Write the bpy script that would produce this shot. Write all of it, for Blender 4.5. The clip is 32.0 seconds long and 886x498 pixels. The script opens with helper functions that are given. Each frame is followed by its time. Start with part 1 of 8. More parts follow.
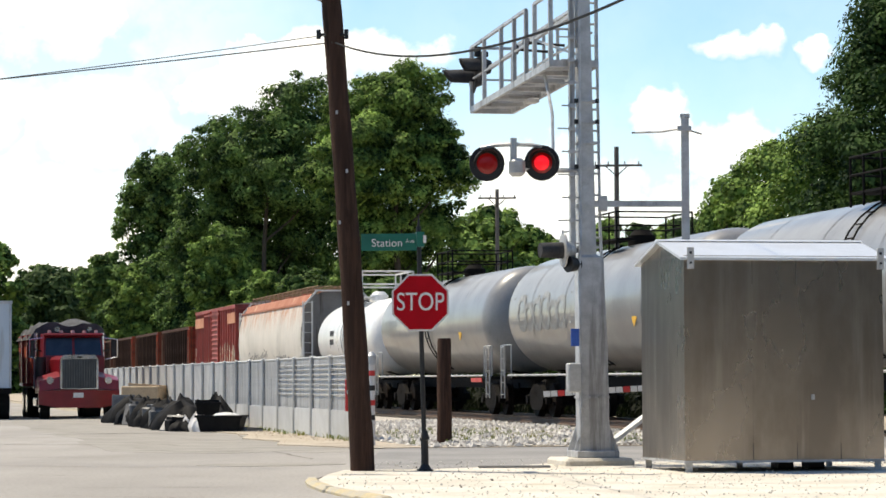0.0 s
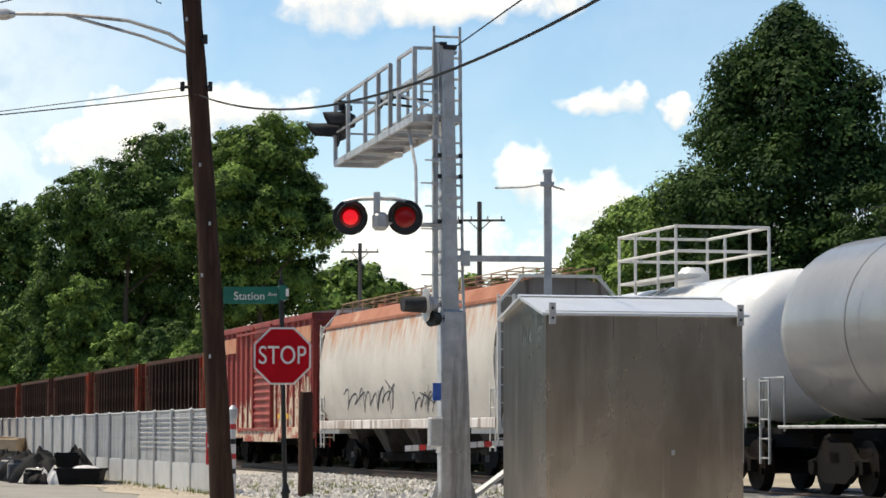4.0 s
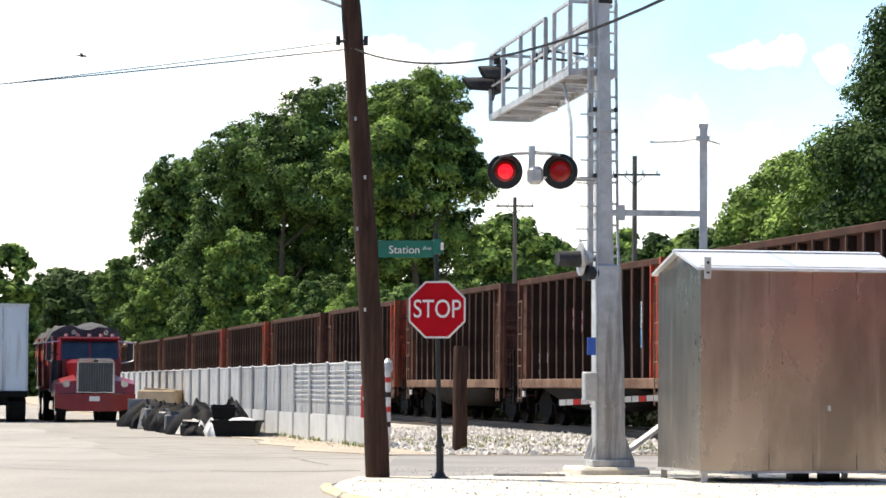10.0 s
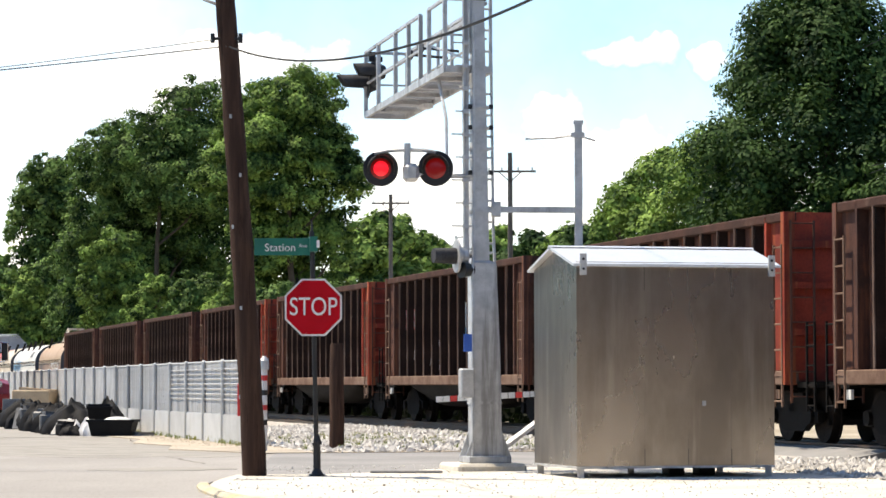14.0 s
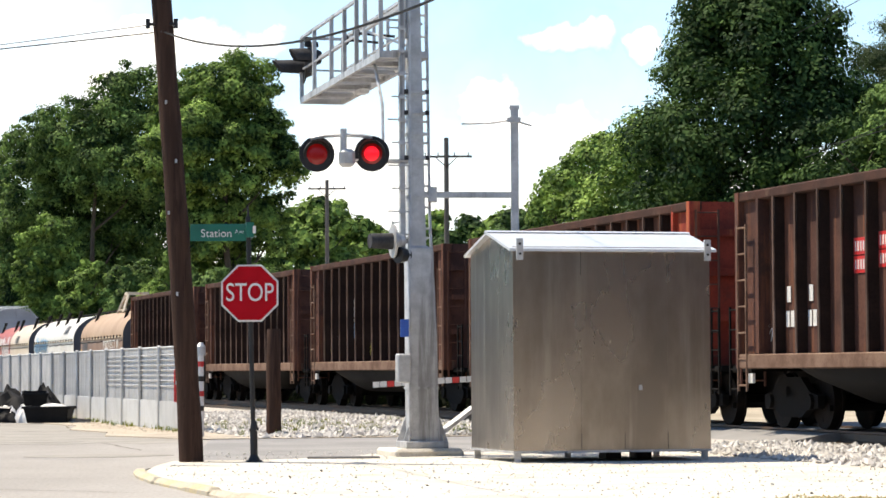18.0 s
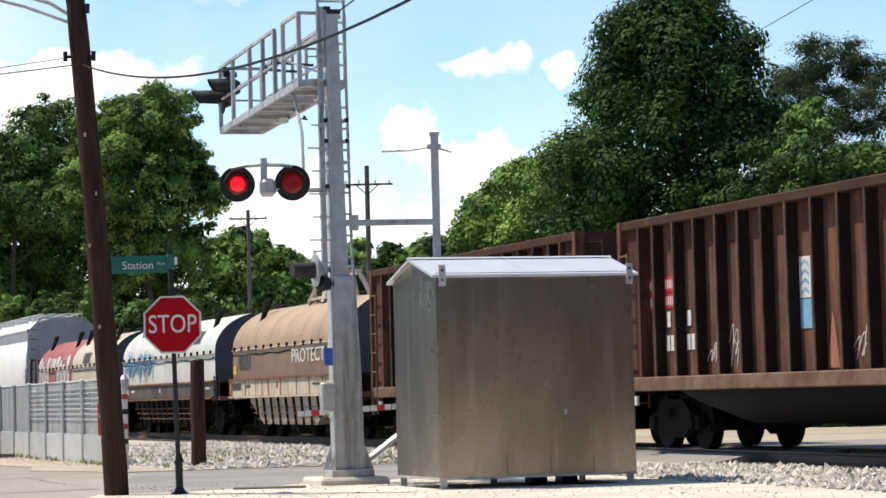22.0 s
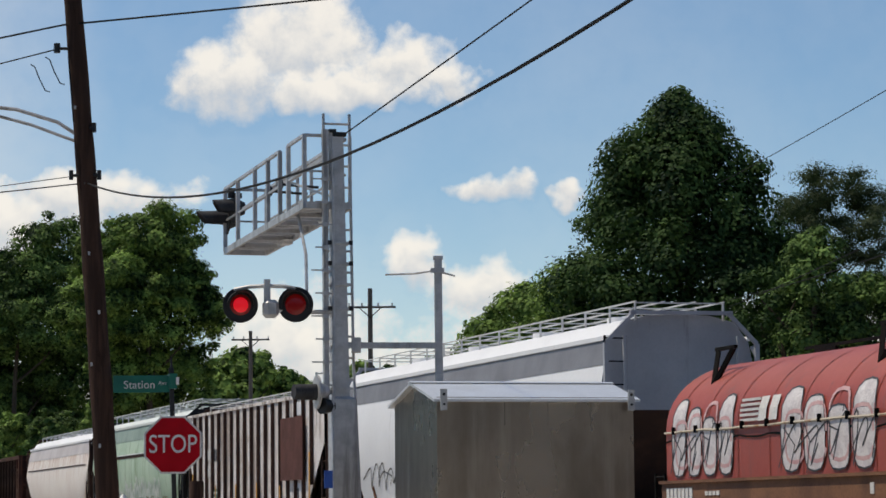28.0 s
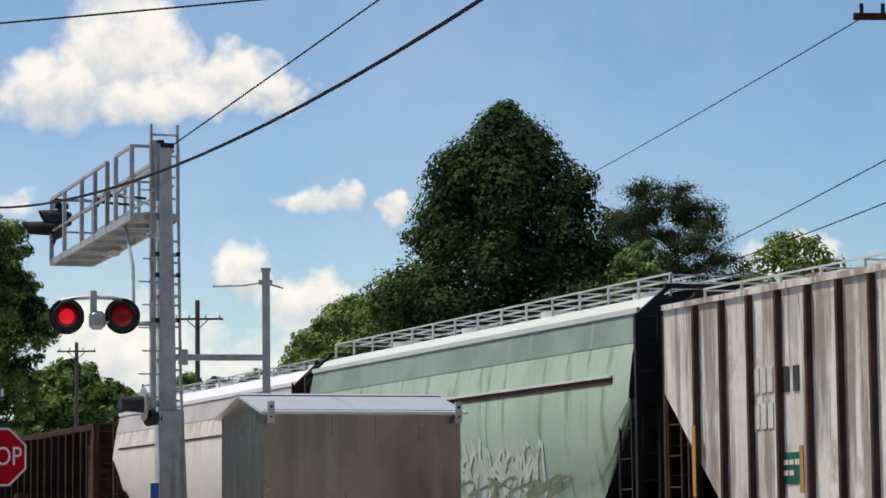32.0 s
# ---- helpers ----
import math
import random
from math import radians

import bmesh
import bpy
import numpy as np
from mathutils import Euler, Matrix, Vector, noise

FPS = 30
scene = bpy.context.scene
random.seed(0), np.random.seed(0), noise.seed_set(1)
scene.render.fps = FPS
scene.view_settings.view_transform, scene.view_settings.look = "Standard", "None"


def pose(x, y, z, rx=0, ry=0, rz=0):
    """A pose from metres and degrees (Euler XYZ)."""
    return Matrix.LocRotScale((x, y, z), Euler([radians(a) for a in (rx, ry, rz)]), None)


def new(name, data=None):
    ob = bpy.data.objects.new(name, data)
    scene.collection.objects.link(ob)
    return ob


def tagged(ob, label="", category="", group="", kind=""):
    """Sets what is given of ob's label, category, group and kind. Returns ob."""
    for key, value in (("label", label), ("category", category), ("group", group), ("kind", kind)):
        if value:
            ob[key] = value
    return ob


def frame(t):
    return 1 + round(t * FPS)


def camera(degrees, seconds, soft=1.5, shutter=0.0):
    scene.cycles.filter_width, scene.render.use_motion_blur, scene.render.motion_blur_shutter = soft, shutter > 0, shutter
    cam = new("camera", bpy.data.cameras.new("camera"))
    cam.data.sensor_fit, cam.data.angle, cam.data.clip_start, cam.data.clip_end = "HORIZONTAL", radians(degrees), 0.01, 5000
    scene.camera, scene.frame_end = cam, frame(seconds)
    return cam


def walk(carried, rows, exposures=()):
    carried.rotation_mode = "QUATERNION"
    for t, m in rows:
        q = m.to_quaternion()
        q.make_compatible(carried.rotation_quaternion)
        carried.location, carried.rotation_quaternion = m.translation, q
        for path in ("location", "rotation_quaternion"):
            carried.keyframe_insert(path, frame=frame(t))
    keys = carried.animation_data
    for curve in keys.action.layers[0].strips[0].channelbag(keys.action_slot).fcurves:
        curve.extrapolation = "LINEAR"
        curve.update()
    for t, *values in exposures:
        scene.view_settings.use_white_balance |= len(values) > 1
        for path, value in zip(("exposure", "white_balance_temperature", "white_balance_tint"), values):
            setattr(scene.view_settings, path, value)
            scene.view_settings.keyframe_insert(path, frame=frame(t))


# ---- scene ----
# ---------------------------------------------------------------- camera
EYE = (0.0, 0.0, 1.26)
cam = camera(18.0, 32.0, soft=1.6)


def aim(yaw, pitch, roll):
    """Pose of the standing camera: yaw to the right of +y, pitch up, roll."""
    return pose(*EYE) @ pose(0, 0, 0, 0, 0, -yaw) @ pose(0, 0, 0, 90 + pitch) @ pose(0, 0, 0, 0, 0, roll)


PATH = [
    (0.0, -3.276, 2.676, -0.269), (0.5, -3.628, 2.661, -0.437), (1.0, -3.891, 2.903, -0.243),
    (1.5, -3.241, 2.817, -0.016), (2.0, -2.661, 2.882, -0.064), (2.5, -1.860, 3.128, -0.322),
    (3.0, -0.822, 3.636, -0.185), (3.5, -0.669, 3.804, 0.027), (5.5, 0.416, 3.619, -0.330),
    (6.0, 0.322, 3.746, -0.270), (6.5, 0.882, 3.762, -0.247), (7.0, 1.587, 3.217, 0.279),
    (7.5, 0.928, 2.451, -0.026), (8.0, -0.730, 1.912, 0.139), (8.5, -2.807, 2.099, 0.353),
    (9.0, -3.457, 2.172, 0.597), (9.5, -3.725, 2.459, 0.547), (10.0, -3.631, 2.826, 0.339),
    (10.5, -3.006, 2.787, 0.568), (11.0, -2.866, 2.921, 0.580), (11.5, -2.098, 2.358, 0.755),
    (12.0, -2.754, 2.378, 0.779), (12.5, -3.019, 2.663, 0.580), (13.0, -2.067, 2.637, 0.254),
    (13.5, -1.148, 2.761, -0.007), (15.5, -1.021, 2.787, -0.164), (16.0, -0.440, 2.772, 0.017),
    (16.5, -0.137, 2.735, -0.290), (17.0, -0.115, 2.705, -0.533), (17.5, -0.010, 2.386, -0.467),
    (18.0, 0.213, 2.469, -0.303), (18.5, 0.140, 2.357, -0.441), (19.0, -0.159, 2.234, -0.669),
    (19.5, -0.097, 2.382, -0.839), (20.0, -0.207, 2.629, -0.973), (20.5, 0.034, 2.341, -1.472),
    (21.0, 0.331, 2.459, -1.495), (21.5, 1.013, 2.515, -1.588), (22.0, 1.817, 3.002, -1.425),
    (22.5, 1.538, 4.010, -1.427), (23.0, 1.994, 4.277, -1.369), (23.5, 2.219, 4.420, -1.692),
    (24.0, 2.171, 4.215, -1.451), (24.5, 2.140, 4.139, -1.195), (25.0, 2.549, 4.506, -1.103),
    (25.5, 1.880, 5.382, -1.128), (27.5, 1.149, 5.489, -0.839), (28.0, 1.800, 5.539, -0.574),
    (28.5, 2.711, 5.668, -0.513), (29.0, 2.897, 5.010, -0.748), (29.5, 3.281, 4.848, -0.442),
    (30.0, 2.905, 5.217, -0.550), (30.5, 3.231, 4.795, -0.235), (31.0, 3.679, 4.802, -0.481),
    (31.5, 4.497, 4.802, -0.547), (32.0, 5.337, 5.756, -0.638),
]
EXPOSE = [(0.0, 0.27, 7550, 8), (3.0, 0.08, 7600, 8), (5.5, -0.03, 7500, 8), (7.0, 0.0, 7500, 8), (8.0, 0.54, 7700, 10), (9.0, 0.7, 7500, 10), (13.0, 0.65, 7500, 10), (21.0, 0.61, 7550, 10), (23.0, -0.15, 7150, 10), (25.0, -0.2, 7150, 10), (28.0, -0.56, 7150, 10), (30.5, -0.58, 7150, 10), (32.0, -0.43, 7150, 10)]
walk(cam, [(t, aim(y, p, r)) for t, y, p, r in PATH], EXPOSE)

# ---------------------------------------------------------------- plan: the track
THETA = 14.9                     # the track's turn from the y axis, degrees
TR = pose(0, 0, 0, 0, 0, THETA - 90)   # track space: x with the train, y away from the eye, z up
TRACK_Y, RAIL = 18.6, 0.25       # centre line and top of rail
V0, ACC = 12.5, -0.025           # speed of the train


def gone(t):
    """Metres that the train has run at t."""
    return V0 * t + ACC * t * t / 2


def on_track(s, y, z=0.0, rz=0.0):
    """World pose of a place s metres up the line and y metres across."""
    return TR @ pose(-s, y, z, 0, 0, rz)


# ---------------------------------------------------------------- light
SUN_EL, SUN_AZ = radians(62), radians(-66)   # azimuth from +y, to the right
sun = new("sun", bpy.data.lights.new("sun", "SUN"))
sun.data.energy, sun.data.angle, sun.data.color = 5.0, radians(0.6), (1.0, 0.95, 0.87)
sun_dir = Vector((math.sin(SUN_AZ) * math.cos(SUN_EL), math.cos(SUN_AZ) * math.cos(SUN_EL), math.sin(SUN_EL)))
sun.matrix_world = Matrix.Translation(sun_dir * 60) @ sun_dir.to_track_quat("Z", "Y").to_matrix().to_4x4()

world = bpy.data.worlds.new("sky")
scene.world = world
world.use_nodes = True


class Nodes:
    """Short hand for node trees."""

    def __init__(self, tree):
        self.t = tree
        tree.nodes.clear()

    def n(self, kind, inputs=(), **kw):
        node = self.t.nodes.new(kind)
        for k, v in kw.items():
            setattr(node, k, v)
        for key, val in dict(inputs).items():
            sock = node.inputs[key]
            if isinstance(val, bpy.types.NodeSocket):
                self.t.links.new(val, sock)
            else:
                sock.default_value = val
        return node

    def m(self, op, a, b=0.0, c=0.0, clamp=False):
        node = self.t.nodes.new("ShaderNodeMath")
        node.operation, node.use_clamp = op, clamp
        for i, val in enumerate((a, b, c)):
            if isinstance(val, bpy.types.NodeSocket):
                self.t.links.new(val, node.inputs[i])
            else:
                node.inputs[i].default_value = val
        return node.outputs[0]

    def mix(self, fac, a, b, how="MIX"):
        node = self.t.nodes.new("ShaderNodeMix")
        node.data_type, node.blend_type, node.clamp_factor = "RGBA", how, True
        for i, val in ((0, fac), (6, a), (7, b)):
            if isinstance(val, bpy.types.NodeSocket):
                self.t.links.new(val, node.inputs[i])
            elif i == 0:
                node.inputs[0].default_value = val
            else:
                node.inputs[i].default_value = (*val, 1)
        return node.outputs[2]

    def noise(self, vec, scale, detail=5.0, rough=0.55):
        return self.n("ShaderNodeTexNoise", {"Vector": vec, "Scale": scale, "Detail": detail, "Roughness": rough}).outputs["Fac"]

    def ramp(self, fac, lo, hi):
        node = self.n("ShaderNodeMapRange", {"Value": fac, "From Min": lo, "From Max": hi}, interpolation_type="SMOOTHSTEP")
        return node.outputs[0]


# sky with cumulus: middle (azimuth, height) and half sizes in degrees
CLOUDS = [(-2.65, 9.0, 1.25, 0.85), (-1.3, 9.85, 1.5, 1.25), (0.85, 9.2, 1.5, 0.75), (2.15, 9.0, 0.65, 0.5), (-0.4, 8.75, 2.2, 0.5), (3.0, 6.72, 0.82, 0.36), (4.45, 6.64, 0.36, 0.26),
          (-5.6, 6.5, 2.2, 0.7), (1.3, 5.3, 0.7, 0.6), (2.6, 4.7, 1.3, 0.55), (-11.2, 7.4, 1.6, 1.1), (-10.3, 4.9, 0.85, 0.75),
          (-7.3, 5.9, 1.2, 0.9), (12.4, 5.4, 1.3, 0.55), (-12.6, 5.2, 0.6, 0.7), (-1.2, 3.4, 2.2, 1.4), (8.0, 3.2, 8.0, 1.4), (-9.0, 2.2, 6.0, 1.3)]
w = Nodes(world.node_tree)
coord = w.n("ShaderNodeTexCoord").outputs["Generated"]
way = w.n("ShaderNodeSeparateXYZ", {0: coord})
warp = w.n("ShaderNodeSeparateColor", {0: w.n("ShaderNodeTexNoise", {"Vector": coord, "Scale": 55.0, "Detail": 3.0, "Roughness": 0.55}).outputs["Color"]})
az = w.m("ADD", w.m("DEGREES", w.m("ARCTAN2", way.outputs[0], way.outputs[1])), w.m("MULTIPLY_ADD", warp.outputs[0], 2.2, -1.1))
el = w.m("ADD", w.m("DEGREES", w.m("ARCSINE", way.outputs[2])), w.m("MULTIPLY_ADD", warp.outputs[1], 1.3, -0.65))
dens = w.m("MULTIPLY_ADD", w.noise(coord, 1.6, 2.0), 2.4, -2.2)
light = w.m("ADD", dens, 0.2)
for a0, e0, ra, re in CLOUDS:
    da, de = w.m("DIVIDE", w.m("SUBTRACT", az, a0), ra), w.m("DIVIDE", w.m("SUBTRACT", el, e0), re)
    blob = w.m("SUBTRACT", 1.05, w.m("ADD", w.m("MULTIPLY", da, da), w.m("MULTIPLY", de, de)))
    dens = w.m("MAXIMUM", dens, blob)
    light = w.m("MAXIMUM", light, w.m("MULTIPLY_ADD", de, 0.8, blob))
fine = w.noise(coord, 95.0, 7.0, 0.62)
puff = w.m("ADD", dens, w.m("MULTIPLY_ADD", fine, 2.0, -1.0))
veil = w.m("MULTIPLY", w.ramp(w.noise(coord, 5.0, 6.0, 0.6), 0.38, 0.72), 0.14)
haze = w.m("MULTIPLY", w.m("MULTIPLY", w.ramp(az, -3.0, -11.0), w.ramp(az, -34.0, -20.0)), 0.5)
cover = w.m("MAXIMUM", w.ramp(puff, -0.4, 0.95), w.m("MAXIMUM", veil, haze))
body = w.ramp(w.m("ADD", w.m("SUBTRACT", light, dens), w.m("MULTIPLY_ADD", fine, 1.6, -0.8)), -0.55, 0.5)
sky = w.n("ShaderNodeTexSky", sky_type="NISHITA", sun_disc=False, sun_elevation=SUN_EL, sun_rotation=SUN_AZ, air_density=1.0, dust_density=0.2, ozone_density=2.5, altitude=1500)
clear = w.n("ShaderNodeHueSaturation", {"Saturation": 1.2, "Color": sky.outputs[0]}).outputs[0]
blue = w.n("ShaderNodeBackground", {"Color": clear, "Strength": 0.16})
white = w.n("ShaderNodeBackground", {"Color": w.mix(body, (0.66, 0.71, 0.79), (1.0, 0.99, 0.97)), "Strength": 1.35})
both = w.n("ShaderNodeMixShader", {0: w.m("MULTIPLY", cover, 0.92), 1: blue.outputs[0], 2: white.outputs[0]})
w.n("ShaderNodeOutputWorld", {0: both.outputs[0]})


# ---------------------------------------------------------------- materials
def mat(name, c1, c2=None, rough=0.6, metal=0.0, scale=2.5, fine=40.0, bump=0.2, streak=None, amount=0.5, spread=0.12, patch=None, patches=0.5,
        rvar=0.15, coat=0.0, stretch=(1, 1, 1), per_piece=0.0, runs=None, speck=0.45, spec=None):
    """A surface: two colours mixed by broad noise, fine grain, vertical streaks and worn patches, with bump."""
    ma = bpy.data.materials.new(name)
    ma.use_nodes = True
    k = Nodes(ma.node_tree)
    tex = k.n("ShaderNodeTexCoord").outputs["Object"]
    pos = k.n("ShaderNodeMapping", {"Vector": tex, "Scale": stretch}).outputs[0]
    c2 = c2 or tuple(v * 0.72 for v in c1)
    broad, grain = k.noise(pos, scale, 6.0), k.noise(pos, fine, 4.0, 0.6)
    col = k.mix(k.ramp(broad, 0.35, 0.68), c1, c2)
    col = k.mix(k.m("MULTIPLY", k.ramp(grain, 0.4, 0.75), speck), col, tuple(v * 0.6 for v in c2))
    if streak:
        run = k.n("ShaderNodeMapping", {"Vector": tex, "Scale": (2.2, 2.2, 0.15)}).outputs[0]
        fall = k.ramp(k.noise(run, 1.6, 7.0, 0.65), 0.97 - amount, 0.97 - amount + spread)
        if runs:   # streaks that run down from a seam and thin out
            fall = k.m("MULTIPLY", fall, k.ramp(k.m("ADD", k.n("ShaderNodeSeparateXYZ", {0: tex}).outputs[2], k.m("MULTIPLY_ADD", k.noise(run, 2.4, 3.0), 2.0, -1.0)), *runs))
            bloom = k.ramp(k.noise(k.n("ShaderNodeMapping", {"Vector": tex, "Scale": (1, 1, 0.6)}).outputs[0], 0.95, 7.0, 0.68), 0.47, 0.6)
            fall = k.m("MAXIMUM", fall, k.m("MULTIPLY", bloom, k.ramp(k.m("ADD", k.n("ShaderNodeSeparateXYZ", {0: tex}).outputs[2], k.m("MULTIPLY_ADD", k.noise(run, 2.4, 3.0), 1.6, -0.8)), runs[0] + 0.3, runs[1] - 0.1)))
        col = k.mix(k.m("MULTIPLY", fall, 0.85), col, streak)
    if patch:
        col = k.mix(k.m("MULTIPLY", k.ramp(k.noise(pos, scale * 0.6, 8.0, 0.7), 1 - patches, 1 - patches + spread), 0.9), col, patch)
    if per_piece:
        rnd = k.n("ShaderNodeObjectInfo").outputs["Random"]
        col = k.n("ShaderNodeHueSaturation", {"Value": k.m("MULTIPLY_ADD", rnd, per_piece * 2, 1 - per_piece), "Color": col}).outputs[0]
    rg = k.m("MULTIPLY_ADD", broad, rvar * 2, rough - rvar, clamp=True)
    bmp = k.n("ShaderNodeBump", {"Height": k.m("ADD", grain, k.m("MULTIPLY", broad, 0.6)), "Strength": bump, "Distance": 0.02})
    sh = k.n("ShaderNodeBsdfPrincipled", {"Base Color": col, "Roughness": rg, "Metallic": metal, "Normal": bmp.outputs[0], "Coat Weight": coat, "Specular IOR Level": spec if spec is not None else 0.12 if rough >= 0.7 else 0.5})
    k.n("ShaderNodeOutputMaterial", {0: sh.outputs[0]})
    return ma


def glow(name, colour, strength, base=(0.3, 0.01, 0.01)):
    ma = bpy.data.materials.new(name)
    ma.use_nodes = True
    k = Nodes(ma.node_tree)
    sh = k.n("ShaderNodeBsdfPrincipled", {"Base Color": (*base, 1), "Roughness": 0.25, "Emission Color": (*colour, 1), "Emission Strength": strength})
    k.n("ShaderNodeOutputMaterial", {0: sh.outputs[0]})
    return ma


def leafy(name, c1, c2, thin=0.2):
    """Foliage, with a share of light through the leaf."""
    ma = bpy.data.materials.new(name)
    ma.use_nodes = True
    k = Nodes(ma.node_tree)
    tex = k.n("ShaderNodeTexCoord").outputs["Object"]
    rnd = k.n("ShaderNodeNewGeometry").outputs["Random Per Island"]
    # noise puts the crown's shaded gaps and sunlit clumps into the leaf colour
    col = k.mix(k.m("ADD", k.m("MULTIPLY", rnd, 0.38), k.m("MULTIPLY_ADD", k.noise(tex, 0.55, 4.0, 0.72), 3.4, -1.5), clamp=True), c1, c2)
    a = k.n("ShaderNodeBsdfPrincipled", {"Base Color": col, "Roughness": 0.7, "Specular IOR Level": 0.08})
    b = k.n("ShaderNodeBsdfTranslucent", {"Color": k.mix(0.5, col, (0.15, 0.32, 0.06))})
    s = k.n("ShaderNodeMixShader", {0: thin, 1: a.outputs[0], 2: b.outputs[0]})
    k.n("ShaderNodeOutputMaterial", {0: s.outputs[0]})
    return ma


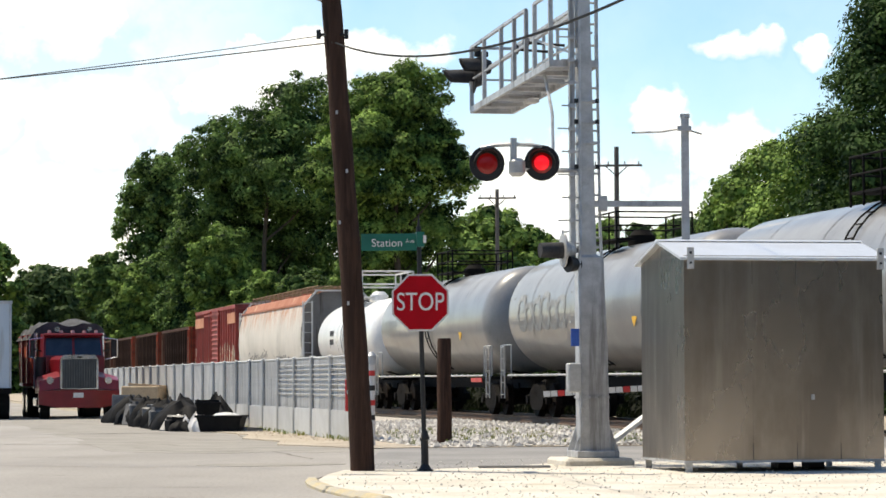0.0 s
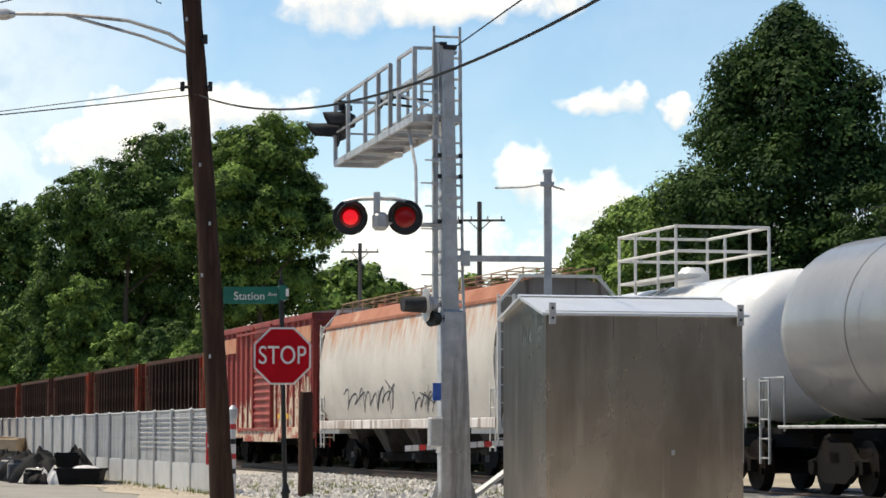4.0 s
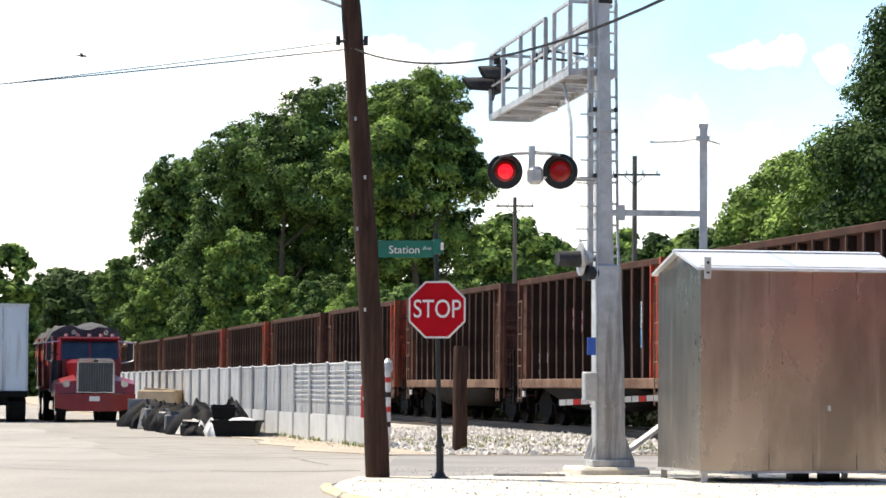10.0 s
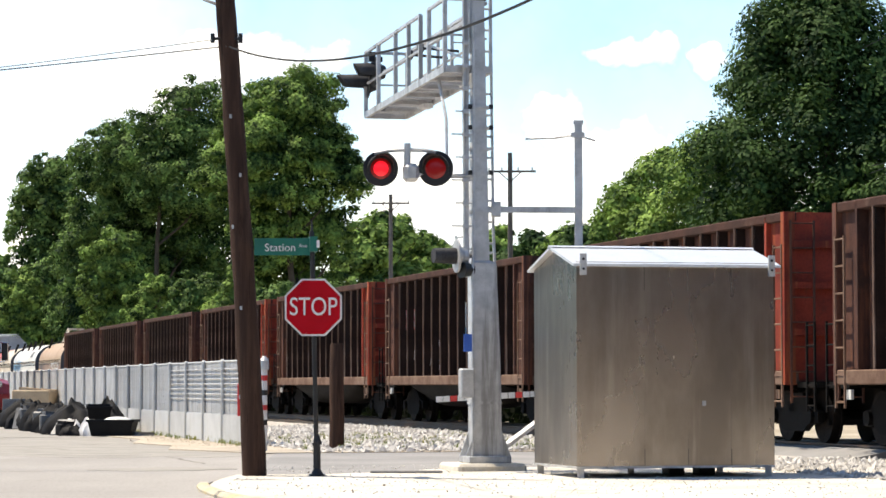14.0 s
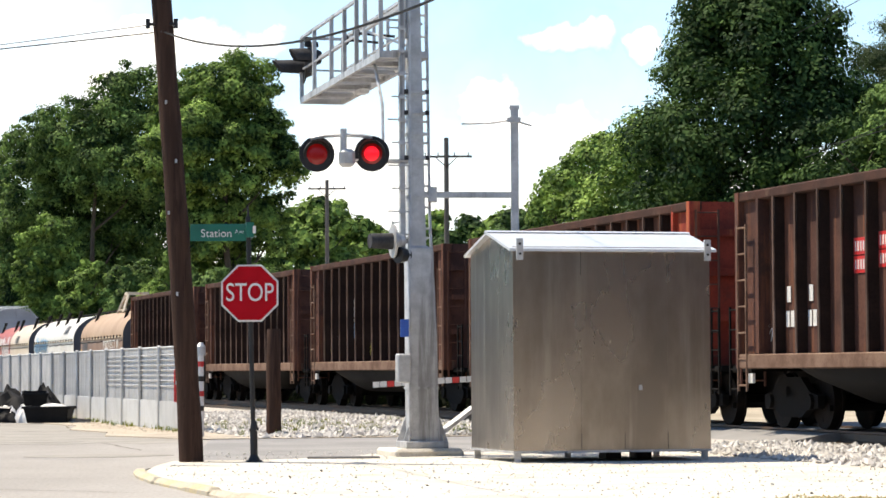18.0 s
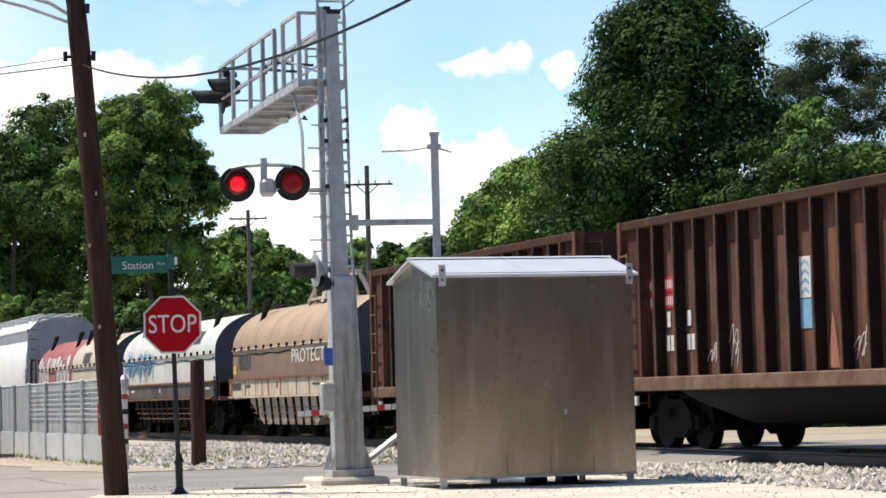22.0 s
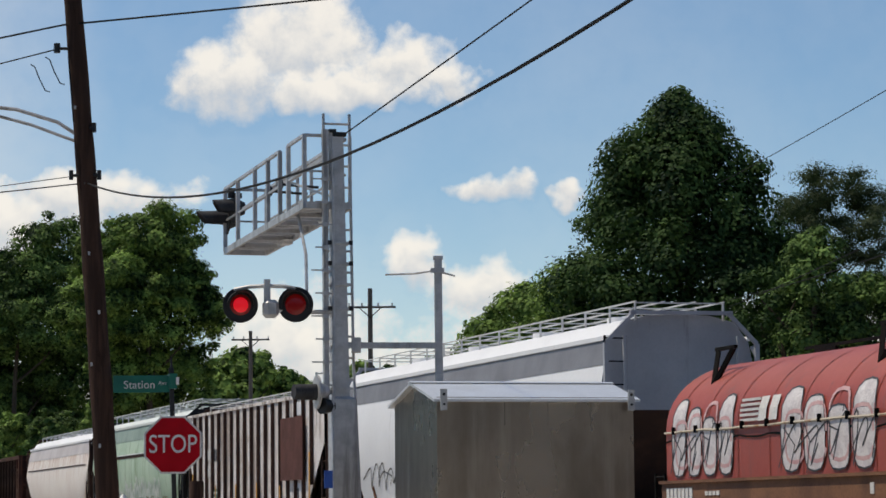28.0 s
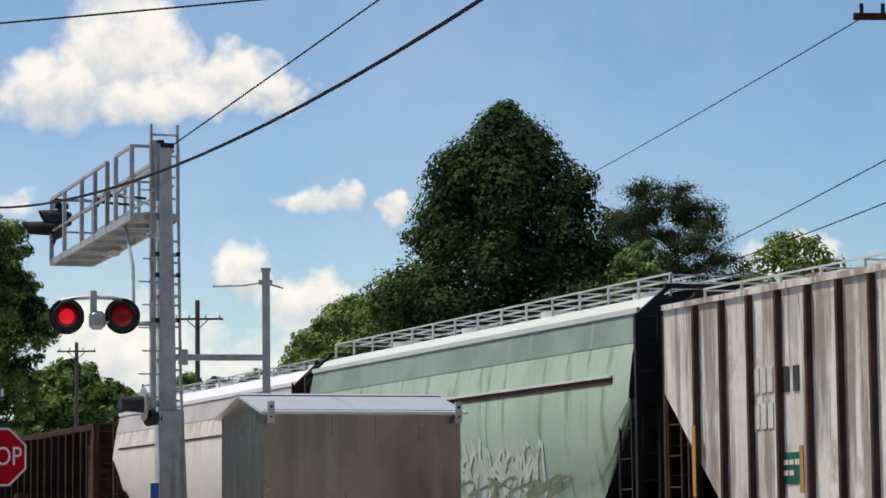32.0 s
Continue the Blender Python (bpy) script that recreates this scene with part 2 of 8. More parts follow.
M = dict(
    dirt=mat("dirt", (0.42, 0.37, 0.29), (0.3, 0.26, 0.2), 0.95, scale=0.15, fine=9, bump=0.5, patch=(0.16, 0.2, 0.07), patches=0.42),
    pad=mat("pad_gravel", (0.63, 0.59, 0.52), (0.52, 0.475, 0.4), 0.95, scale=0.8, fine=22, bump=0.3, patch=(0.42, 0.37, 0.28), patches=0.42),
    road=mat("worn_road", (0.36, 0.34, 0.315), (0.285, 0.268, 0.248), 0.92, scale=0.22, fine=22, bump=0.3, patch=(0.25, 0.23, 0.2), patches=0.45, stretch=(1, 0.35, 1)),
    sand=mat("sandy_soil", (0.46, 0.4, 0.32), (0.36, 0.31, 0.25), 0.95, scale=0.7, fine=14, bump=0.4, patch=(0.3, 0.26, 0.2), patches=0.42),
    crossing=mat("crossing_asphalt", (0.22, 0.215, 0.21), (0.29, 0.28, 0.27), 0.93, scale=0.5, fine=30, bump=0.3),
    kerb=mat("kerb_concrete", (0.5, 0.44, 0.35), (0.37, 0.32, 0.25), 0.9, scale=2, fine=30),
    kerb_paint=mat("kerb_yellow", (0.48, 0.4, 0.25), (0.45, 0.4, 0.31), 0.85, scale=4, fine=18, patch=(0.4, 0.37, 0.31), patches=0.52, spread=0.06),
    asphalt=mat("dark_asphalt", (0.045, 0.044, 0.043), (0.06, 0.058, 0.055), 0.93, scale=0.5, fine=30, bump=0.3),
    stone=mat("ballast_stone", (0.52, 0.49, 0.45), (0.33, 0.3, 0.27), 0.95, scale=3.0, fine=20, bump=0.3),
    tie=mat("tie_wood", (0.12, 0.09, 0.07), (0.2, 0.16, 0.13), 0.9, scale=4, fine=50),
    rail=mat("rail_steel", (0.13, 0.09, 0.07), (0.2, 0.13, 0.09), 0.55, 0.6, scale=3, fine=40),
    galv=mat("galvanised_steel", (0.56, 0.56, 0.56), (0.42, 0.42, 0.42), 0.5, 0.45, scale=5, fine=60, bump=0.08, streak=(0.24, 0.23, 0.22), amount=0.44, speck=0.3),
    alu=mat("mill_aluminium", (0.43, 0.385, 0.343), (0.24, 0.21, 0.184), 0.28, 1.0, scale=0.8, fine=60, bump=0.0, rvar=0.1, stretch=(1.1, 1.1, 0.5), streak=(0.46, 0.42, 0.38), amount=0.48, spread=0.3, speck=0.04),
    seam=mat("seam_grey", (0.16, 0.15, 0.14), (0.1, 0.095, 0.09), 0.5, 0.5, scale=4, fine=40),
    roof_alu=mat("roof_aluminium", (0.78, 0.8, 0.82), (0.66, 0.68, 0.7), 0.4, 0.5, scale=1.2, fine=60, bump=0.05),
    visor=mat("visor_grey", (0.06, 0.06, 0.063), (0.035, 0.035, 0.037), 0.75, 0.0, scale=5, fine=50, bump=0.05),
    pole=mat("pole_wood", (0.042, 0.024, 0.018), (0.075, 0.042, 0.03), 0.9, scale=5, fine=60, bump=0.5, stretch=(3, 3, 0.25), patch=(0.026, 0.015, 0.012), patches=0.46),
    pole_grey=mat("weathered_pole", (0.17, 0.15, 0.135), (0.11, 0.095, 0.085), 0.9, scale=5, fine=60, bump=0.4, stretch=(3, 3, 0.25)),
    sign_red=mat("sign_red", (0.4, 0.004, 0.012), (0.34, 0.004, 0.01), 0.75, scale=2, fine=30, bump=0.03, speck=0.1),
    sign_white=mat("sign_white", (0.72, 0.7, 0.68), (0.62, 0.6, 0.58), 0.45, scale=3, fine=40, bump=0.03),
    sign_green=mat("sign_green", (0.0, 0.13, 0.09), (0.0, 0.1, 0.07), 0.5, scale=3, fine=40, bump=0.03, speck=0.1),
    black=mat("black_paint", (0.007, 0.007, 0.008), (0.012, 0.011, 0.011), 0.55, scale=4, fine=50, bump=0.1),
    rubber=mat("rubber", (0.01, 0.01, 0.01), (0.018, 0.017, 0.015), 0.85, scale=4, fine=50),
    blue=mat("blue_plate", (0.03, 0.13, 0.5), (0.03, 0.1, 0.42), 0.5, scale=6, fine=60),
    lens=glow("red_lens", (1.0, 0.02, 0.02), 0.07, (0.1, 0.003, 0.004)),
    lit=glow("lit_lamp", (1.0, 0.012, 0.03), 0.75),
    fence_pale=mat("fence_skirt", (0.54, 0.545, 0.54), (0.44, 0.445, 0.44), 0.6, 0.2, scale=1.2, fine=30, bump=0.1, per_piece=0.12, streak=(0.4, 0.38, 0.35), amount=0.42),
    fence=mat("fence_steel", (0.52, 0.525, 0.525), (0.39, 0.395, 0.4), 0.5, 0.3, scale=1.5, fine=40, bump=0.1, per_piece=0.14),
    chord=mat("chord_steel", (0.075, 0.035, 0.025), (0.05, 0.028, 0.022), 0.85, scale=1.5, fine=25, bump=0.3, patch=(0.13, 0.08, 0.06), patches=0.42),
    rust=mat("rusty_steel", (0.125, 0.058, 0.043), (0.072, 0.036, 0.029), 0.85, scale=1.2, fine=25, bump=0.3, streak=(0.2, 0.08, 0.045), amount=0.46, spread=0.14, patch=(0.06, 0.034, 0.028), patches=0.47, per_piece=0.2),
    rib=mat("rib_steel_shaded", (0.034, 0.02, 0.016), (0.02, 0.013, 0.011), 0.9, scale=1.5, fine=25, bump=0.3),
    rib_face_lit=mat("rib_face_steel_lit", (0.125, 0.08, 0.062), (0.07, 0.044, 0.034), 0.85, scale=1.5, fine=25, bump=0.2, streak=(0.28, 0.22, 0.185), amount=0.44, per_piece=0.3),
    sill=mat("sill_steel", (0.22, 0.14, 0.1), (0.12, 0.068, 0.048), 0.85, scale=1.5, fine=25, bump=0.3, patch=(0.22, 0.14, 0.1), patches=0.45),
    rotary=mat("rotary_red", (0.34, 0.055, 0.032), (0.2, 0.04, 0.028), 0.75, scale=1.5, fine=25, streak=(0.4, 0.12, 0.05), amount=0.46, patch=(0.14, 0.05, 0.035), patches=0.42, per_piece=0.25),
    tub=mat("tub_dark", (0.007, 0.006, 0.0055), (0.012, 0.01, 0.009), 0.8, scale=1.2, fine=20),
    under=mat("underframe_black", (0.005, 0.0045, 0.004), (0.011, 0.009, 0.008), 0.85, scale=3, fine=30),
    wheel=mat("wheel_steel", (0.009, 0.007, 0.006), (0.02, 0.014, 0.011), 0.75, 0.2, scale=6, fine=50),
    box_red=mat("boxcar_red", (0.33, 0.045, 0.032), (0.24, 0.034, 0.026), 0.65, scale=0.8, fine=20, streak=(0.16, 0.03, 0.022), amount=0.46, speck=0.2),
    box_roof=mat("boxcar_roof", (0.42, 0.36, 0.3), (0.32, 0.2, 0.15), 0.8, scale=1.5, fine=20),
    fade=mat("faded_panel", (0.55, 0.28, 0.18), (0.48, 0.2, 0.12), 0.75, scale=2, fine=30, speck=0.16),
    peel=mat("peeled_paint", (0.66, 0.57, 0.46), (0.55, 0.43, 0.32), 0.8, scale=3.2, fine=14, patch=(0.3, 0.05, 0.035), patches=0.51, spread=0.06),
    hop_white=mat("hopper_white", (0.82, 0.82, 0.82), (0.75, 0.75, 0.755), 0.5, scale=0.35, fine=18, bump=0.04, streak=(0.6, 0.59, 0.58), amount=0.38, spread=0.2, speck=0.1),
    hop_band=mat("hopper_grey_band", (0.21, 0.21, 0.225), (0.165, 0.165, 0.18), 0.55, scale=1, fine=25, bump=0.05, speck=0.16),
    hop_shade=mat("hopper_end_shade_grey", (0.42, 0.43, 0.46), (0.34, 0.35, 0.38), 0.6, scale=1, fine=25, bump=0.05, streak=(0.16, 0.14, 0.13), amount=0.35, speck=0.16),
    rust_white=mat("rust_streaked_white", (0.62, 0.58, 0.52), (0.5, 0.47, 0.42), 0.65, scale=0.5, fine=16, bump=0.06, streak=(0.46, 0.155, 0.035), amount=0.56, spread=0.22, patch=(0.34, 0.32, 0.295), patches=0.47, runs=(2.9, 4.2), speck=0.16),
    rail_tan=mat("weathered_tan_rail", (0.4, 0.3, 0.2), (0.3, 0.2, 0.13), 0.8, scale=3, fine=30),
    end_shaded=mat("shaded_end_grey", (0.24, 0.225, 0.21), (0.17, 0.155, 0.145), 0.75, scale=0.9, fine=20, streak=(0.09, 0.075, 0.065), amount=0.46, speck=0.2),
    bay_grey=mat("outlet_grey", (0.1, 0.095, 0.09), (0.055, 0.05, 0.046), 0.8, scale=1.5, fine=20, streak=(0.05, 0.04, 0.035), amount=0.45),
    rust_roof=mat("rust_orange_roof", (0.42, 0.19, 0.125), (0.34, 0.14, 0.09), 0.8, scale=1.2, fine=20, patch=(0.5, 0.33, 0.23), patches=0.43, speck=0.16),
    rib_white=mat("chalky_white", (0.78, 0.74, 0.71), (0.66, 0.6, 0.56), 0.75, scale=1.1, fine=12, streak=(0.25, 0.19, 0.155), amount=0.51, spread=0.14, patch=(0.42, 0.34, 0.29), patches=0.5, spec=0.3, speck=0.2),
    rib_brown=mat("rib_brown", (0.055, 0.034, 0.028), (0.09, 0.05, 0.038), 0.8, scale=2, fine=25),
    patch_brown=mat("brown_patch", (0.13, 0.055, 0.045), (0.1, 0.045, 0.038), 0.75, scale=2, fine=25),
    yellow=mat("yellow_tape", (0.75, 0.42, 0.03), (0.65, 0.36, 0.03), 0.6, scale=3, fine=30),
    green=mat("hopper_green", (0.43, 0.55, 0.42), (0.33, 0.46, 0.34), 0.6, scale=0.4, fine=14, bump=0.06, streak=(0.19, 0.29, 0.16), amount=0.46, patch=(0.48, 0.55, 0.44), patches=0.42, speck=0.16),
    amber=mat("amber_marker", (0.62, 0.3, 0.05), (0.5, 0.24, 0.05), 0.6, scale=4, fine=30, streak=(0.3, 0.15, 0.06), amount=0.42),
    walk=mat("walkway_pale", (0.62, 0.62, 0.6), (0.5, 0.5, 0.48), 0.6, scale=3, fine=30),
    pink_band=mat("hopper_faded_band", (0.56, 0.52, 0.51), (0.47, 0.43, 0.43), 0.6, scale=0.8, fine=20, streak=(0.5, 0.44, 0.4), amount=0.42, speck=0.16),
    spray_pale=mat("faded_spray", (0.62, 0.66, 0.62), (0.46, 0.54, 0.47), 0.7, scale=3, fine=25),
    spray_faint=mat("worn_spray", (0.33, 0.335, 0.33), (0.24, 0.245, 0.24), 0.6, scale=3, fine=25),
    spray_olive=mat("olive_smear", (0.2, 0.2, 0.12), (0.26, 0.3, 0.2), 0.8, scale=3, fine=25),
    green_band=mat("hopper_green_band", (0.26, 0.34, 0.29), (0.19, 0.26, 0.22), 0.6, scale=0.8, fine=20, streak=(0.3, 0.37, 0.3), amount=0.42, speck=0.16),
    green_top=mat("hopper_pale_roof", (0.66, 0.69, 0.66), (0.58, 0.62, 0.58), 0.55, scale=0.8, fine=20, speck=0.16),
    cream_hop=mat("hopper_cream", (0.8, 0.74, 0.68), (0.74, 0.66, 0.6), 0.6, scale=0.5, fine=16, bump=0.06, streak=(0.42, 0.22, 0.14), amount=0.5, spread=0.14, runs=(2.4, 4.4), speck=0.16),
    tank_white=mat("tank_white", (0.74, 0.74, 0.73), (0.64, 0.64, 0.63), 0.3, scale=0.4, fine=18, bump=0.04, streak=(0.46, 0.44, 0.42), amount=0.33, speck=0.16),
    tank_grey=mat("tank_grey", (0.24, 0.24, 0.24), (0.175, 0.175, 0.178), 0.36, scale=0.5, fine=18, bump=0.03, streak=(0.1, 0.097, 0.094), amount=0.4, spread=0.16, patch=(0.12, 0.12, 0.12), patches=0.42, speck=0.16, coat=0.3, rvar=0.06),
    hood_tan=mat("hood_tan", (0.39, 0.262, 0.165), (0.32, 0.212, 0.136), 0.6, scale=0.5, fine=16, bump=0.06, streak=(0.3, 0.19, 0.13), amount=0.4, speck=0.16),
    hood_white=mat("hood_white", (0.6, 0.59, 0.55), (0.52, 0.5, 0.46), 0.5, scale=0.5, fine=16, bump=0.06, streak=(0.42, 0.36, 0.3), amount=0.36, speck=0.16),
    hood_cream=mat("hood_cream", (0.55, 0.47, 0.37), (0.46, 0.385, 0.3), 0.55, scale=0.5, fine=16, bump=0.06, streak=(0.4, 0.3, 0.2), amount=0.38, speck=0.16),
    hood_red=mat("hood_red", (0.36, 0.065, 0.042), (0.29, 0.05, 0.034), 0.5, scale=0.5, fine=16, bump=0.06, streak=(0.24, 0.06, 0.045), amount=0.42, speck=0.16),
    hood_dark=mat("hood_end_dark", (0.06, 0.07, 0.085), (0.05, 0.055, 0.07), 0.55, scale=1.5, fine=25),
    coil_sill=mat("coil_sill", (0.56, 0.5, 0.4), (0.46, 0.39, 0.3), 0.7, scale=1, fine=20, streak=(0.3, 0.17, 0.09), amount=0.44, speck=0.16),
    coil_grey=mat("coil_grey_sill", (0.11, 0.1, 0.095), (0.075, 0.065, 0.06), 0.75, scale=1, fine=20, streak=(0.16, 0.09, 0.06), amount=0.42),
    sill_rust=mat("sill_rust", (0.42, 0.17, 0.06), (0.3, 0.12, 0.05), 0.85, scale=3, fine=30, streak=(0.5, 0.36, 0.24), amount=0.42, speck=0.3),
    hood_skirt=mat("hood_skirt_tan", (0.23, 0.14, 0.095), (0.17, 0.105, 0.075), 0.65, scale=0.6, fine=16, streak=(0.2, 0.13, 0.1), amount=0.44, speck=0.16),
    coil_rust=mat("coil_rust_sill", (0.24, 0.12, 0.07), (0.15, 0.08, 0.055), 0.8, scale=1.5, fine=20),
    spray_white=mat("spray_white", (0.7, 0.66, 0.64), (0.55, 0.5, 0.5), 0.6, scale=4, fine=30),
    spray_pink=mat("spray_pink", (0.62, 0.4, 0.38), (0.55, 0.3, 0.3), 0.6, scale=4, fine=30),
    spray_blue=mat("spray_blue", (0.12, 0.32, 0.55), (0.2, 0.42, 0.6), 0.6, scale=4, fine=30),
    spray_black=mat("spray_black", (0.035, 0.035, 0.04), (0.06, 0.06, 0.065), 0.6, scale=4, fine=30),
    spray_yellow=mat("spray_yellow", (0.6, 0.55, 0.06), (0.5, 0.45, 0.05), 0.6, scale=4, fine=30),
    letter_white=mat("letter_white", (0.72, 0.7, 0.66), (0.62, 0.6, 0.56), 0.6, scale=6, fine=40),
    reflect_red=mat("reflector_red", (0.6, 0.03, 0.03), (0.5, 0.03, 0.03), 0.35, scale=6, fine=40),
    truck_red=mat("truck_red", (0.24, 0.007, 0.014), (0.15, 0.005, 0.01), 0.35, scale=1, fine=30, bump=0.03, coat=0.1),
    chrome=mat("chrome", (0.7, 0.7, 0.72), (0.6, 0.6, 0.62), 0.18, 1.0, scale=4, fine=50, bump=0.02),
    glass=mat("dark_glass", (0.02, 0.035, 0.06), (0.03, 0.05, 0.08), 0.08, 0.0, scale=2, fine=20, bump=0.0, rvar=0.03, coat=0.2, spec=0.3),
    trailer=mat("trailer_white", (0.52, 0.58, 0.64), (0.45, 0.51, 0.57), 0.5, scale=0.6, fine=20, bump=0.05, streak=(0.36, 0.38, 0.4), amount=0.42, speck=0.16),
    plastic=mat("black_plastic", (0.006, 0.006, 0.007), (0.011, 0.011, 0.012), 0.7, scale=4, fine=40, bump=0.15),
    grey_scrap=mat("grey_scrap", (0.14, 0.142, 0.145), (0.08, 0.08, 0.083), 0.6, 0.3, scale=3, fine=30),
    grille=mat("grille_mesh", (0.07, 0.075, 0.075), (0.045, 0.05, 0.05), 0.6, 0.3, scale=8, fine=60),
    tarp=mat("load_tarp", (0.09, 0.09, 0.092), (0.05, 0.05, 0.052), 0.8, scale=2, fine=20, bump=0.5),
    card=mat("cardboard", (0.48, 0.36, 0.24), (0.4, 0.3, 0.2), 0.9, scale=3, fine=30),
    wire_grey=mat("aged_wire", (0.12, 0.12, 0.12), (0.08, 0.08, 0.08), 0.6, 0.3, scale=5, fine=30),
    wire=mat("cable", (0.012, 0.012, 0.013), (0.02, 0.02, 0.02), 0.7, scale=5, fine=30),
    bark=mat("bark", (0.06, 0.047, 0.037), (0.09, 0.072, 0.056), 0.95, scale=3, fine=25, bump=0.6, stretch=(1, 1, 0.3)),
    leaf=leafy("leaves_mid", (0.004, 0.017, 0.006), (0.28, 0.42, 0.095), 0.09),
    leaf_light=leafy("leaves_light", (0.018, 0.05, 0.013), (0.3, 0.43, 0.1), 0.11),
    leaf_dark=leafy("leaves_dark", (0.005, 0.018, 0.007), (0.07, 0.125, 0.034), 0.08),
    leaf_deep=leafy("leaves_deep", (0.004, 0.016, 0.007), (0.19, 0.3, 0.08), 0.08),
    leaf_far=leafy("leaves_far", (0.03, 0.052, 0.02), (0.085, 0.125, 0.045), 0.12),
    leaf_airy=leafy("leaves_airy", (0.018, 0.028, 0.014), (0.085, 0.105, 0.055), 0.1),
    bank=leafy("bank_weed_shade", (0.003, 0.005, 0.002), (0.008, 0.011, 0.005), 0.02),
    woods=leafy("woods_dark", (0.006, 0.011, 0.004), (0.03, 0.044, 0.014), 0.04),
    straw=leafy("dry_grass", (0.4, 0.31, 0.17), (0.54, 0.44, 0.26), 0.2),
    weed=leafy("weeds", (0.12, 0.14, 0.03), (0.28, 0.24, 0.08), 0.3),
)


# ---------------------------------------------------------------- mesh helpers
class Mesh:
    """Collects vertices and faces; each form is added in place."""

    def __init__(self):
        self.v, self.f = [], []

    def add(self, verts, faces, m=None):
        k = len(self.v)
        self.v += [tuple(m @ Vector(p)) for p in verts] if m else [tuple(p) for p in verts]
        self.f += [tuple(i + k for i in f) for f in faces]
        return self

    def box(self, x, y, z, sx, sy, sz, m=None, bev=0.0):
        """A box about (x, y, z) with full sizes, its edges cut by bev."""
        hx, hy, hz = sx / 2, sy / 2, sz / 2
        if not bev:
            vs = [(x + a * hx, y + b * hy, z + c * hz) for a in (-1, 1) for b in (-1, 1) for c in (-1, 1)]
            return self.add(vs, [(0, 1, 3, 2), (4, 6, 7, 5), (0, 4, 5, 1), (2, 3, 7, 6), (0, 2, 6, 4), (1, 5, 7, 3)], m)
        b = min(bev, hx * 0.9, hy * 0.9, hz * 0.9)
        vs, at = [], {}
        for i in (-1, 1):
            for j in (-1, 1):
                for c in (-1, 1):
                    for ax in range(3):
                        p = [i * (hx - b), j * (hy - b), c * (hz - b)]
                        p[ax] = (i * hx, j * hy, c * hz)[ax]
                        at[i, j, c, ax] = len(vs)
                        vs.append((x + p[0], y + p[1], z + p[2]))
        fs = []
        for ax in range(3):
            o1, o2 = (ax + 1) % 3, (ax + 2) % 3
            for sgn in (-1, 1):
                ring = []
                for p, q in ((-1, -1), (1, -1), (1, 1), (-1, 1)):
                    k = [0, 0, 0]
                    k[ax], k[o1], k[o2] = sgn, p, q
                    ring.append(at[(*k, ax)])
                fs.append(tuple(ring if sgn > 0 else ring[::-1]))
            for p in (-1, 1):
                for q in (-1, 1):
                    e = []
                    for s, pl in ((-1, o1), (1, o1), (1, o2), (-1, o2)):
                        k = [0, 0, 0]
                        k[ax], k[o1], k[o2] = s, p, q
                        e.append(at[(*k, pl)])
                    fs.append(tuple(e if p * q < 0 else e[::-1]))
        for i in (-1, 1):
            for j in (-1, 1):
                for c in (-1, 1):
                    t = [at[i, j, c, a] for a in range(3)]
                    fs.append(tuple(t if i * j * c > 0 else t[::-1]))
        return self.add(vs, fs, m)

    def rod(self, a, b, r, r2=None, n=8, caps=True):
        """A round bar from a to b, tapered from r to r2."""
        a, b = Vector(a), Vector(b)
        r2 = r if r2 is None else r2
        q = (b - a).to_track_quat("Z", "Y")
        vs = []
        for p, rr in ((a, r), (b, r2)):
            vs += [p + q @ Vector((rr * math.cos(t), rr * math.sin(t), 0)) for t in (2 * math.pi * i / n for i in range(n))]
        fs = [(i, (i + 1) % n, n + (i + 1) % n, n + i) for i in range(n)]
        if caps:
            fs += [tuple(range(n))[::-1], tuple(range(n, 2 * n))]
        return self.add(vs, fs)

    def tube(self, pts, r, n=6):
        """One bent round bar through the points."""
        pts = [Vector(p) for p in pts]
        rings, side = [], None
        for i, p in enumerate(pts):
            d = (pts[min(i + 1, len(pts) - 1)] - pts[max(i - 1, 0)]).normalized()
            side = d.orthogonal() if side is None else side - d * side.dot(d)
            side = side.normalized()
            up = d.cross(side)
            rings.append([p + (side * math.cos(t) + up * math.sin(t)) * r for t in (2 * math.pi * k / n for k in range(n))])
        return self.loft(rings)

    def bar(self, a, b, w, h=None):
        """A square bar from a to b."""
        a, b = Vector(a), Vector(b)
        q, h = (b - a).to_track_quat("Z", "Y"), h or w
        vs = [p + q @ Vector((i * w / 2, j * h / 2, 0)) for p in (a, b) for i, j in ((-1, -1), (1, -1), (1, 1), (-1, 1))]
        return self.add(vs, [(3, 2, 1, 0), (4, 5, 6, 7), (0, 1, 5, 4), (1, 2, 6, 5), (2, 3, 7, 6), (3, 0, 4, 7)])

    def loft(self, rings, closed=True, caps=True):
        """Skin over rings of equal count."""
        n = len(rings[0])
        vs = [p for r in rings for p in r]
        fs = []
        for k in range(len(rings) - 1):
            for i in range(n if closed else n - 1):
                j = (i + 1) % n
                fs.append((k * n + i, k * n + j, (k + 1) * n + j, (k + 1) * n + i))
        if caps:
            fs += [tuple(range(n))[::-1], tuple(range((len(rings) - 1) * n, len(rings) * n))]
        return self.add(vs, fs)

    def slab(self, outline, z0, z1):
        """A flat plate from an outline in x, y."""
        return self.loft([[(x, y, z0) for x, y in outline], [(x, y, z1) for x, y in outline]])

    def plate(self, outline, y0, y1):
        """An upright plate from an outline in x, z."""
        return self.loft([[(x, y1, z) for x, z in outline], [(x, y0, z) for x, z in outline]])

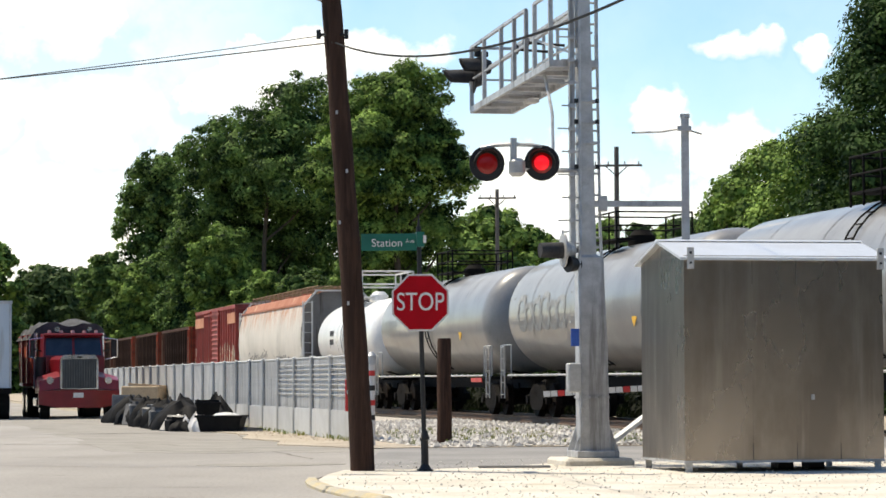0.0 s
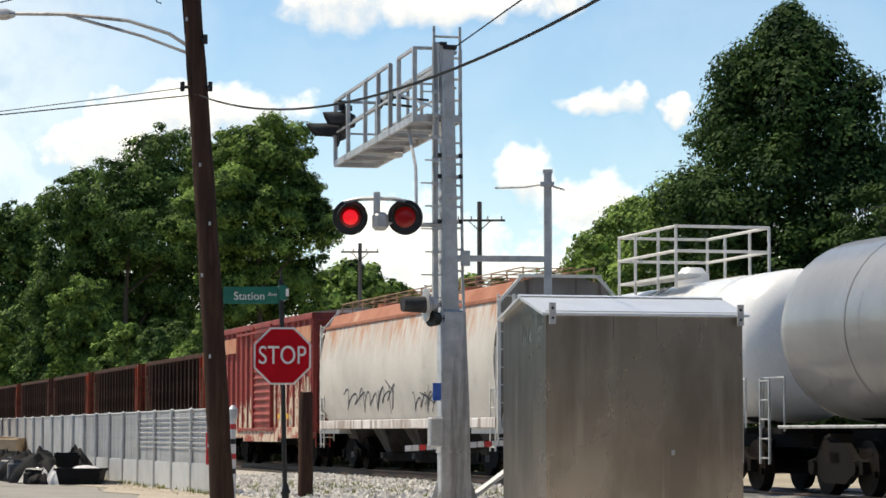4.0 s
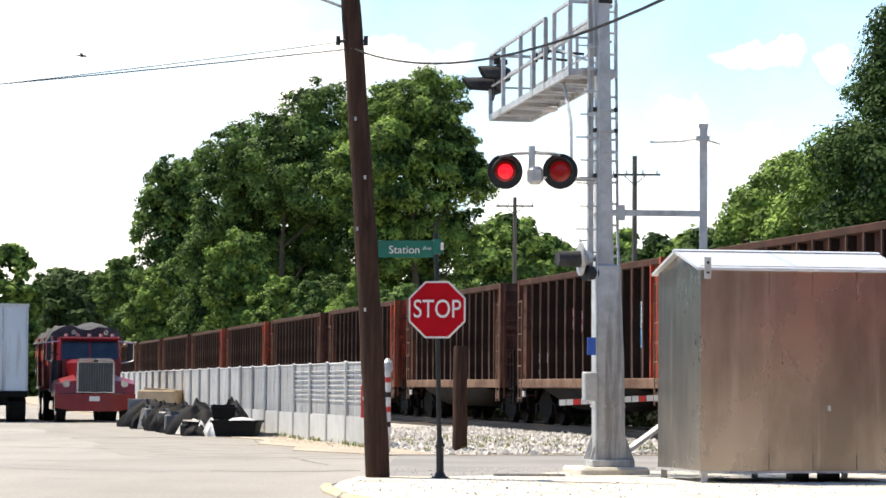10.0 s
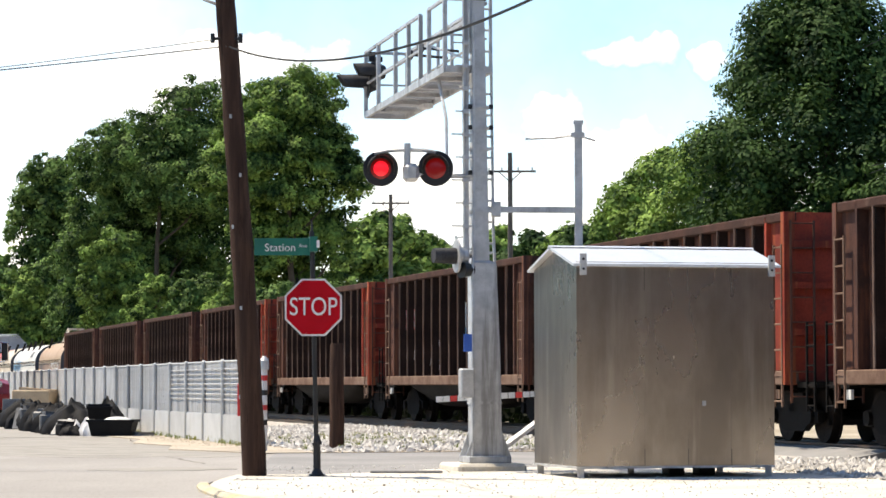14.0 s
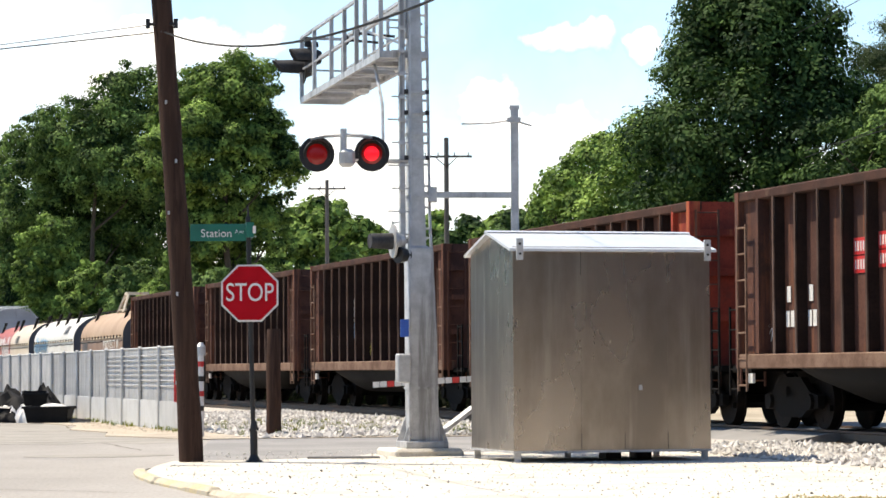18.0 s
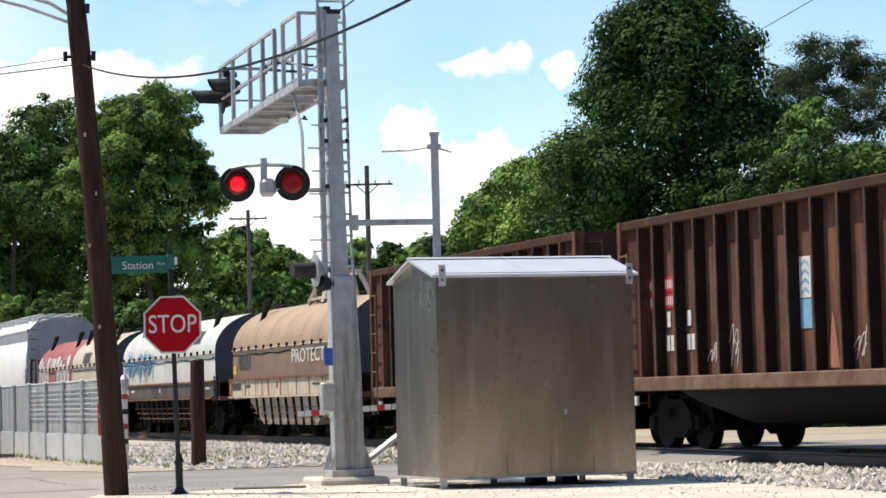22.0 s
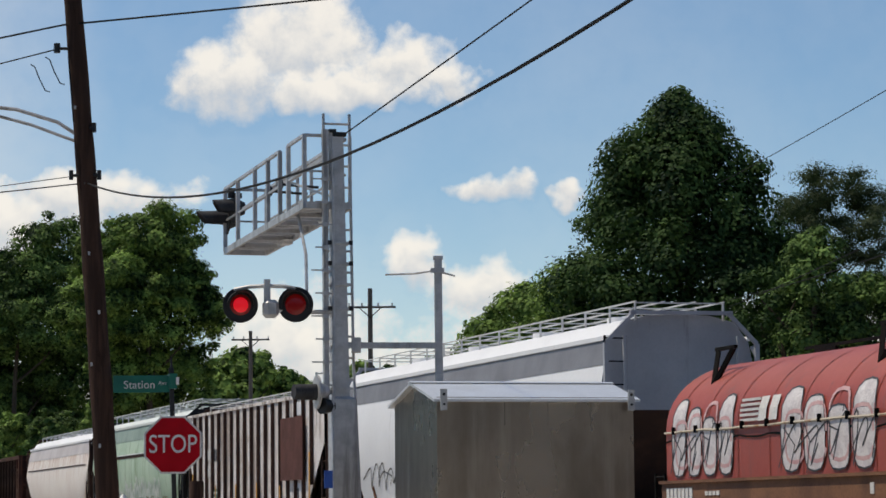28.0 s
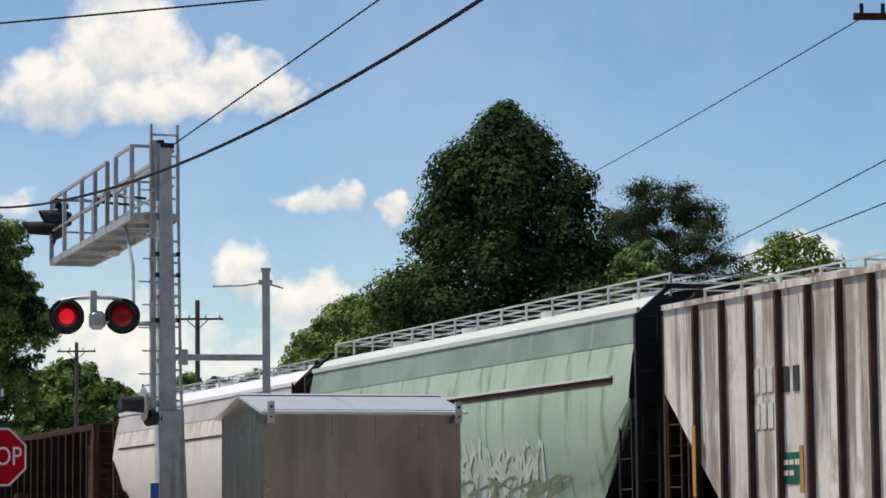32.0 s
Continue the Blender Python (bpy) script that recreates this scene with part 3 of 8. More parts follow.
    def data(self, name, material, smooth=30):
        me = bpy.data.meshes.new(name)
        me.from_pydata(self.v, [], self.f)
        me.materials.append(material)
        me.validate()
        if smooth:
            me.polygons.foreach_set("use_smooth", [True] * len(me.polygons))
            me.set_sharp_from_angle(angle=radians(smooth))
        me.update()
        return me


def part(name, mesh, material, parent, label="", m=None, smooth=30, kind=""):
    """Links one mesh object under a thing or a part."""
    ob = new(name, mesh if isinstance(mesh, bpy.types.Mesh) else mesh.data(name, material, smooth))
    ob.parent = parent
    if m:
        ob.matrix_basis = m
    return tagged(ob, label, kind=kind)


def thing(name, label, category, m=None, group="", kind=""):
    """An Empty at a thing's base."""
    ob = new(name)
    ob.empty_display_size = 0.2
    if m:
        ob.matrix_basis = m
    return tagged(ob, label, category, group, kind)


def solid(name, mesh, material, label, category="", m=None, group="", kind="", smooth=30):
    """A thing that is one mesh."""
    ob = new(name, mesh.data(name, material, smooth))
    if m:
        ob.matrix_basis = m
    return tagged(ob, label, category, group, kind)


def words(text, size, extrude, material):
    """Text as a mesh in the x, z plane, centred."""
    cu = bpy.data.curves.new("text", "FONT")
    cu.body, cu.size, cu.extrude, cu.align_x, cu.align_y = text, size, extrude, "CENTER", "CENTER"
    ob = bpy.data.objects.new("text", cu)
    scene.collection.objects.link(ob)
    me = bpy.data.meshes.new_from_object(ob.evaluated_get(bpy.context.evaluated_depsgraph_get()))
    me.transform(Matrix.Rotation(math.pi / 2, 4, "X"))
    me.materials.clear()
    me.materials.append(material)
    bpy.data.objects.remove(ob)
    return me

# ---------------------------------------------------------------- ground, road, track
def sheet(outline, z0, z1):
    return Mesh().slab(outline, z0, z1)


def track_xy(s, y):
    p = on_track(s, y).translation
    return p.x, p.y


gm = Mesh()
xs = [-3000, -400, -120, -60, -30, -10, 0, 10, 30, 60, 120, 400, 3000]
ys = [-3000, -300, -60, -10, 20, 40, 60, 90, 140, 220, 400, 3000]
gm.add([(x, y, -0.02) for y in ys for x in xs], [(j * len(xs) + i, j * len(xs) + i + 1, (j + 1) * len(xs) + i + 1, (j + 1) * len(xs) + i)
                                                for j in range(len(ys) - 1) for i in range(len(xs) - 1)])
ground = tagged(new("ground", gm.data("ground", M["dirt"], 0)), "pale dusty ground with dry grass", kind="structure")

KERB = [(0.2, 20.0), (-0.99, 24.2), (-1.87, 26.9), (-2.62, 29.5), (-3.12, 31.3), (-3.5, 33.2), (-3.68, 34.6)]
road = solid("road", Mesh().slab(KERB + [(-3.7, 36.4), track_xy(41.7, 8.8), track_xy(50.3, 9.2), track_xy(57, 7.0), track_xy(80, 8.3), track_xy(200, 8.6), (-130, 190), (-70, 100), (-40, 20)][::1], -0.015, 0.0),
             M["road"], "sun-bleached worn asphalt road with patches", kind="structure", smooth=0)
crossing = solid("road_crossing", Mesh().slab([track_xy(38.0, 6.6), track_xy(37.0, 9.0), track_xy(37.0, 15.6), track_xy(41.7, 16.6), track_xy(50.3, 16.6), track_xy(50.3, 9.2)], -0.01, 0.012), M["crossing"],
                 "grey asphalt road leading over the rails", kind="structure", smooth=0)
ramp = Mesh().loft([[track_xy(s, 16.6) + (-0.05,), track_xy(s, 16.6) + (0.012,), track_xy(s, 17.6) + (0.2,), track_xy(s, 19.8) + (0.22,), track_xy(s, 60) + (0.05,), track_xy(s, 60) + (-0.05,)] for s in (41.7, 50.3)])
solid("road_ramp", ramp, M["crossing"], "asphalt ramp up to the rails", kind="structure", smooth=0)
pad = solid("pavement", Mesh().slab([(x + 0.14, y) for x, y in KERB] + [(-3.6, 36.4), (-3.55, 38.2), (-2.35, 38.5), (-1.5, 39.4), (-0.7, 41.2), (0.6, 41.7), track_xy(39.6, 12.4), track_xy(39.0, 15.6), track_xy(10, 15.6), (10, 20)], -0.015, 0.035), M["pad"],
            "bright crushed-limestone corner lot", kind="structure", smooth=0)

# not in view; added dark so less light bounces and reflects onto the case
solid("near_street", Mesh().slab([(-40, -30), (40, -30), (40, 19.98), (-40, 19.98)], -0.015, 0.0), M["asphalt"], "unseen dark street by the eye, added to darken reflections", kind="structure", smooth=0)

# tar-filled cracks and patches on the road, each a thin piece of its own
M["tar"] = mat("tar", (0.17, 0.155, 0.14), (0.24, 0.22, 0.195), 0.9, scale=2, fine=30)
M["mend"] = mat("mended_asphalt", (0.32, 0.3, 0.27), (0.26, 0.245, 0.22), 0.93, scale=0.8, fine=26, bump=0.3)
gc = random.Random(14)


def crack(parent, x, y, a, ln, w, z=0.004, mt="tar"):
    n = max(4, int(ln / 0.5))
    up, low, off = [], [], 0.0
    for i in range(n + 1):
        off += gc.uniform(-0.09, 0.09)
        h = w * gc.uniform(0.3, 1.0) * (0.25 if i in (0, n) else 1)
        up.append((i * ln / n, off + h / 2, z))
        low.append((i * ln / n, off - h / 2, z))
    part("crack", Mesh().add(up + low, [(n + 1 + i, n + 2 + i, i + 1, i) for i in range(n)]), M[mt], parent, "dark filled crack", m=pose(x, y, 0, 0, 0, a), smooth=0)


for x, y, a, ln, w_ in ((-6.5, 40.5, 158, 6, 0.1), (-8.0, 46.0, 172, 8, 0.12), (-9.0, 55.0, 165, 9, 0.2), (-4.6, 44.5, 100, 5, 0.1), (-12.0, 62.0, 178, 10, 0.28), (-14.5, 74.0, 170, 9, 0.34),
                        (-3.0, 29.0, 150, 4, 0.05), (-3.6, 33.0, 185, 3, 0.06), (-6.2, 50.5, 120, 7, 0.12), (-9.5, 67.0, 200, 6, 0.22), (-5.0, 36.5, 165, 5, 0.05)):
    crack(road, x, y, a, ln, w_)
for x, y, sx_, sy_, a in ((-7.6, 52.0, 2.2, 5.0, 15), (-11.8, 68.5, 3.0, 3.2, 20), (-13.5, 84.0, 3.6, 6.0, 15), (-5.0, 41.8, 2.4, 1.6, 30), (-8.2, 60.5, 2.0, 4.0, 14)):
    rim = [(sx_ / 2 * math.cos(q) * gc.uniform(0.82, 1.1), sy_ / 2 * math.sin(q) * gc.uniform(0.82, 1.1)) for q in (2 * math.pi * i / 18 for i in range(18))]
    part("asphalt_patch", Mesh().slab(rim, -0.004, 0.0045), M["mend"], road, "darker asphalt patch", m=pose(x, y, 0, 0, 0, a), smooth=0)
for x, y, sx_, sy_, a, top in ((-13.0, 79.0, 7.0, 34.0, 14.9, 0.0015), (-8.3, 57.0, 4.5, 17.0, 14.9, 0.0025), (-17.5, 100.0, 8.0, 40.0, 14.9, 0.003)):
    rim = [(sx_ / 2 * max(-1, min(1, 1.4 * math.cos(q))) * gc.uniform(0.9, 1.08), sy_ / 2 * max(-1, min(1, 1.2 * math.sin(q))) * gc.uniform(0.9, 1.08)) for q in (2 * math.pi * i / 40 for i in range(40))]
    part("worn_lane", Mesh().slab(rim, -0.006, top), M["mend"], road, "darker oil-worn lane", m=pose(x, y, 0, 0, 0, a), smooth=0)
for x, y, a, ln, w_ in ((-0.2, 34.6, -28, 2.2, 0.03), (0.9, 33.1, -20, 1.8, 0.03), (-1.2, 36.3, -8, 1.6, 0.03)):
    crack(pad, x, y, a, ln, w_, 0.0385)
part("slab_edge", Mesh().box(0, 0, 0.045, 1.0, 0.16, 0.05, bev=0.01), M["crossing"], pad, "dark broken slab edge", m=pose(-1.25, 38.9, 0, 0, 0, 3))


def ribbon(pts, w, z0, z1, seg=1.8):
    """Kerb stones along a line, each a bevelled block."""
    out = []
    for (x0, y0), (x1, y1) in zip(pts, pts[1:]):
        ln = math.hypot(x1 - x0, y1 - y0)
        n = max(1, round(ln / seg))
        for i in range(n):
            f = (i + 0.5) / n
            out.append((x0 + (x1 - x0) * f, y0 + (y1 - y0) * f, ln / n - 0.005, math.degrees(math.atan2(y1 - y0, x1 - x0))))
    return out


kerb = tagged(new("kerb"), "low concrete kerb with worn yellow paint", "kerb", kind="structure")
for x, y, ln, a in ribbon(KERB, 0.15, 0, 0.12):
    part("kerb_stone", Mesh().box(0, 0, -0.02 + 0.012 * math.sin(y * 7.0), ln + 0.004, 0.17, 0.2, bev=0.045), M["kerb_paint"] if 28.0 < y < 34.2 else M["kerb"], kerb, m=pose(x + 0.06 + 0.012 * math.sin(y * 5.0), y, 0, 0, 0, a))

# the line: bed, ties, rails; track space
bed = Mesh().loft([[(-x, 14.2, -0.05), (-x, 15.4, 0.03), (-x, 16.9, 0.06), (-x, 20.4, 0.06), (-x, 22.6, -0.05)] for x in (-460, 640)], closed=False, caps=False)
solid("ballast_bed", bed, M["stone"], "grey crushed-stone track bed", m=TR, kind="structure", smooth=0)
# darker ballast sheet laid along the rails
M["dark_bed"] = mat("dark_ballast", (0.075, 0.066, 0.058), (0.04, 0.036, 0.032), 0.9, scale=1.2, fine=14, bump=0.6)
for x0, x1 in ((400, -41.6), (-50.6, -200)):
    solid("track_bed", Mesh().slab([(x0, 16.62), (x1, 16.62), (x1, 20.5), (x0, 20.5)], 0.03, 0.074), M["dark_bed"], "dark ballast between the rails", m=TR, kind="structure", smooth=0)
solid("gravel_strip", Mesh().slab([(-50.4, 8.9), (-50.4, 16.6), (-400, 16.6), (-400, 9.4), (-90, 9.3), (-80, 8.9), (-74, 9.0), (-68, 8.3), (-64, 8.6), (-60, 7.9), (-57, 8.3), (-54, 7.8), (-52, 8.5)], -0.01, 0.025), M["sand"], "pale sandy strip beside the fence and rails", m=TR, kind="structure", smooth=0)
for k, off in enumerate((-0.7525, 0.7525)):
    prof = [(-0.07, 0), (-0.07, 0.014), (-0.01, 0.03), (-0.01, 0.13), (-0.037, 0.145), (-0.037, 0.175), (0.037, 0.175), (0.037, 0.145), (0.01, 0.13), (0.01, 0.03), (0.07, 0.014), (0.07, 0)]
    rl = Mesh().loft([[(x, TRACK_Y + off + a, RAIL - 0.175 + b) for a, b in prof] for x in (460, -640)])
    solid("rail", rl, M["rail"], "brown steel rail", m=TR, kind="structure", group="rails")
tie_mesh = Mesh().box(0, 0, 0, 0.23, 2.6, 0.18, bev=0.012).data("tie", M["tie"])
ties = tagged(new("railway_ties"), "dark timber ties in the ballast", "railway tie", kind="structure", )
for i in range(240):
    s = -10 + i * 0.53
    if not 41.5 < s < 50.5:
        part("tie", tie_mesh, None, ties, m=on_track(s, TRACK_Y, RAIL - 0.265 + random.uniform(-0.008, 0.008), random.uniform(-0.8, 0.8)))

# loose stones: one mesh of many small rocks
rng = np.random.default_rng(5)


def rocks(name, label, n, smin, smax, spots, material):
    """n little rough stones at the places that spots(n) gives, in track space."""
    base = np.array([(1, 1, 1), (1, -1, -1), (-1, 1, -1), (-1, -1, 1), (0, 0, -1.3), (0, 0, 1.3)], float) * 0.5
    p = spots(n)
    vs, fs = [], []
    octa = np.array([(1, 0, 0), (-1, 0, 0), (0, 1, 0), (0, -1, 0), (0, 0, 1), (0, 0, -1)], float)
    tri = np.array([(0, 2, 4), (2, 1, 4), (1, 3, 4), (3, 0, 4), (2, 0, 5), (1, 2, 5), (3, 1, 5), (0, 3, 5)])
    size = rng.uniform(smin, smax, (n, 1, 1))
    ang = rng.uniform(0, 6.283, n)
    v = octa[None] * size * rng.uniform(0.55, 1.15, (n, 6, 1)) + rng.normal(0, 0.18, (n, 6, 3)) * size
    c, s = np.cos(ang)[:, None], np.sin(ang)[:, None]
    v = np.stack([v[..., 0] * c - v[..., 1] * s, v[..., 0] * s + v[..., 1] * c, v[..., 2] * 0.75], -1) + p[:, None]
    f = (tri[None] + (np.arange(n) * 6)[:, None, None]).reshape(-1, 3)
    me = bpy.data.meshes.new(name)
    me.from_pydata(v.reshape(-1, 3).tolist(), [], f.tolist())
    me.materials.append(material)
    ob = tagged(new(name, me), label, "gravel", kind="stuff")
    ob.matrix_basis = TR
    return ob


def shade_stone(name, c1, c2):
    ma = bpy.data.materials.new(name)
    ma.use_nodes = True
    k = Nodes(ma.node_tree)
    rnd = k.n("ShaderNodeNewGeometry").outputs["Random Per Island"]
    tex = k.n("ShaderNodeTexCoord").outputs["Object"]
    col = k.mix(k.m("ADD", k.m("MULTIPLY", rnd, 0.8), k.m("MULTIPLY", k.noise(tex, 12, 4), 0.3)), c1, c2)
    k.n("ShaderNodeOutputMaterial", {0: k.n("ShaderNodeBsdfPrincipled", {"Base Color": col, "Roughness": 0.95}).outputs[0]})
    return ma


M["pebbles"] = shade_stone("pebbles", (0.25, 0.235, 0.215), (0.66, 0.63, 0.585))
M["pale_pebbles"] = shade_stone("pale_pebbles", (0.36, 0.345, 0.32), (0.68, 0.65, 0.6))


def bed_spots(n):
    s = np.concatenate([rng.uniform(50.5, 80, n * 2 // 3), rng.uniform(20, 41.5, n - n * 2 // 3)])
    y = np.where(s > 50, rng.uniform(10.1, 16.9, n), rng.uniform(14.0, 16.7, n))
    z = np.interp(y, [9, 14.2, 15.4, 16.9, 20], [0.02, 0.03, 0.05, 0.07, 0.08])
    return np.stack([-s, y, z + rng.uniform(-0.01, 0.03, n)], -1)


rocks("ballast_stones", "loose grey and white ballast stones", 16000, 0.035, 0.095, bed_spots, M["pebbles"])


def pad_spots(n):
    s, y = rng.uniform(24, 41.5, n), rng.uniform(2.0, 15, n)
    keep = on_keep(s, y)
    return np.stack([-np.where(keep, s, 35), np.where(keep, y, 11.5), np.full(n, 0.04)], -1)


def on_keep(s, y):
    """Only places on the lot, to the right of the kerb."""
    x = -s * math.sin(radians(THETA)) + y * math.cos(radians(THETA))
    yy = s * math.cos(radians(THETA)) + y * math.sin(radians(THETA))
    return x > np.interp(yy, [k[1] for k in KERB], [k[0] for k in KERB]) + 0.3


rocks("lot_pebbles", "scattered pale limestone pebbles", 3200, 0.006, 0.02, pad_spots, M["pale_pebbles"])
M["dark_pebbles"] = shade_stone("dark_pebbles", (0.05, 0.045, 0.04), (0.22, 0.19, 0.16))
rocks("lot_debris", "dark bits of stone and litter on the lot", 110, 0.006, 0.022, pad_spots, M["dark_pebbles"])


# ---------------------------------------------------------------- trees
def leaf_cloud(n, lobes, size, seed, fill=0.3):
    """Leaf sprays, each a bent leaf of two faces, near the skin of many small clumps (x, y, z, rx, ry, rz)."""
    g = np.random.default_rng(seed)
    lobes = np.array(lobes, float)
    wt = (lobes[:, 3] * lobes[:, 4] + lobes[:, 4] * lobes[:, 5] + lobes[:, 3] * lobes[:, 5])
    pick = g.choice(len(lobes), n, p=wt / wt.sum())
    d = g.normal(size=(n, 3))
    d[:, 2] = np.where(g.uniform(size=n) < 0.35, np.abs(d[:, 2]), d[:, 2])
    d /= np.linalg.norm(d, axis=1, keepdims=True)
    rad = 1.03 - np.abs(g.normal(0, fill, n))
    bump = np.sin(d[:, 0] * 7 + pick) * np.sin(d[:, 1] * 6 + pick * 2) + 0.7 * np.sin(d[:, 2] * 11 - pick) * np.sin(d[:, 0] * 13 + pick)
    rad = rad * (1 + 0.12 * bump) + g.normal(0, 0.04, n)
    p = lobes[pick, :3] + d * rad[:, None] * lobes[pick, 3:]
    up = d * 1.5 + g.normal(0, 0.34, (n, 3)) + (0, 0, 0.35)
    up /= np.linalg.norm(up, axis=1, keepdims=True)
    side = np.cross(up, g.normal(size=(n, 3)))
    side /= np.linalg.norm(side, axis=1, keepdims=True) + 1e-9
    fwd = np.cross(up, side)
    s = size * g.uniform(0.55, 1.35, (n, 1))
    a, b = side * s, fwd * s * 0.66
    v = np.stack([p - a, p + b - up * s * 0.2, p + a, p - b - up * s * 0.12], 1)
    f = (np.array([(0, 3, 1), (1, 3, 2)])[None] + (np.arange(n) * 4)[:, None, None]).reshape(-1, 3)
    return v.reshape(-1, 3), f


def crown_mesh(name, n, lobes, size, seed, material, fill=0.3):
    v, f = leaf_cloud(n, lobes, size, seed, fill)
    me = bpy.data.meshes.new(name)
    me.vertices.add(len(v))
    me.vertices.foreach_set("co", v.ravel())
    me.loops.add(f.size)
    me.loops.foreach_set("vertex_index", f.ravel().astype(np.int32))
    me.polygons.add(len(f))
    me.polygons.foreach_set("loop_start", np.arange(0, f.size, 3, dtype=np.int32))
    me.polygons.foreach_set("loop_total", np.full(len(f), 3, dtype=np.int32))
    me.materials.append(material)
    me.update()
    return me


def clumps(h, r, seed, n, base, shape):
    """Leaf clumps over an envelope: small ellipsoids at the skin of the crown and a few large ones within."""
    g = np.random.default_rng(seed)
    out = [(0, 0, h * (base + (0.9 - base) * f), r * 0.7, r * 0.7, h * 0.2) for f in (0.15, 0.4, 0.62)]
    for i in range(n):
        f = base + (1 - base) * (i + g.uniform(0, 1)) / n
        q = (f - base) / (1 - base)
        if shape == "cone":
            big = r * max(0.0, 1 - max(0.0, (f - 0.22) / 0.78) ** 2.7) ** 0.66 * (1 + 0.05 * math.sin(f * 23))
        else:
            big = r * max(0.02, 1 - abs((q - 0.4) / 0.62) ** 2.4) ** 0.5
        a = g.uniform(0, 6.283)
        rr = min(big * 0.7 + 0.05 * r, r * (g.uniform(0.12, 0.3) if shape == "cone" else g.uniform(0.14, 0.34)))
        d = max(0.0, big * (g.uniform(0.88, 1.19) if shape == "cone" else g.uniform(0.92, 1.12)) - rr * 0.8)
        out.append((d * math.cos(a), d * math.sin(a), f * h - rr * 0.75, rr, rr, rr * g.uniform(0.65, 0.9)))
    return out


def masses(parts, seed, per=5.0):
    """Clumps over a crown of several rounded masses (x, y, z, r, squash): a core and many knobs on each."""
    g = np.random.default_rng(seed)
    out = []
    for x, y, z, r, q in parts:
        out += [(x, y, z, r * 0.74, r * 0.74, r * 0.74 * q)] * 2
        n = int(per * r * r)
        for i in range(n):
            c = 1 - 1.75 * (i + g.uniform(0, 1)) / n
            a, rr = g.uniform(0, 6.283), r * g.uniform(0.13, 0.34)
            k, m = math.sqrt(max(0.0, 1 - c * c)), r * g.uniform(0.84, 1.16) - rr * 0.5
            out.append((x + m * k * math.cos(a), y + m * k * math.sin(a), z + m * c * q, rr, rr, rr * g.uniform(0.6, 0.85)))
    return out


def lobes_round(h, r, seed, n=120, base=0.04):
    return clumps(h, r, seed, n, base, "round")


def lobes_cone(h, r, seed, n=420):
    return clumps(h, r, seed, n, 0.05, "cone")


def trunk(h, r, seed, limbs=7):
    g = random.Random(seed)
    me = Mesh()
    pts = [(g.uniform(-0.1, 0.1) * i, g.uniform(-0.1, 0.1) * i, h * 0.16 * i) for i in range(6)]
    pts[0] = (0, 0, -0.3)
    for i, (a, b) in enumerate(zip(pts, pts[1:])):
        me.rod(a, b, r * (1 - i * 0.15) * (1.25 if i == 0 else 1), r * (0.85 - i * 0.15), n=9)
    for i in range(limbs):
        k = 1 + i % 4
        a = g.uniform(0, 6.28)
        base, ln = Vector(pts[k]), h * g.uniform(0.1, 0.2)
        mid = base + Vector((math.cos(a) * ln * 0.5, math.sin(a) * ln * 0.5, ln * 0.4))
        tip = mid + Vector((math.cos(a + 0.3) * ln * 0.5, math.sin(a + 0.3) * ln * 0.5, ln * 0.55))
        me.rod(base, mid, r * 0.4, r * 0.26, n=6)
        me.rod(mid, tip, r * 0.26, r * 0.08, n=6)
        me.rod(mid, mid + Vector((math.sin(a) * ln * 0.4, math.cos(a) * ln * 0.4, ln * 0.5)), r * 0.2, r * 0.06, n=5)
    return me


def polar(az, r):
    return r * math.sin(radians(az)), r * math.cos(radians(az))


def tree(name, label, az, r, h, lobes, n, size, seed, leaf, fill=0.3, tr=0.3, turn=0.0, limbs=7):
    x, y = polar(az, r)
    ob = thing(name, label, "tree", pose(x, y, 0, 0, 0, turn), group="trees behind the line")
    part("trunk", trunk(h, tr, seed, limbs), M["bark"], ob)
    part("crown", crown_mesh("crown", n, lobes, size, seed, leaf, fill), leaf, ob)
    return ob


def height(el, r):
    return EYE[2] + r * math.tan(radians(el))


ROUND = "broad leafy deciduous tree with a billowing bright green crown"


def grove_tree(label, az, r, parts, n, size, seed, leaf, per=5.0):
    """A tree r metres off, or just past the rails, whose crown masses are given as (degrees along, degrees up, radius in degrees, squash, metres deeper)."""
    r = r or (26.5 / math.sin(radians(THETA + az)))
    k = r * math.tan(radians(1))
    size = size * r / 150
    lobes = [((a - az) * k, dy, height(e, r), ra * k, q) for a, e, ra, q, dy in parts]
    top = max(z + ra * q for x, y, z, ra, q in lobes)
    return tree("tree", label, az, r, top, masses(lobes, seed, per), n, size, seed, M[leaf], turn=-az)


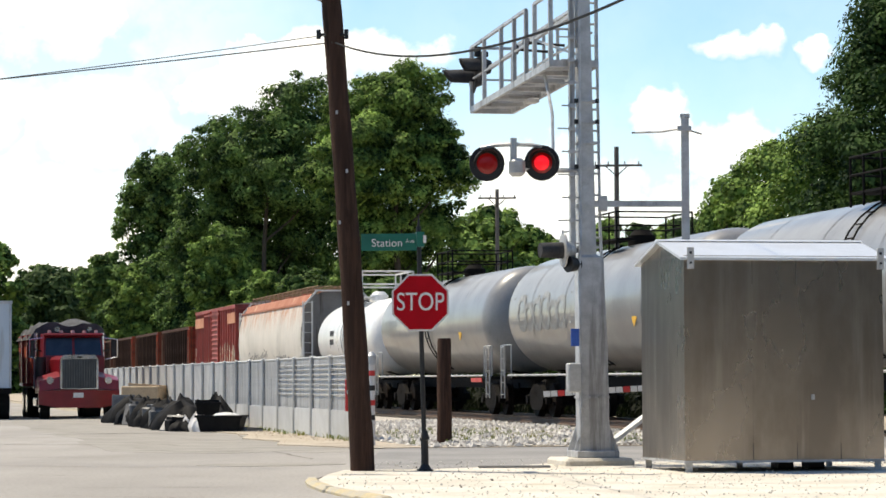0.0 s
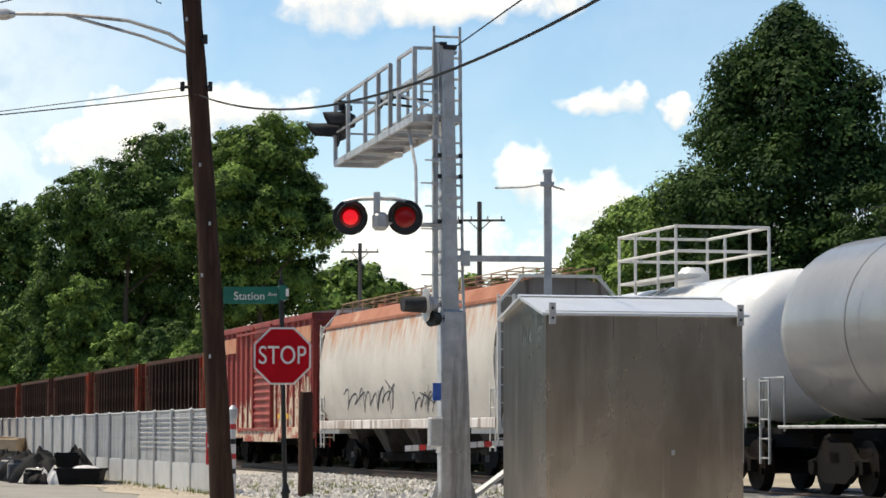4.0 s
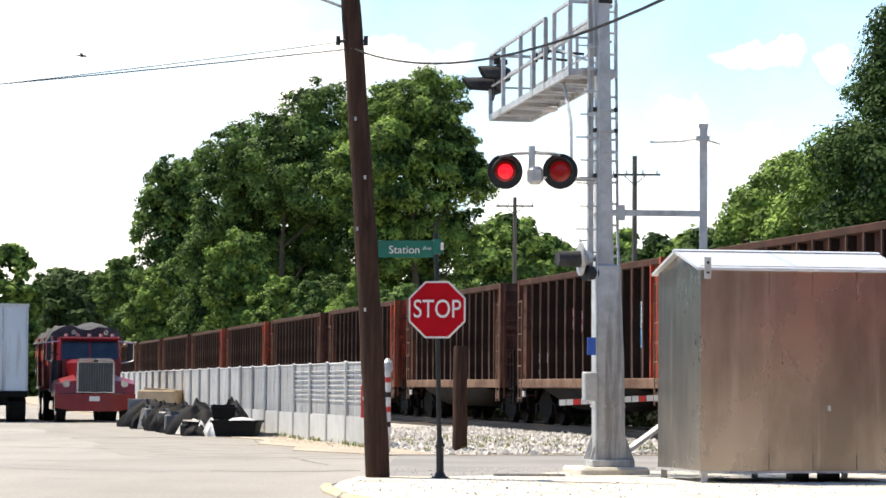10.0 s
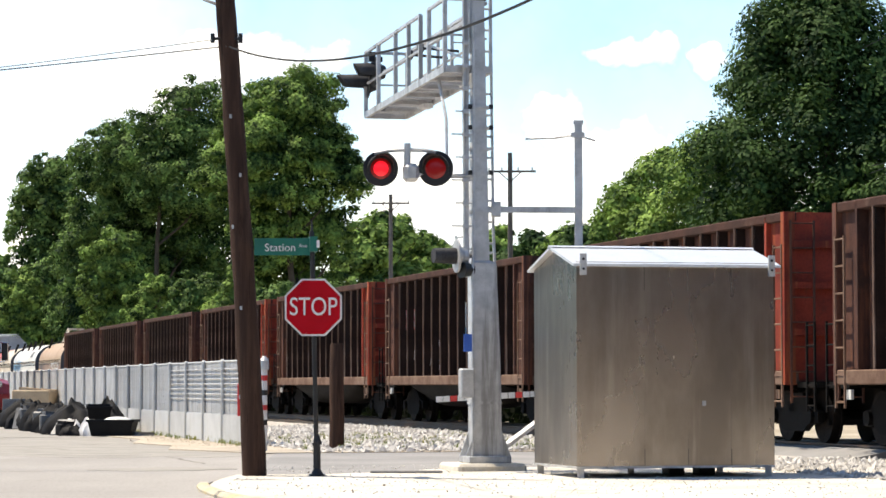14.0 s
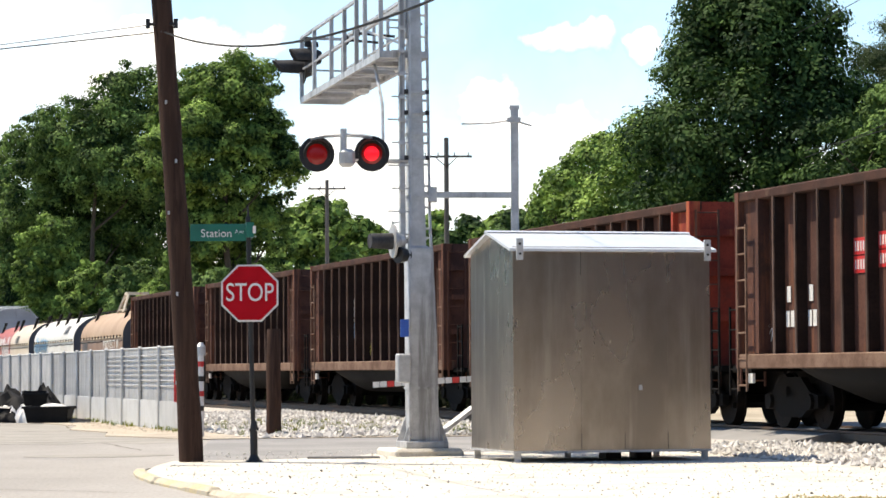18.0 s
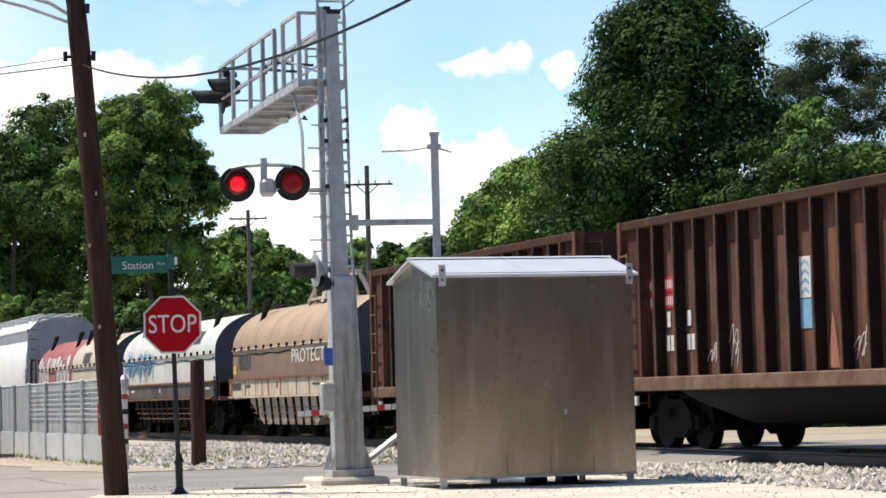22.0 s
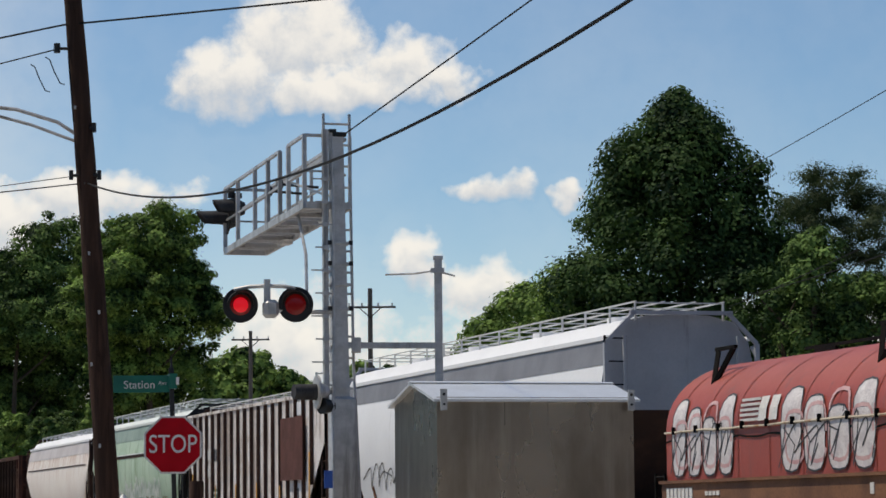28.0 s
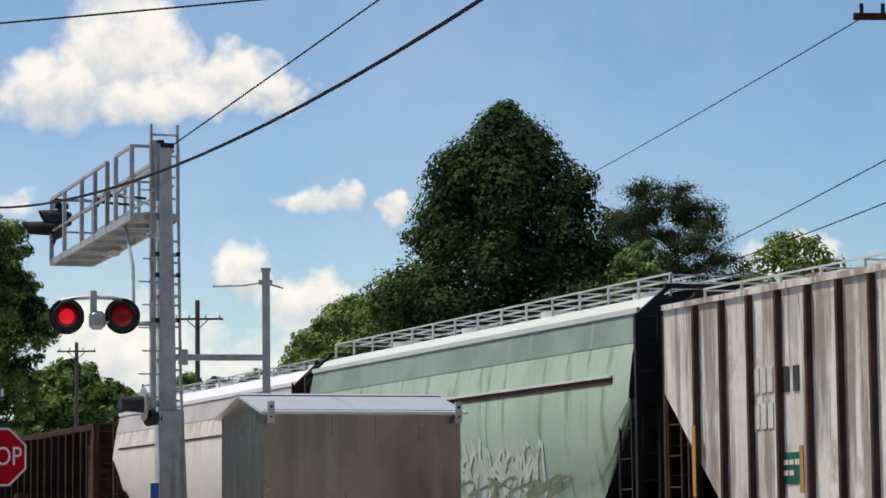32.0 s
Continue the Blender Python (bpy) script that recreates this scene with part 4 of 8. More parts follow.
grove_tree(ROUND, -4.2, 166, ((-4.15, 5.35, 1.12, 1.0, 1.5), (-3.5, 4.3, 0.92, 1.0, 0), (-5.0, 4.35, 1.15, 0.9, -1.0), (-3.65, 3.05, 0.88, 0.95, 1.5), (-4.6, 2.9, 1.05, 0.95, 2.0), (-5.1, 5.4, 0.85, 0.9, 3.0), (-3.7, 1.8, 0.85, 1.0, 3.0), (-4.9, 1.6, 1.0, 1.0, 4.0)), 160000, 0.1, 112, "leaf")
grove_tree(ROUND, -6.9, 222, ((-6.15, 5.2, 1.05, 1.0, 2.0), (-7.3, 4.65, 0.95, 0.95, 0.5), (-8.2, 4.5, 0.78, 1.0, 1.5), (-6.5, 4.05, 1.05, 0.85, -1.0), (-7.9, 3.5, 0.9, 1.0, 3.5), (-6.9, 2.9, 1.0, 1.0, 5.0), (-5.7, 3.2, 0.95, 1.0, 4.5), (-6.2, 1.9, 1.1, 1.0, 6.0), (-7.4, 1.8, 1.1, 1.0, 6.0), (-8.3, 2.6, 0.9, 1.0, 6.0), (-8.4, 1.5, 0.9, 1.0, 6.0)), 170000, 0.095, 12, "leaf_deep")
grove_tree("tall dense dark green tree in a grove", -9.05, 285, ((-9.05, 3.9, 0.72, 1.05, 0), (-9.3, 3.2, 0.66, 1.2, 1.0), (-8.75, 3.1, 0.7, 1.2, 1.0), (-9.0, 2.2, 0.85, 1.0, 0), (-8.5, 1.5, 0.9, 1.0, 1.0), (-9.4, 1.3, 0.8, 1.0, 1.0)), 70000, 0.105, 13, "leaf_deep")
SHRUB = "bright green leafy shrub at the edge of a grove"
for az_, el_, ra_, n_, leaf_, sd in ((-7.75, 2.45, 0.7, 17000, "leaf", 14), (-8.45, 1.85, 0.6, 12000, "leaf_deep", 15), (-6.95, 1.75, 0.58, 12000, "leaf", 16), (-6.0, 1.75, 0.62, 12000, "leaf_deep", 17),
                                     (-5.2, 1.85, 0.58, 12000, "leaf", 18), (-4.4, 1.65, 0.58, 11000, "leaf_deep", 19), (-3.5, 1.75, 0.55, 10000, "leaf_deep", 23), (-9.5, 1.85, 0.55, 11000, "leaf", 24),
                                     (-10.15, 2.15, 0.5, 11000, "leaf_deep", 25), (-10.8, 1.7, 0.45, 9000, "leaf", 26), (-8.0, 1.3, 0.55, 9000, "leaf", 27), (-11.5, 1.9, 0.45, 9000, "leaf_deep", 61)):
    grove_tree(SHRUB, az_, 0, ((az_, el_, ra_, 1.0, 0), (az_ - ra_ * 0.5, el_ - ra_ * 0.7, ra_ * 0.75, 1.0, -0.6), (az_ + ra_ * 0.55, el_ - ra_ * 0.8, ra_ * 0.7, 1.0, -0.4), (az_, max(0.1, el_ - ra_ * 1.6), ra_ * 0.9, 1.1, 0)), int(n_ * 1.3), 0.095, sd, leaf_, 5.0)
for az_, r_, el_, wid, n_, leaf_, sd in ((-11.3, 330, 2.3, 0.9, 9000, "leaf_far", 28), (-10.6, 420, 2.3, 0.9, 8000, "leaf_far", 29), (-12.5, 300, 2.8, 0.8, 9000, "leaf", 20), (-13.6, 300, 3.3, 0.9, 9000, "leaf", 21), (-15, 280, 3.0, 1.1, 8000, "leaf_dark", 22)):
    h_ = height(el_ + 0.1, r_)
    tree("tree", "distant leafy green tree", az_, r_, h_, lobes_round(h_, r_ * math.sin(radians(wid)), sd), n_, r_ * 0.0012, sd, M[leaf_])
for az_, r_, el_, wid, leaf_, sd in ((-2.5, 200, 3.3, 0.7, "leaf", 30), (-1.9, 230, 3.2, 0.65, "leaf_light", 31), (-1.3, 260, 2.75, 0.6, "leaf", 32), (-0.6, 240, 2.6, 0.6, "leaf_light", 33), (0.0, 250, 3.0, 0.55, "leaf", 34),
                                     (0.7, 230, 2.9, 0.6, "leaf_dark", 35), (1.4, 220, 3.0, 0.6, "leaf", 36), (2.0, 200, 3.2, 0.6, "leaf_dark", 37)):
    h_ = height(el_ + 0.3, r_)
    wid = wid * 1.75
    tree("tree", "distant leafy green tree", az_, r_, h_, lobes_round(h_, r_ * math.sin(radians(wid)), sd, 80), 16000, r_ * 0.0012, sd, M[leaf_])
for az_, r_, el_, wid, n_, leaf_, sd in ((2.7, 122, 3.9, 0.75, 12000, "leaf_light", 41), (3.4, 114, 4.5, 0.85, 16000, "leaf", 42), (4.4, 104, 4.9, 1.1, 20000, "leaf_light", 43), (5.5, 100, 4.3, 1.1, 18000, "leaf", 44),
                                         (8.6, 92, 4.7, 1.2, 18000, "leaf_dark", 45), (9.4, 90, 5.55, 0.85, 16000, "leaf_deep", 49), (10.4, 92, 4.6, 1.1, 16000, "leaf_deep", 46), (12.5, 92, 5.7, 1.1, 16000, "leaf_light", 47), (14.3, 88, 5.0, 1.4, 15000, "leaf", 48)):
    h_ = height(el_ + 0.4, r_)
    wid = wid * 1.45
    tree("tree", "leafy green thicket tree with foliage to the ground", az_, r_, h_, lobes_round(h_, r_ * math.sin(radians(wid)), sd, 130), n_ * 2, r_ * 0.00085, sd, M[leaf_])
h_ = height(8.85, 98)
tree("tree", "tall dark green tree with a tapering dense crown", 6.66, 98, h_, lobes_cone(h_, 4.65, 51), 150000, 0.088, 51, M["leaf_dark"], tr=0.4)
h_ = height(7.15, 108)
g_ = np.random.default_rng(77)
airy = []
for i in range(240):
    q = g_.uniform(0, 1)
    a, d = g_.uniform(0, 6.283), 3.5 * math.sqrt(g_.uniform(0, 1)) * (0.45 + 0.55 * math.sin(math.pi * min(1.0, 0.25 + 0.75 * q)))
    airy.append((d * math.cos(a) + 0.2, d * math.sin(a), h_ * (0.54 + 0.43 * q), *(g_.uniform(0.4, 0.95, 3) * (1, 1, 0.7))))
tree("tree", "airy tree with sparse fine grey-green foliage and bare limbs", 9.75, 108, h_, airy, 120000, 0.042, 52, M["leaf_airy"], fill=0.6, tr=0.22, limbs=18)
# unseen woods behind the eye, added so the metal case reflects something dark
woods = []
for i in range(26):
    a = radians(95 + i * 6.6)
    woods += [(48 * math.sin(a) + x, 48 * math.cos(a), z, 5.0, 5.0, 5.0) for x, z in ((0, 4.5), (2, 10.5), (-3, 8), (0, 15.5))]
# second unseen belt, left and right, added to darken the case's side reflection
belt = []
gb = np.random.default_rng(12)
for i in range(70):
    a, rr_ = (gb.uniform(-85, -17.5), gb.uniform(120, 190)) if i < 46 else (gb.uniform(19, 90), gb.uniform(70, 110))
    x, y = polar(a, rr_)
    belt += [(x, y, gb.uniform(2, 4), gb.uniform(5, 8), gb.uniform(5, 8), 5.0), (x, y, gb.uniform(6, 9), gb.uniform(4, 6), gb.uniform(4, 6), 4.5)]
# weeds added past the rails; near-black colour stands in for shade beneath cars
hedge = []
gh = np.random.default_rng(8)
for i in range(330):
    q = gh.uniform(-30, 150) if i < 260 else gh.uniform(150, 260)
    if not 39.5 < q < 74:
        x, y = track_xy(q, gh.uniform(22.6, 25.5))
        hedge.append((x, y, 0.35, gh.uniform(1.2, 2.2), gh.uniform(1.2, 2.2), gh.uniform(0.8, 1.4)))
tagged(new("bank_weeds", crown_mesh("bank_weeds", 80000, hedge, 0.12, 91, M["bank"])), "added near-black weeds beyond the rails, their shade put into the colour", "weeds", kind="stuff")
tagged(new("woods_beside_the_road", crown_mesh("woods_belt", 60000, belt, 0.6, 92, M["woods"], 0.5)), "unseen dark woods to the sides, added to darken reflections", "woods", kind="stuff")
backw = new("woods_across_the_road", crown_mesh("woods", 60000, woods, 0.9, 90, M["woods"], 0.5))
tagged(backw, "unseen dark woods behind the eye, added to darken reflections", "woods", kind="stuff")


# ---------------------------------------------------------------- poles, wires, signs
PB, PT = (-3.26, 37.83, 0.0), (-3.94, 38.0, 9.4)
pole = thing("utility_pole", "leaning dark brown wooden utility pole at the roadside", "utility pole", pose(*PB))
pm = Mesh()
rings = []
def on_pole(z):
    """The pole's axis at height z: it leans, and a little more towards its top."""
    f = z / PT[2]
    return Vector((-0.055 * z - 0.0018 * z * z, (PT[1] - PB[1]) * f, z))


for i in range(19):
    f = i / 18
    c = on_pole(PT[2] * f)
    rr = 0.165 - 0.045 * f + 0.006 * math.sin(i * 2.3)
    rings.append([(c.x + rr * math.cos(a), c.y + rr * math.sin(a), c.z - (0.2 if i == 0 else 0)) for a in (2 * math.pi * k / 14 for k in range(14))])
part("shaft", pm.loft(rings), M["pole"], pole)
for z, sg, ln in ((7.72, -1, 0.14), (5.97, 1, 0.06), (5.97, -1, 0.08), (6.62, 1, 0.04)):
    p = on_pole(z)
    part("insulator", Mesh().rod(p + Vector((0.1 * sg, -0.08, 0)), p + Vector(((0.12 + ln) * sg, -0.1, 0.0)), 0.022, n=8).rod(p + Vector(((0.12 + ln) * sg, -0.1, -0.06)), p + Vector(((0.12 + ln) * sg, -0.1, 0.07)), 0.045 if ln > 0.1 else 0.03, n=8), M["black"], pole)
for z, a in ((1.1, 200), (2.3, 250), (3.4, 230), (4.1, 290), (4.9, 260), (6.9, 240)):
    p = on_pole(z)
    part("pole_staple", Mesh().box(p.x + 0.15 * math.cos(radians(a)), p.y + 0.15 * math.sin(radians(a)), z, 0.03, 0.03, 0.05), M["galv"], pole)
part("ground_wire", Mesh().tube([on_pole(z) + Vector((-0.11, -0.12, 0)) for z in (6.7, 7.0, 7.3, 7.6)], 0.012, 5), M["wire"], pole)
p = on_pole(6.55)
arm = Mesh().tube([p + Vector((-0.1, 0, 0.0)), p + Vector((-0.35, -0.05, 0.16)), p + Vector((-0.9, -0.1, 0.33)), p + Vector((-1.7, -0.1, 0.42)), p + Vector((-2.5, -0.1, 0.43))], 0.026)
arm.tube([p + Vector((-0.1, 0, -0.1)), p + Vector((-0.7, -0.08, 0.12)), p + Vector((-1.5, -0.1, 0.34)), p + Vector((-1.75, -0.1, 0.41))], 0.022)
part("lamp_arm", arm, M["galv"], pole, "curved metal street light arm")
lampm = Mesh().loft([[(p.x - 2.45 - dx, p.y - 0.1 + wy * math.cos(a), p.z + 0.42 + wz * math.sin(a)) for a in (2 * math.pi * k / 12 for k in range(12))] for dx, wy, wz in ((0, 0.04, 0.04), (0.12, 0.11, 0.08), (0.45, 0.14, 0.085), (0.62, 0.08, 0.05), (0.66, 0.02, 0.02))])
part("lamp_head", lampm, M["galv"], pole, "grey cobra-head street light")


def cable(name, label, pts, sag, r, n=22, mt="wire"):
    """A hanging wire through the given points."""
    cu = Mesh()
    for a, b in zip(pts, pts[1:]):
        a, b = Vector(a), Vector(b)
        line = [a.lerp(b, i / n) - Vector((0, 0, sag * 4 * (i / n) * (1 - i / n))) for i in range(n + 1)]
        cu.tube(line, r, 5)
    return solid(name, cu, M[mt], label, "cable", smooth=60)


for p_, zt_, lab_ in (((14.9, -20.2, 0), 9.5, "wooden utility pole across the road"), ((9.2, -20.2, 0), 9.5, "wooden utility pole across the road"), ((13.25, 50.0, 0), 11.0, "wooden utility pole beside the line"), ((18.3, 36.0, 0), 10.6, "wooden utility pole beside the line"), ((-36.5, 64.5, 0), 9.0, "wooden utility pole along the road"), ((12.2, 104.4, 0), 13.4, "wooden utility pole beside the line")):
    op = thing("utility_pole", lab_, "utility pole", pose(*p_), group="roadside poles")
    part("shaft", Mesh().rod((0, 0, -0.2), (0, 0, zt_), 0.16, 0.11, n=12), M["pole"], op)
    part("crossarm", Mesh().box(-0.1, -0.12, zt_ - 0.4, 1.7, 0.1, 0.12), M["pole"], op)
    for dx in (-0.8, -0.4, 0.6):
        part("insulator", Mesh().rod((dx, -0.12, zt_ - 0.34), (dx, -0.12, zt_ - 0.16), 0.04, n=8), M["black"], op)
THICK, THIN = "thick black overhead cable hanging between poles", "thin dark overhead wire hanging between poles"
cable("overhead_wire", THICK, [(-3.63, 37.85, 5.86), (9.7, -20, 10.5)], 3.7, 0.013, 60)
cable("overhead_wire", THIN, [(-0.226, 40.3, 6.8), (14.75, -20, 9.0)], 0.0, 0.011, 40)
cable("overhead_wire", THIN, [(-3.98, 37.9, 8.05), (18, 36, 10.2)], 0.12, 0.014)
cable("overhead_wire", THIN, [(-3.98, 37.9, 8.05), (-36, 64, 8.6)], 0.5, 0.014)
cable("overhead_wire", THIN, [(-4.0, 37.9, 7.73), (-36, 64.5, 8.3)], 0.9, 0.01)
cable("overhead_wire", THIN, [(-3.8, 37.9, 5.97), (-36.5, 64.5, 7.25)], 0.5, 0.007, mt="wire_grey")
cable("overhead_wire", THIN, [(-3.66, 37.8, 5.86), (-36.5, 64.5, 7.1)], 0.3, 0.01, mt="wire_grey")
cable("overhead_wire", THIN, [(12.5, 49.9, 10.6), (12.4, 104, 13.1)], 0.1, 0.013)
cable("overhead_wire", THIN, [(12.95, 49.9, 7.2), (12.0, 104, 9.0)], 0.3, 0.013)
cable("overhead_wire", THIN, [(12.95, 49.9, 8.0), (12.0, 104, 8.4)], 0.25, 0.013)
for x0, z0 in ((-0.42, 7.52), (-0.62, 7.42)):
    part("loose_wire", Mesh().tube([Vector((on_pole(7.5).x + x0 + dx, -0.1, z0 + dz)) for dx, dz in ((0, 0.06), (0.06, 0.02), (0.12, -0.14), (0.2, -0.3), (0.26, -0.32))], 0.009, 5), M["wire"], pole)

# stop sign with street blades
SB = (-2.41, 37.58, 0.03)
stop = thing("stop_sign", "red octagonal stop sign on a black post with street blades", "stop sign", pose(*SB))
part("post", Mesh().rod((0, 0.05, 0), (-0.075, 0.05, 3.3), 0.032, n=12), M["black"], stop)
part("post_base", Mesh().rod((0, 0.05, -0.02), (0, 0.05, 0.03), 0.11, n=16).rod((0, 0.05, 0.03), (0, 0.05, 0.1), 0.085, 0.05, n=16).rod((0, 0.05, 0.1), (-0.005, 0.05, 0.42), 0.05, n=12).rod((0, 0.05, 0.42), (-0.005, 0.05, 0.46), 0.065, n=12).rod((0, 0.05, 0.46), (-0.005, 0.05, 0.55), 0.055, 0.036, n=12), M["black"], stop)


def octagon(r, y0, y1, cx, cz):
    k = r / math.cos(math.pi / 8)
    return Mesh().plate([(cx + k * math.cos(math.pi / 8 + i * math.pi / 4), cz + k * math.sin(math.pi / 8 + i * math.pi / 4)) for i in range(8)], y0, y1)


face = part("sign_face", octagon(0.385, 0.006, 0.009, -0.05, 2.27), M["sign_white"], stop, "white-edged octagonal sheet")
part("red_field", octagon(0.36, 0.0, 0.006, -0.05, 2.27), M["sign_red"], face)
stw = words("STOP", 0.34, 0.002, M["sign_white"])
stw.transform(Matrix.Diagonal((0.80, 1, 1.02, 1)))
part("word_stop", stw, None, face, "white letters STOP", m=pose(-0.05, -0.002, 2.27))
blade = part("street_blade", Mesh().box(-0.46, 0.05, 3.09, 0.78, 0.012, 0.23, bev=0.004), M["sign_green"], stop, "green street name blade")
sw = words("Station", 0.15, 0.002, M["sign_white"])
span = max(v.co.x for v in sw.vertices) - min(v.co.x for v in sw.vertices)
sw.transform(Matrix.Diagonal((0.41 / span, 1, 1, 1)))
part("street_name", sw, None, blade, "white lettering Station", m=pose(-0.5, 0.041, 3.075))
part("street_suffix", words("Ave", 0.075, 0.001, M["sign_white"]), None, blade, "small white lettering Ave", m=pose(-0.19, 0.041, 3.1))
blade2 = part("cross_blade", Mesh().box(0.0, 0.2, 3.12, 0.1, 0.6, 0.2, m=pose(-0.05, 0, 0, 0, 0, 8)), M["sign_green"], stop, "green street blade seen nearly edge-on")
part("blade_bar", Mesh().box(0.02, -0.1, 3.12, 0.04, 0.004, 0.1), M["sign_white"], blade2)
part("post_cap", Mesh().rod((-0.072, 0.05, 3.28), (-0.075, 0.05, 3.45), 0.02, 0.008, n=8), M["black"], stop)

# timber stub post
stub = solid("wooden_post", Mesh().loft([[(rr * math.cos(a) + dx, rr * math.sin(a), z) for a in (2 * math.pi * k / 12 for k in range(12))] for z, rr, dx in ((-0.1, 0.145, 0), (0.6, 0.14, 0.01), (1.3, 0.138, 0.0), (1.98, 0.132, 0.01), (2.03, 0.12, 0.01))]),
             M["pole"], "short dark weathered timber post in the gravel", "post", pose(-3.05, 53.4, 0.02))

# crossing signal with walkout cantilever
MX, MY = -0.26, 40.2
sig = thing("crossing_signal", "grey steel railroad crossing signal mast with walkout cantilever and red flashers", "crossing signal", pose(MX, MY, 0, 0, 0, THETA))
# in its space x goes to the rails, y along the arm
part("footing", Mesh().box(0.06, 0, 0.04, 1.0, 1.2, 0.2, bev=0.04), M["pad"], sig, "pale concrete footing")
part("base_plate", Mesh().box(0.1, 0, 0.19, 0.62, 0.62, 0.1, bev=0.01), M["galv"], sig)
for i in (-1, 1):
    for j in (-1, 1):
        part("anchor_bolt", Mesh().rod((0.1 + i * 0.25, j * 0.25, 0.2), (0.1 + i * 0.25, j * 0.25, 0.33), 0.02, n=6), M["galv"], sig)
part("mast", Mesh().loft([[(cx + i * a, j * b, z) for i, j in ((-1, -1), (1, -1), (1, 1), (-1, 1))] for z, cx, a, b in ((0.24, 0.1, 0.2, 0.18), (3.0, 0.06, 0.175, 0.16), (3.04, 0.02, 0.12, 0.12), (6.8, -0.01, 0.085, 0.085))]), M["galv"], sig, "tapered square steel mast")
for i in (-1, 1):
    for j in (-1, 1):
        part("base_gusset", Mesh().plate([(0, 0.24), (0.14 * i, 0.24), (0.0, 0.62)], j * 0.185 - 0.012, j * 0.185 + 0.012), M["galv"], sig, m=pose(0.1 + i * 0.19, 0, 0))
part("mast_cap", Mesh().box(0.02, 0, 6.83, 0.2, 0.2, 0.07, bev=0.01), M["black"], sig)
part("mast_upright", Mesh().box(-0.19, -0.04, 4.85, 0.075, 0.09, 4.1), M["galv"], sig)
part("upright_cap", Mesh().box(-0.08, -0.04, 6.88, 0.1, 0.1, 0.05), M["black"], sig)
part("upright_web", Mesh().box(-0.08, -0.03, 6.45, 0.1, 0.06, 0.85), M["galv"], sig)
FL, RLH, ARM, DROOP = 5.80, 1.02, 5.42, 0.03
XN, XF = -0.48, 0.2


def deck(y, up=0.0):
    """Height on the walkway, which droops a little towards its end."""
    return FL - DROOP * y + up


fr = part("walkway", Mesh().bar((XN, 0, deck(0)), (XN, ARM, deck(ARM)), 0.05, 0.1).bar((XF, 0, deck(0)), (XF, ARM, deck(ARM)), 0.05, 0.1).bar((XN, ARM, deck(ARM)), (XF, ARM, deck(ARM)), 0.05, 0.1).bar((XN, 0, deck(0)), (XF, 0, deck(0)), 0.05, 0.1), M["galv"], sig, "galvanised cantilever walkway")
for i in range(18):
    y = 0.2 + i * 0.295
    part("deck_slat", Mesh().box((XN + XF) / 2, y, deck(y, 0.03), XF - XN - 0.05, 0.24 if i % 5 else 0.12, 0.025), M["galv"], fr)
for y in (0.9, 1.8, 2.7, 3.6, 4.5):
    part("deck_joist", Mesh().bar((XN, y, deck(y, -0.02)), (XF, y, deck(y, -0.02)), 0.05), M["galv"], fr)
for xx, gap in ((XN, True), (XF, False)):
    rl_ = Mesh()
    for up, th in ((RLH, 0.045), (0.5, 0.028)):
        for y0, y1 in (((0.03, 1.01), (1.55, ARM)) if gap else ((0.3, ARM),)):
            rl_.bar((xx, y0, deck(y0, up)), (xx, y1, deck(y1, up)), th)
    rl = part("guard_rail", rl_, M["galv"], sig)
    for y in (0.03, 1.01, 1.55, 2.34, 3.23, 4.45, 5.4):
        part("rail_post", Mesh().bar((xx, y, deck(y)), (xx, y, deck(y, RLH)), 0.06 if gap else 0.045), M["galv"], rl)
for y, x1 in ((0.03, -0.1), (ARM, XF)):
    er = part("end_rail", Mesh().bar((XN, y, deck(y, RLH)), (x1, y, deck(y, RLH)), 0.045), M["galv"], sig)
    part("mid_rail", Mesh().bar((XN, y, deck(y, 0.5)), (x1, y, deck(y, 0.5)), 0.03), M["galv"], er)
part("truss_brace", Mesh().bar((-0.4, 4.4, 6.22), (-0.13, 0.1, 6.52), 0.055), M["galv"], sig)
part("truss_strut", Mesh().bar((-0.1, 0.1, 5.95), (-0.3, 1.6, 6.32), 0.03), M["galv"], sig)
for y in (1.9, 2.6):
    part("rail_knob", Mesh().rod((XN + 0.05, y, deck(y, 0.58)), (XN + 0.12, y, deck(y, 0.58)), 0.1, 0.07, n=12).rod((XN + 0.12, y, deck(y, 0.58)), (XF, y, deck(y, 0.55)), 0.022, n=6), M["black"], sig, "small black lamp fitting")
part("soffit_lamp", Mesh().box(0.05, 3.4, deck(3.4, -0.1), 0.16, 0.3, 0.07, bev=0.01), M["sign_white"], sig, "small white box under the deck")
part("soffit_lamp", Mesh().box(0.1, 1.2, deck(1.2, -0.1), 0.12, 0.2, 0.06, bev=0.01), M["sign_white"], sig, "small white box under the deck")
ladder = part("ladder", Mesh().bar((-0.14, 0.2, 3.3), (-0.15, 0.2, 7.17), 0.036).tube([(0.38, 0.2, 0.4), (0.36, 0.2, 1.7), (0.28, 0.2, 3.5), (0.24, 0.2, 7.17)], 0.022), M["galv"], sig, "galvanised access ladder")
for i in range(21):
    z = 0.82 + i * 0.31
    part("rung", Mesh().rod((-0.15 if z > 3.3 else 0.15, 0.2, z), (0.37 - 0.019 * z, 0.2, z), 0.019, n=6), M["galv"], ladder)
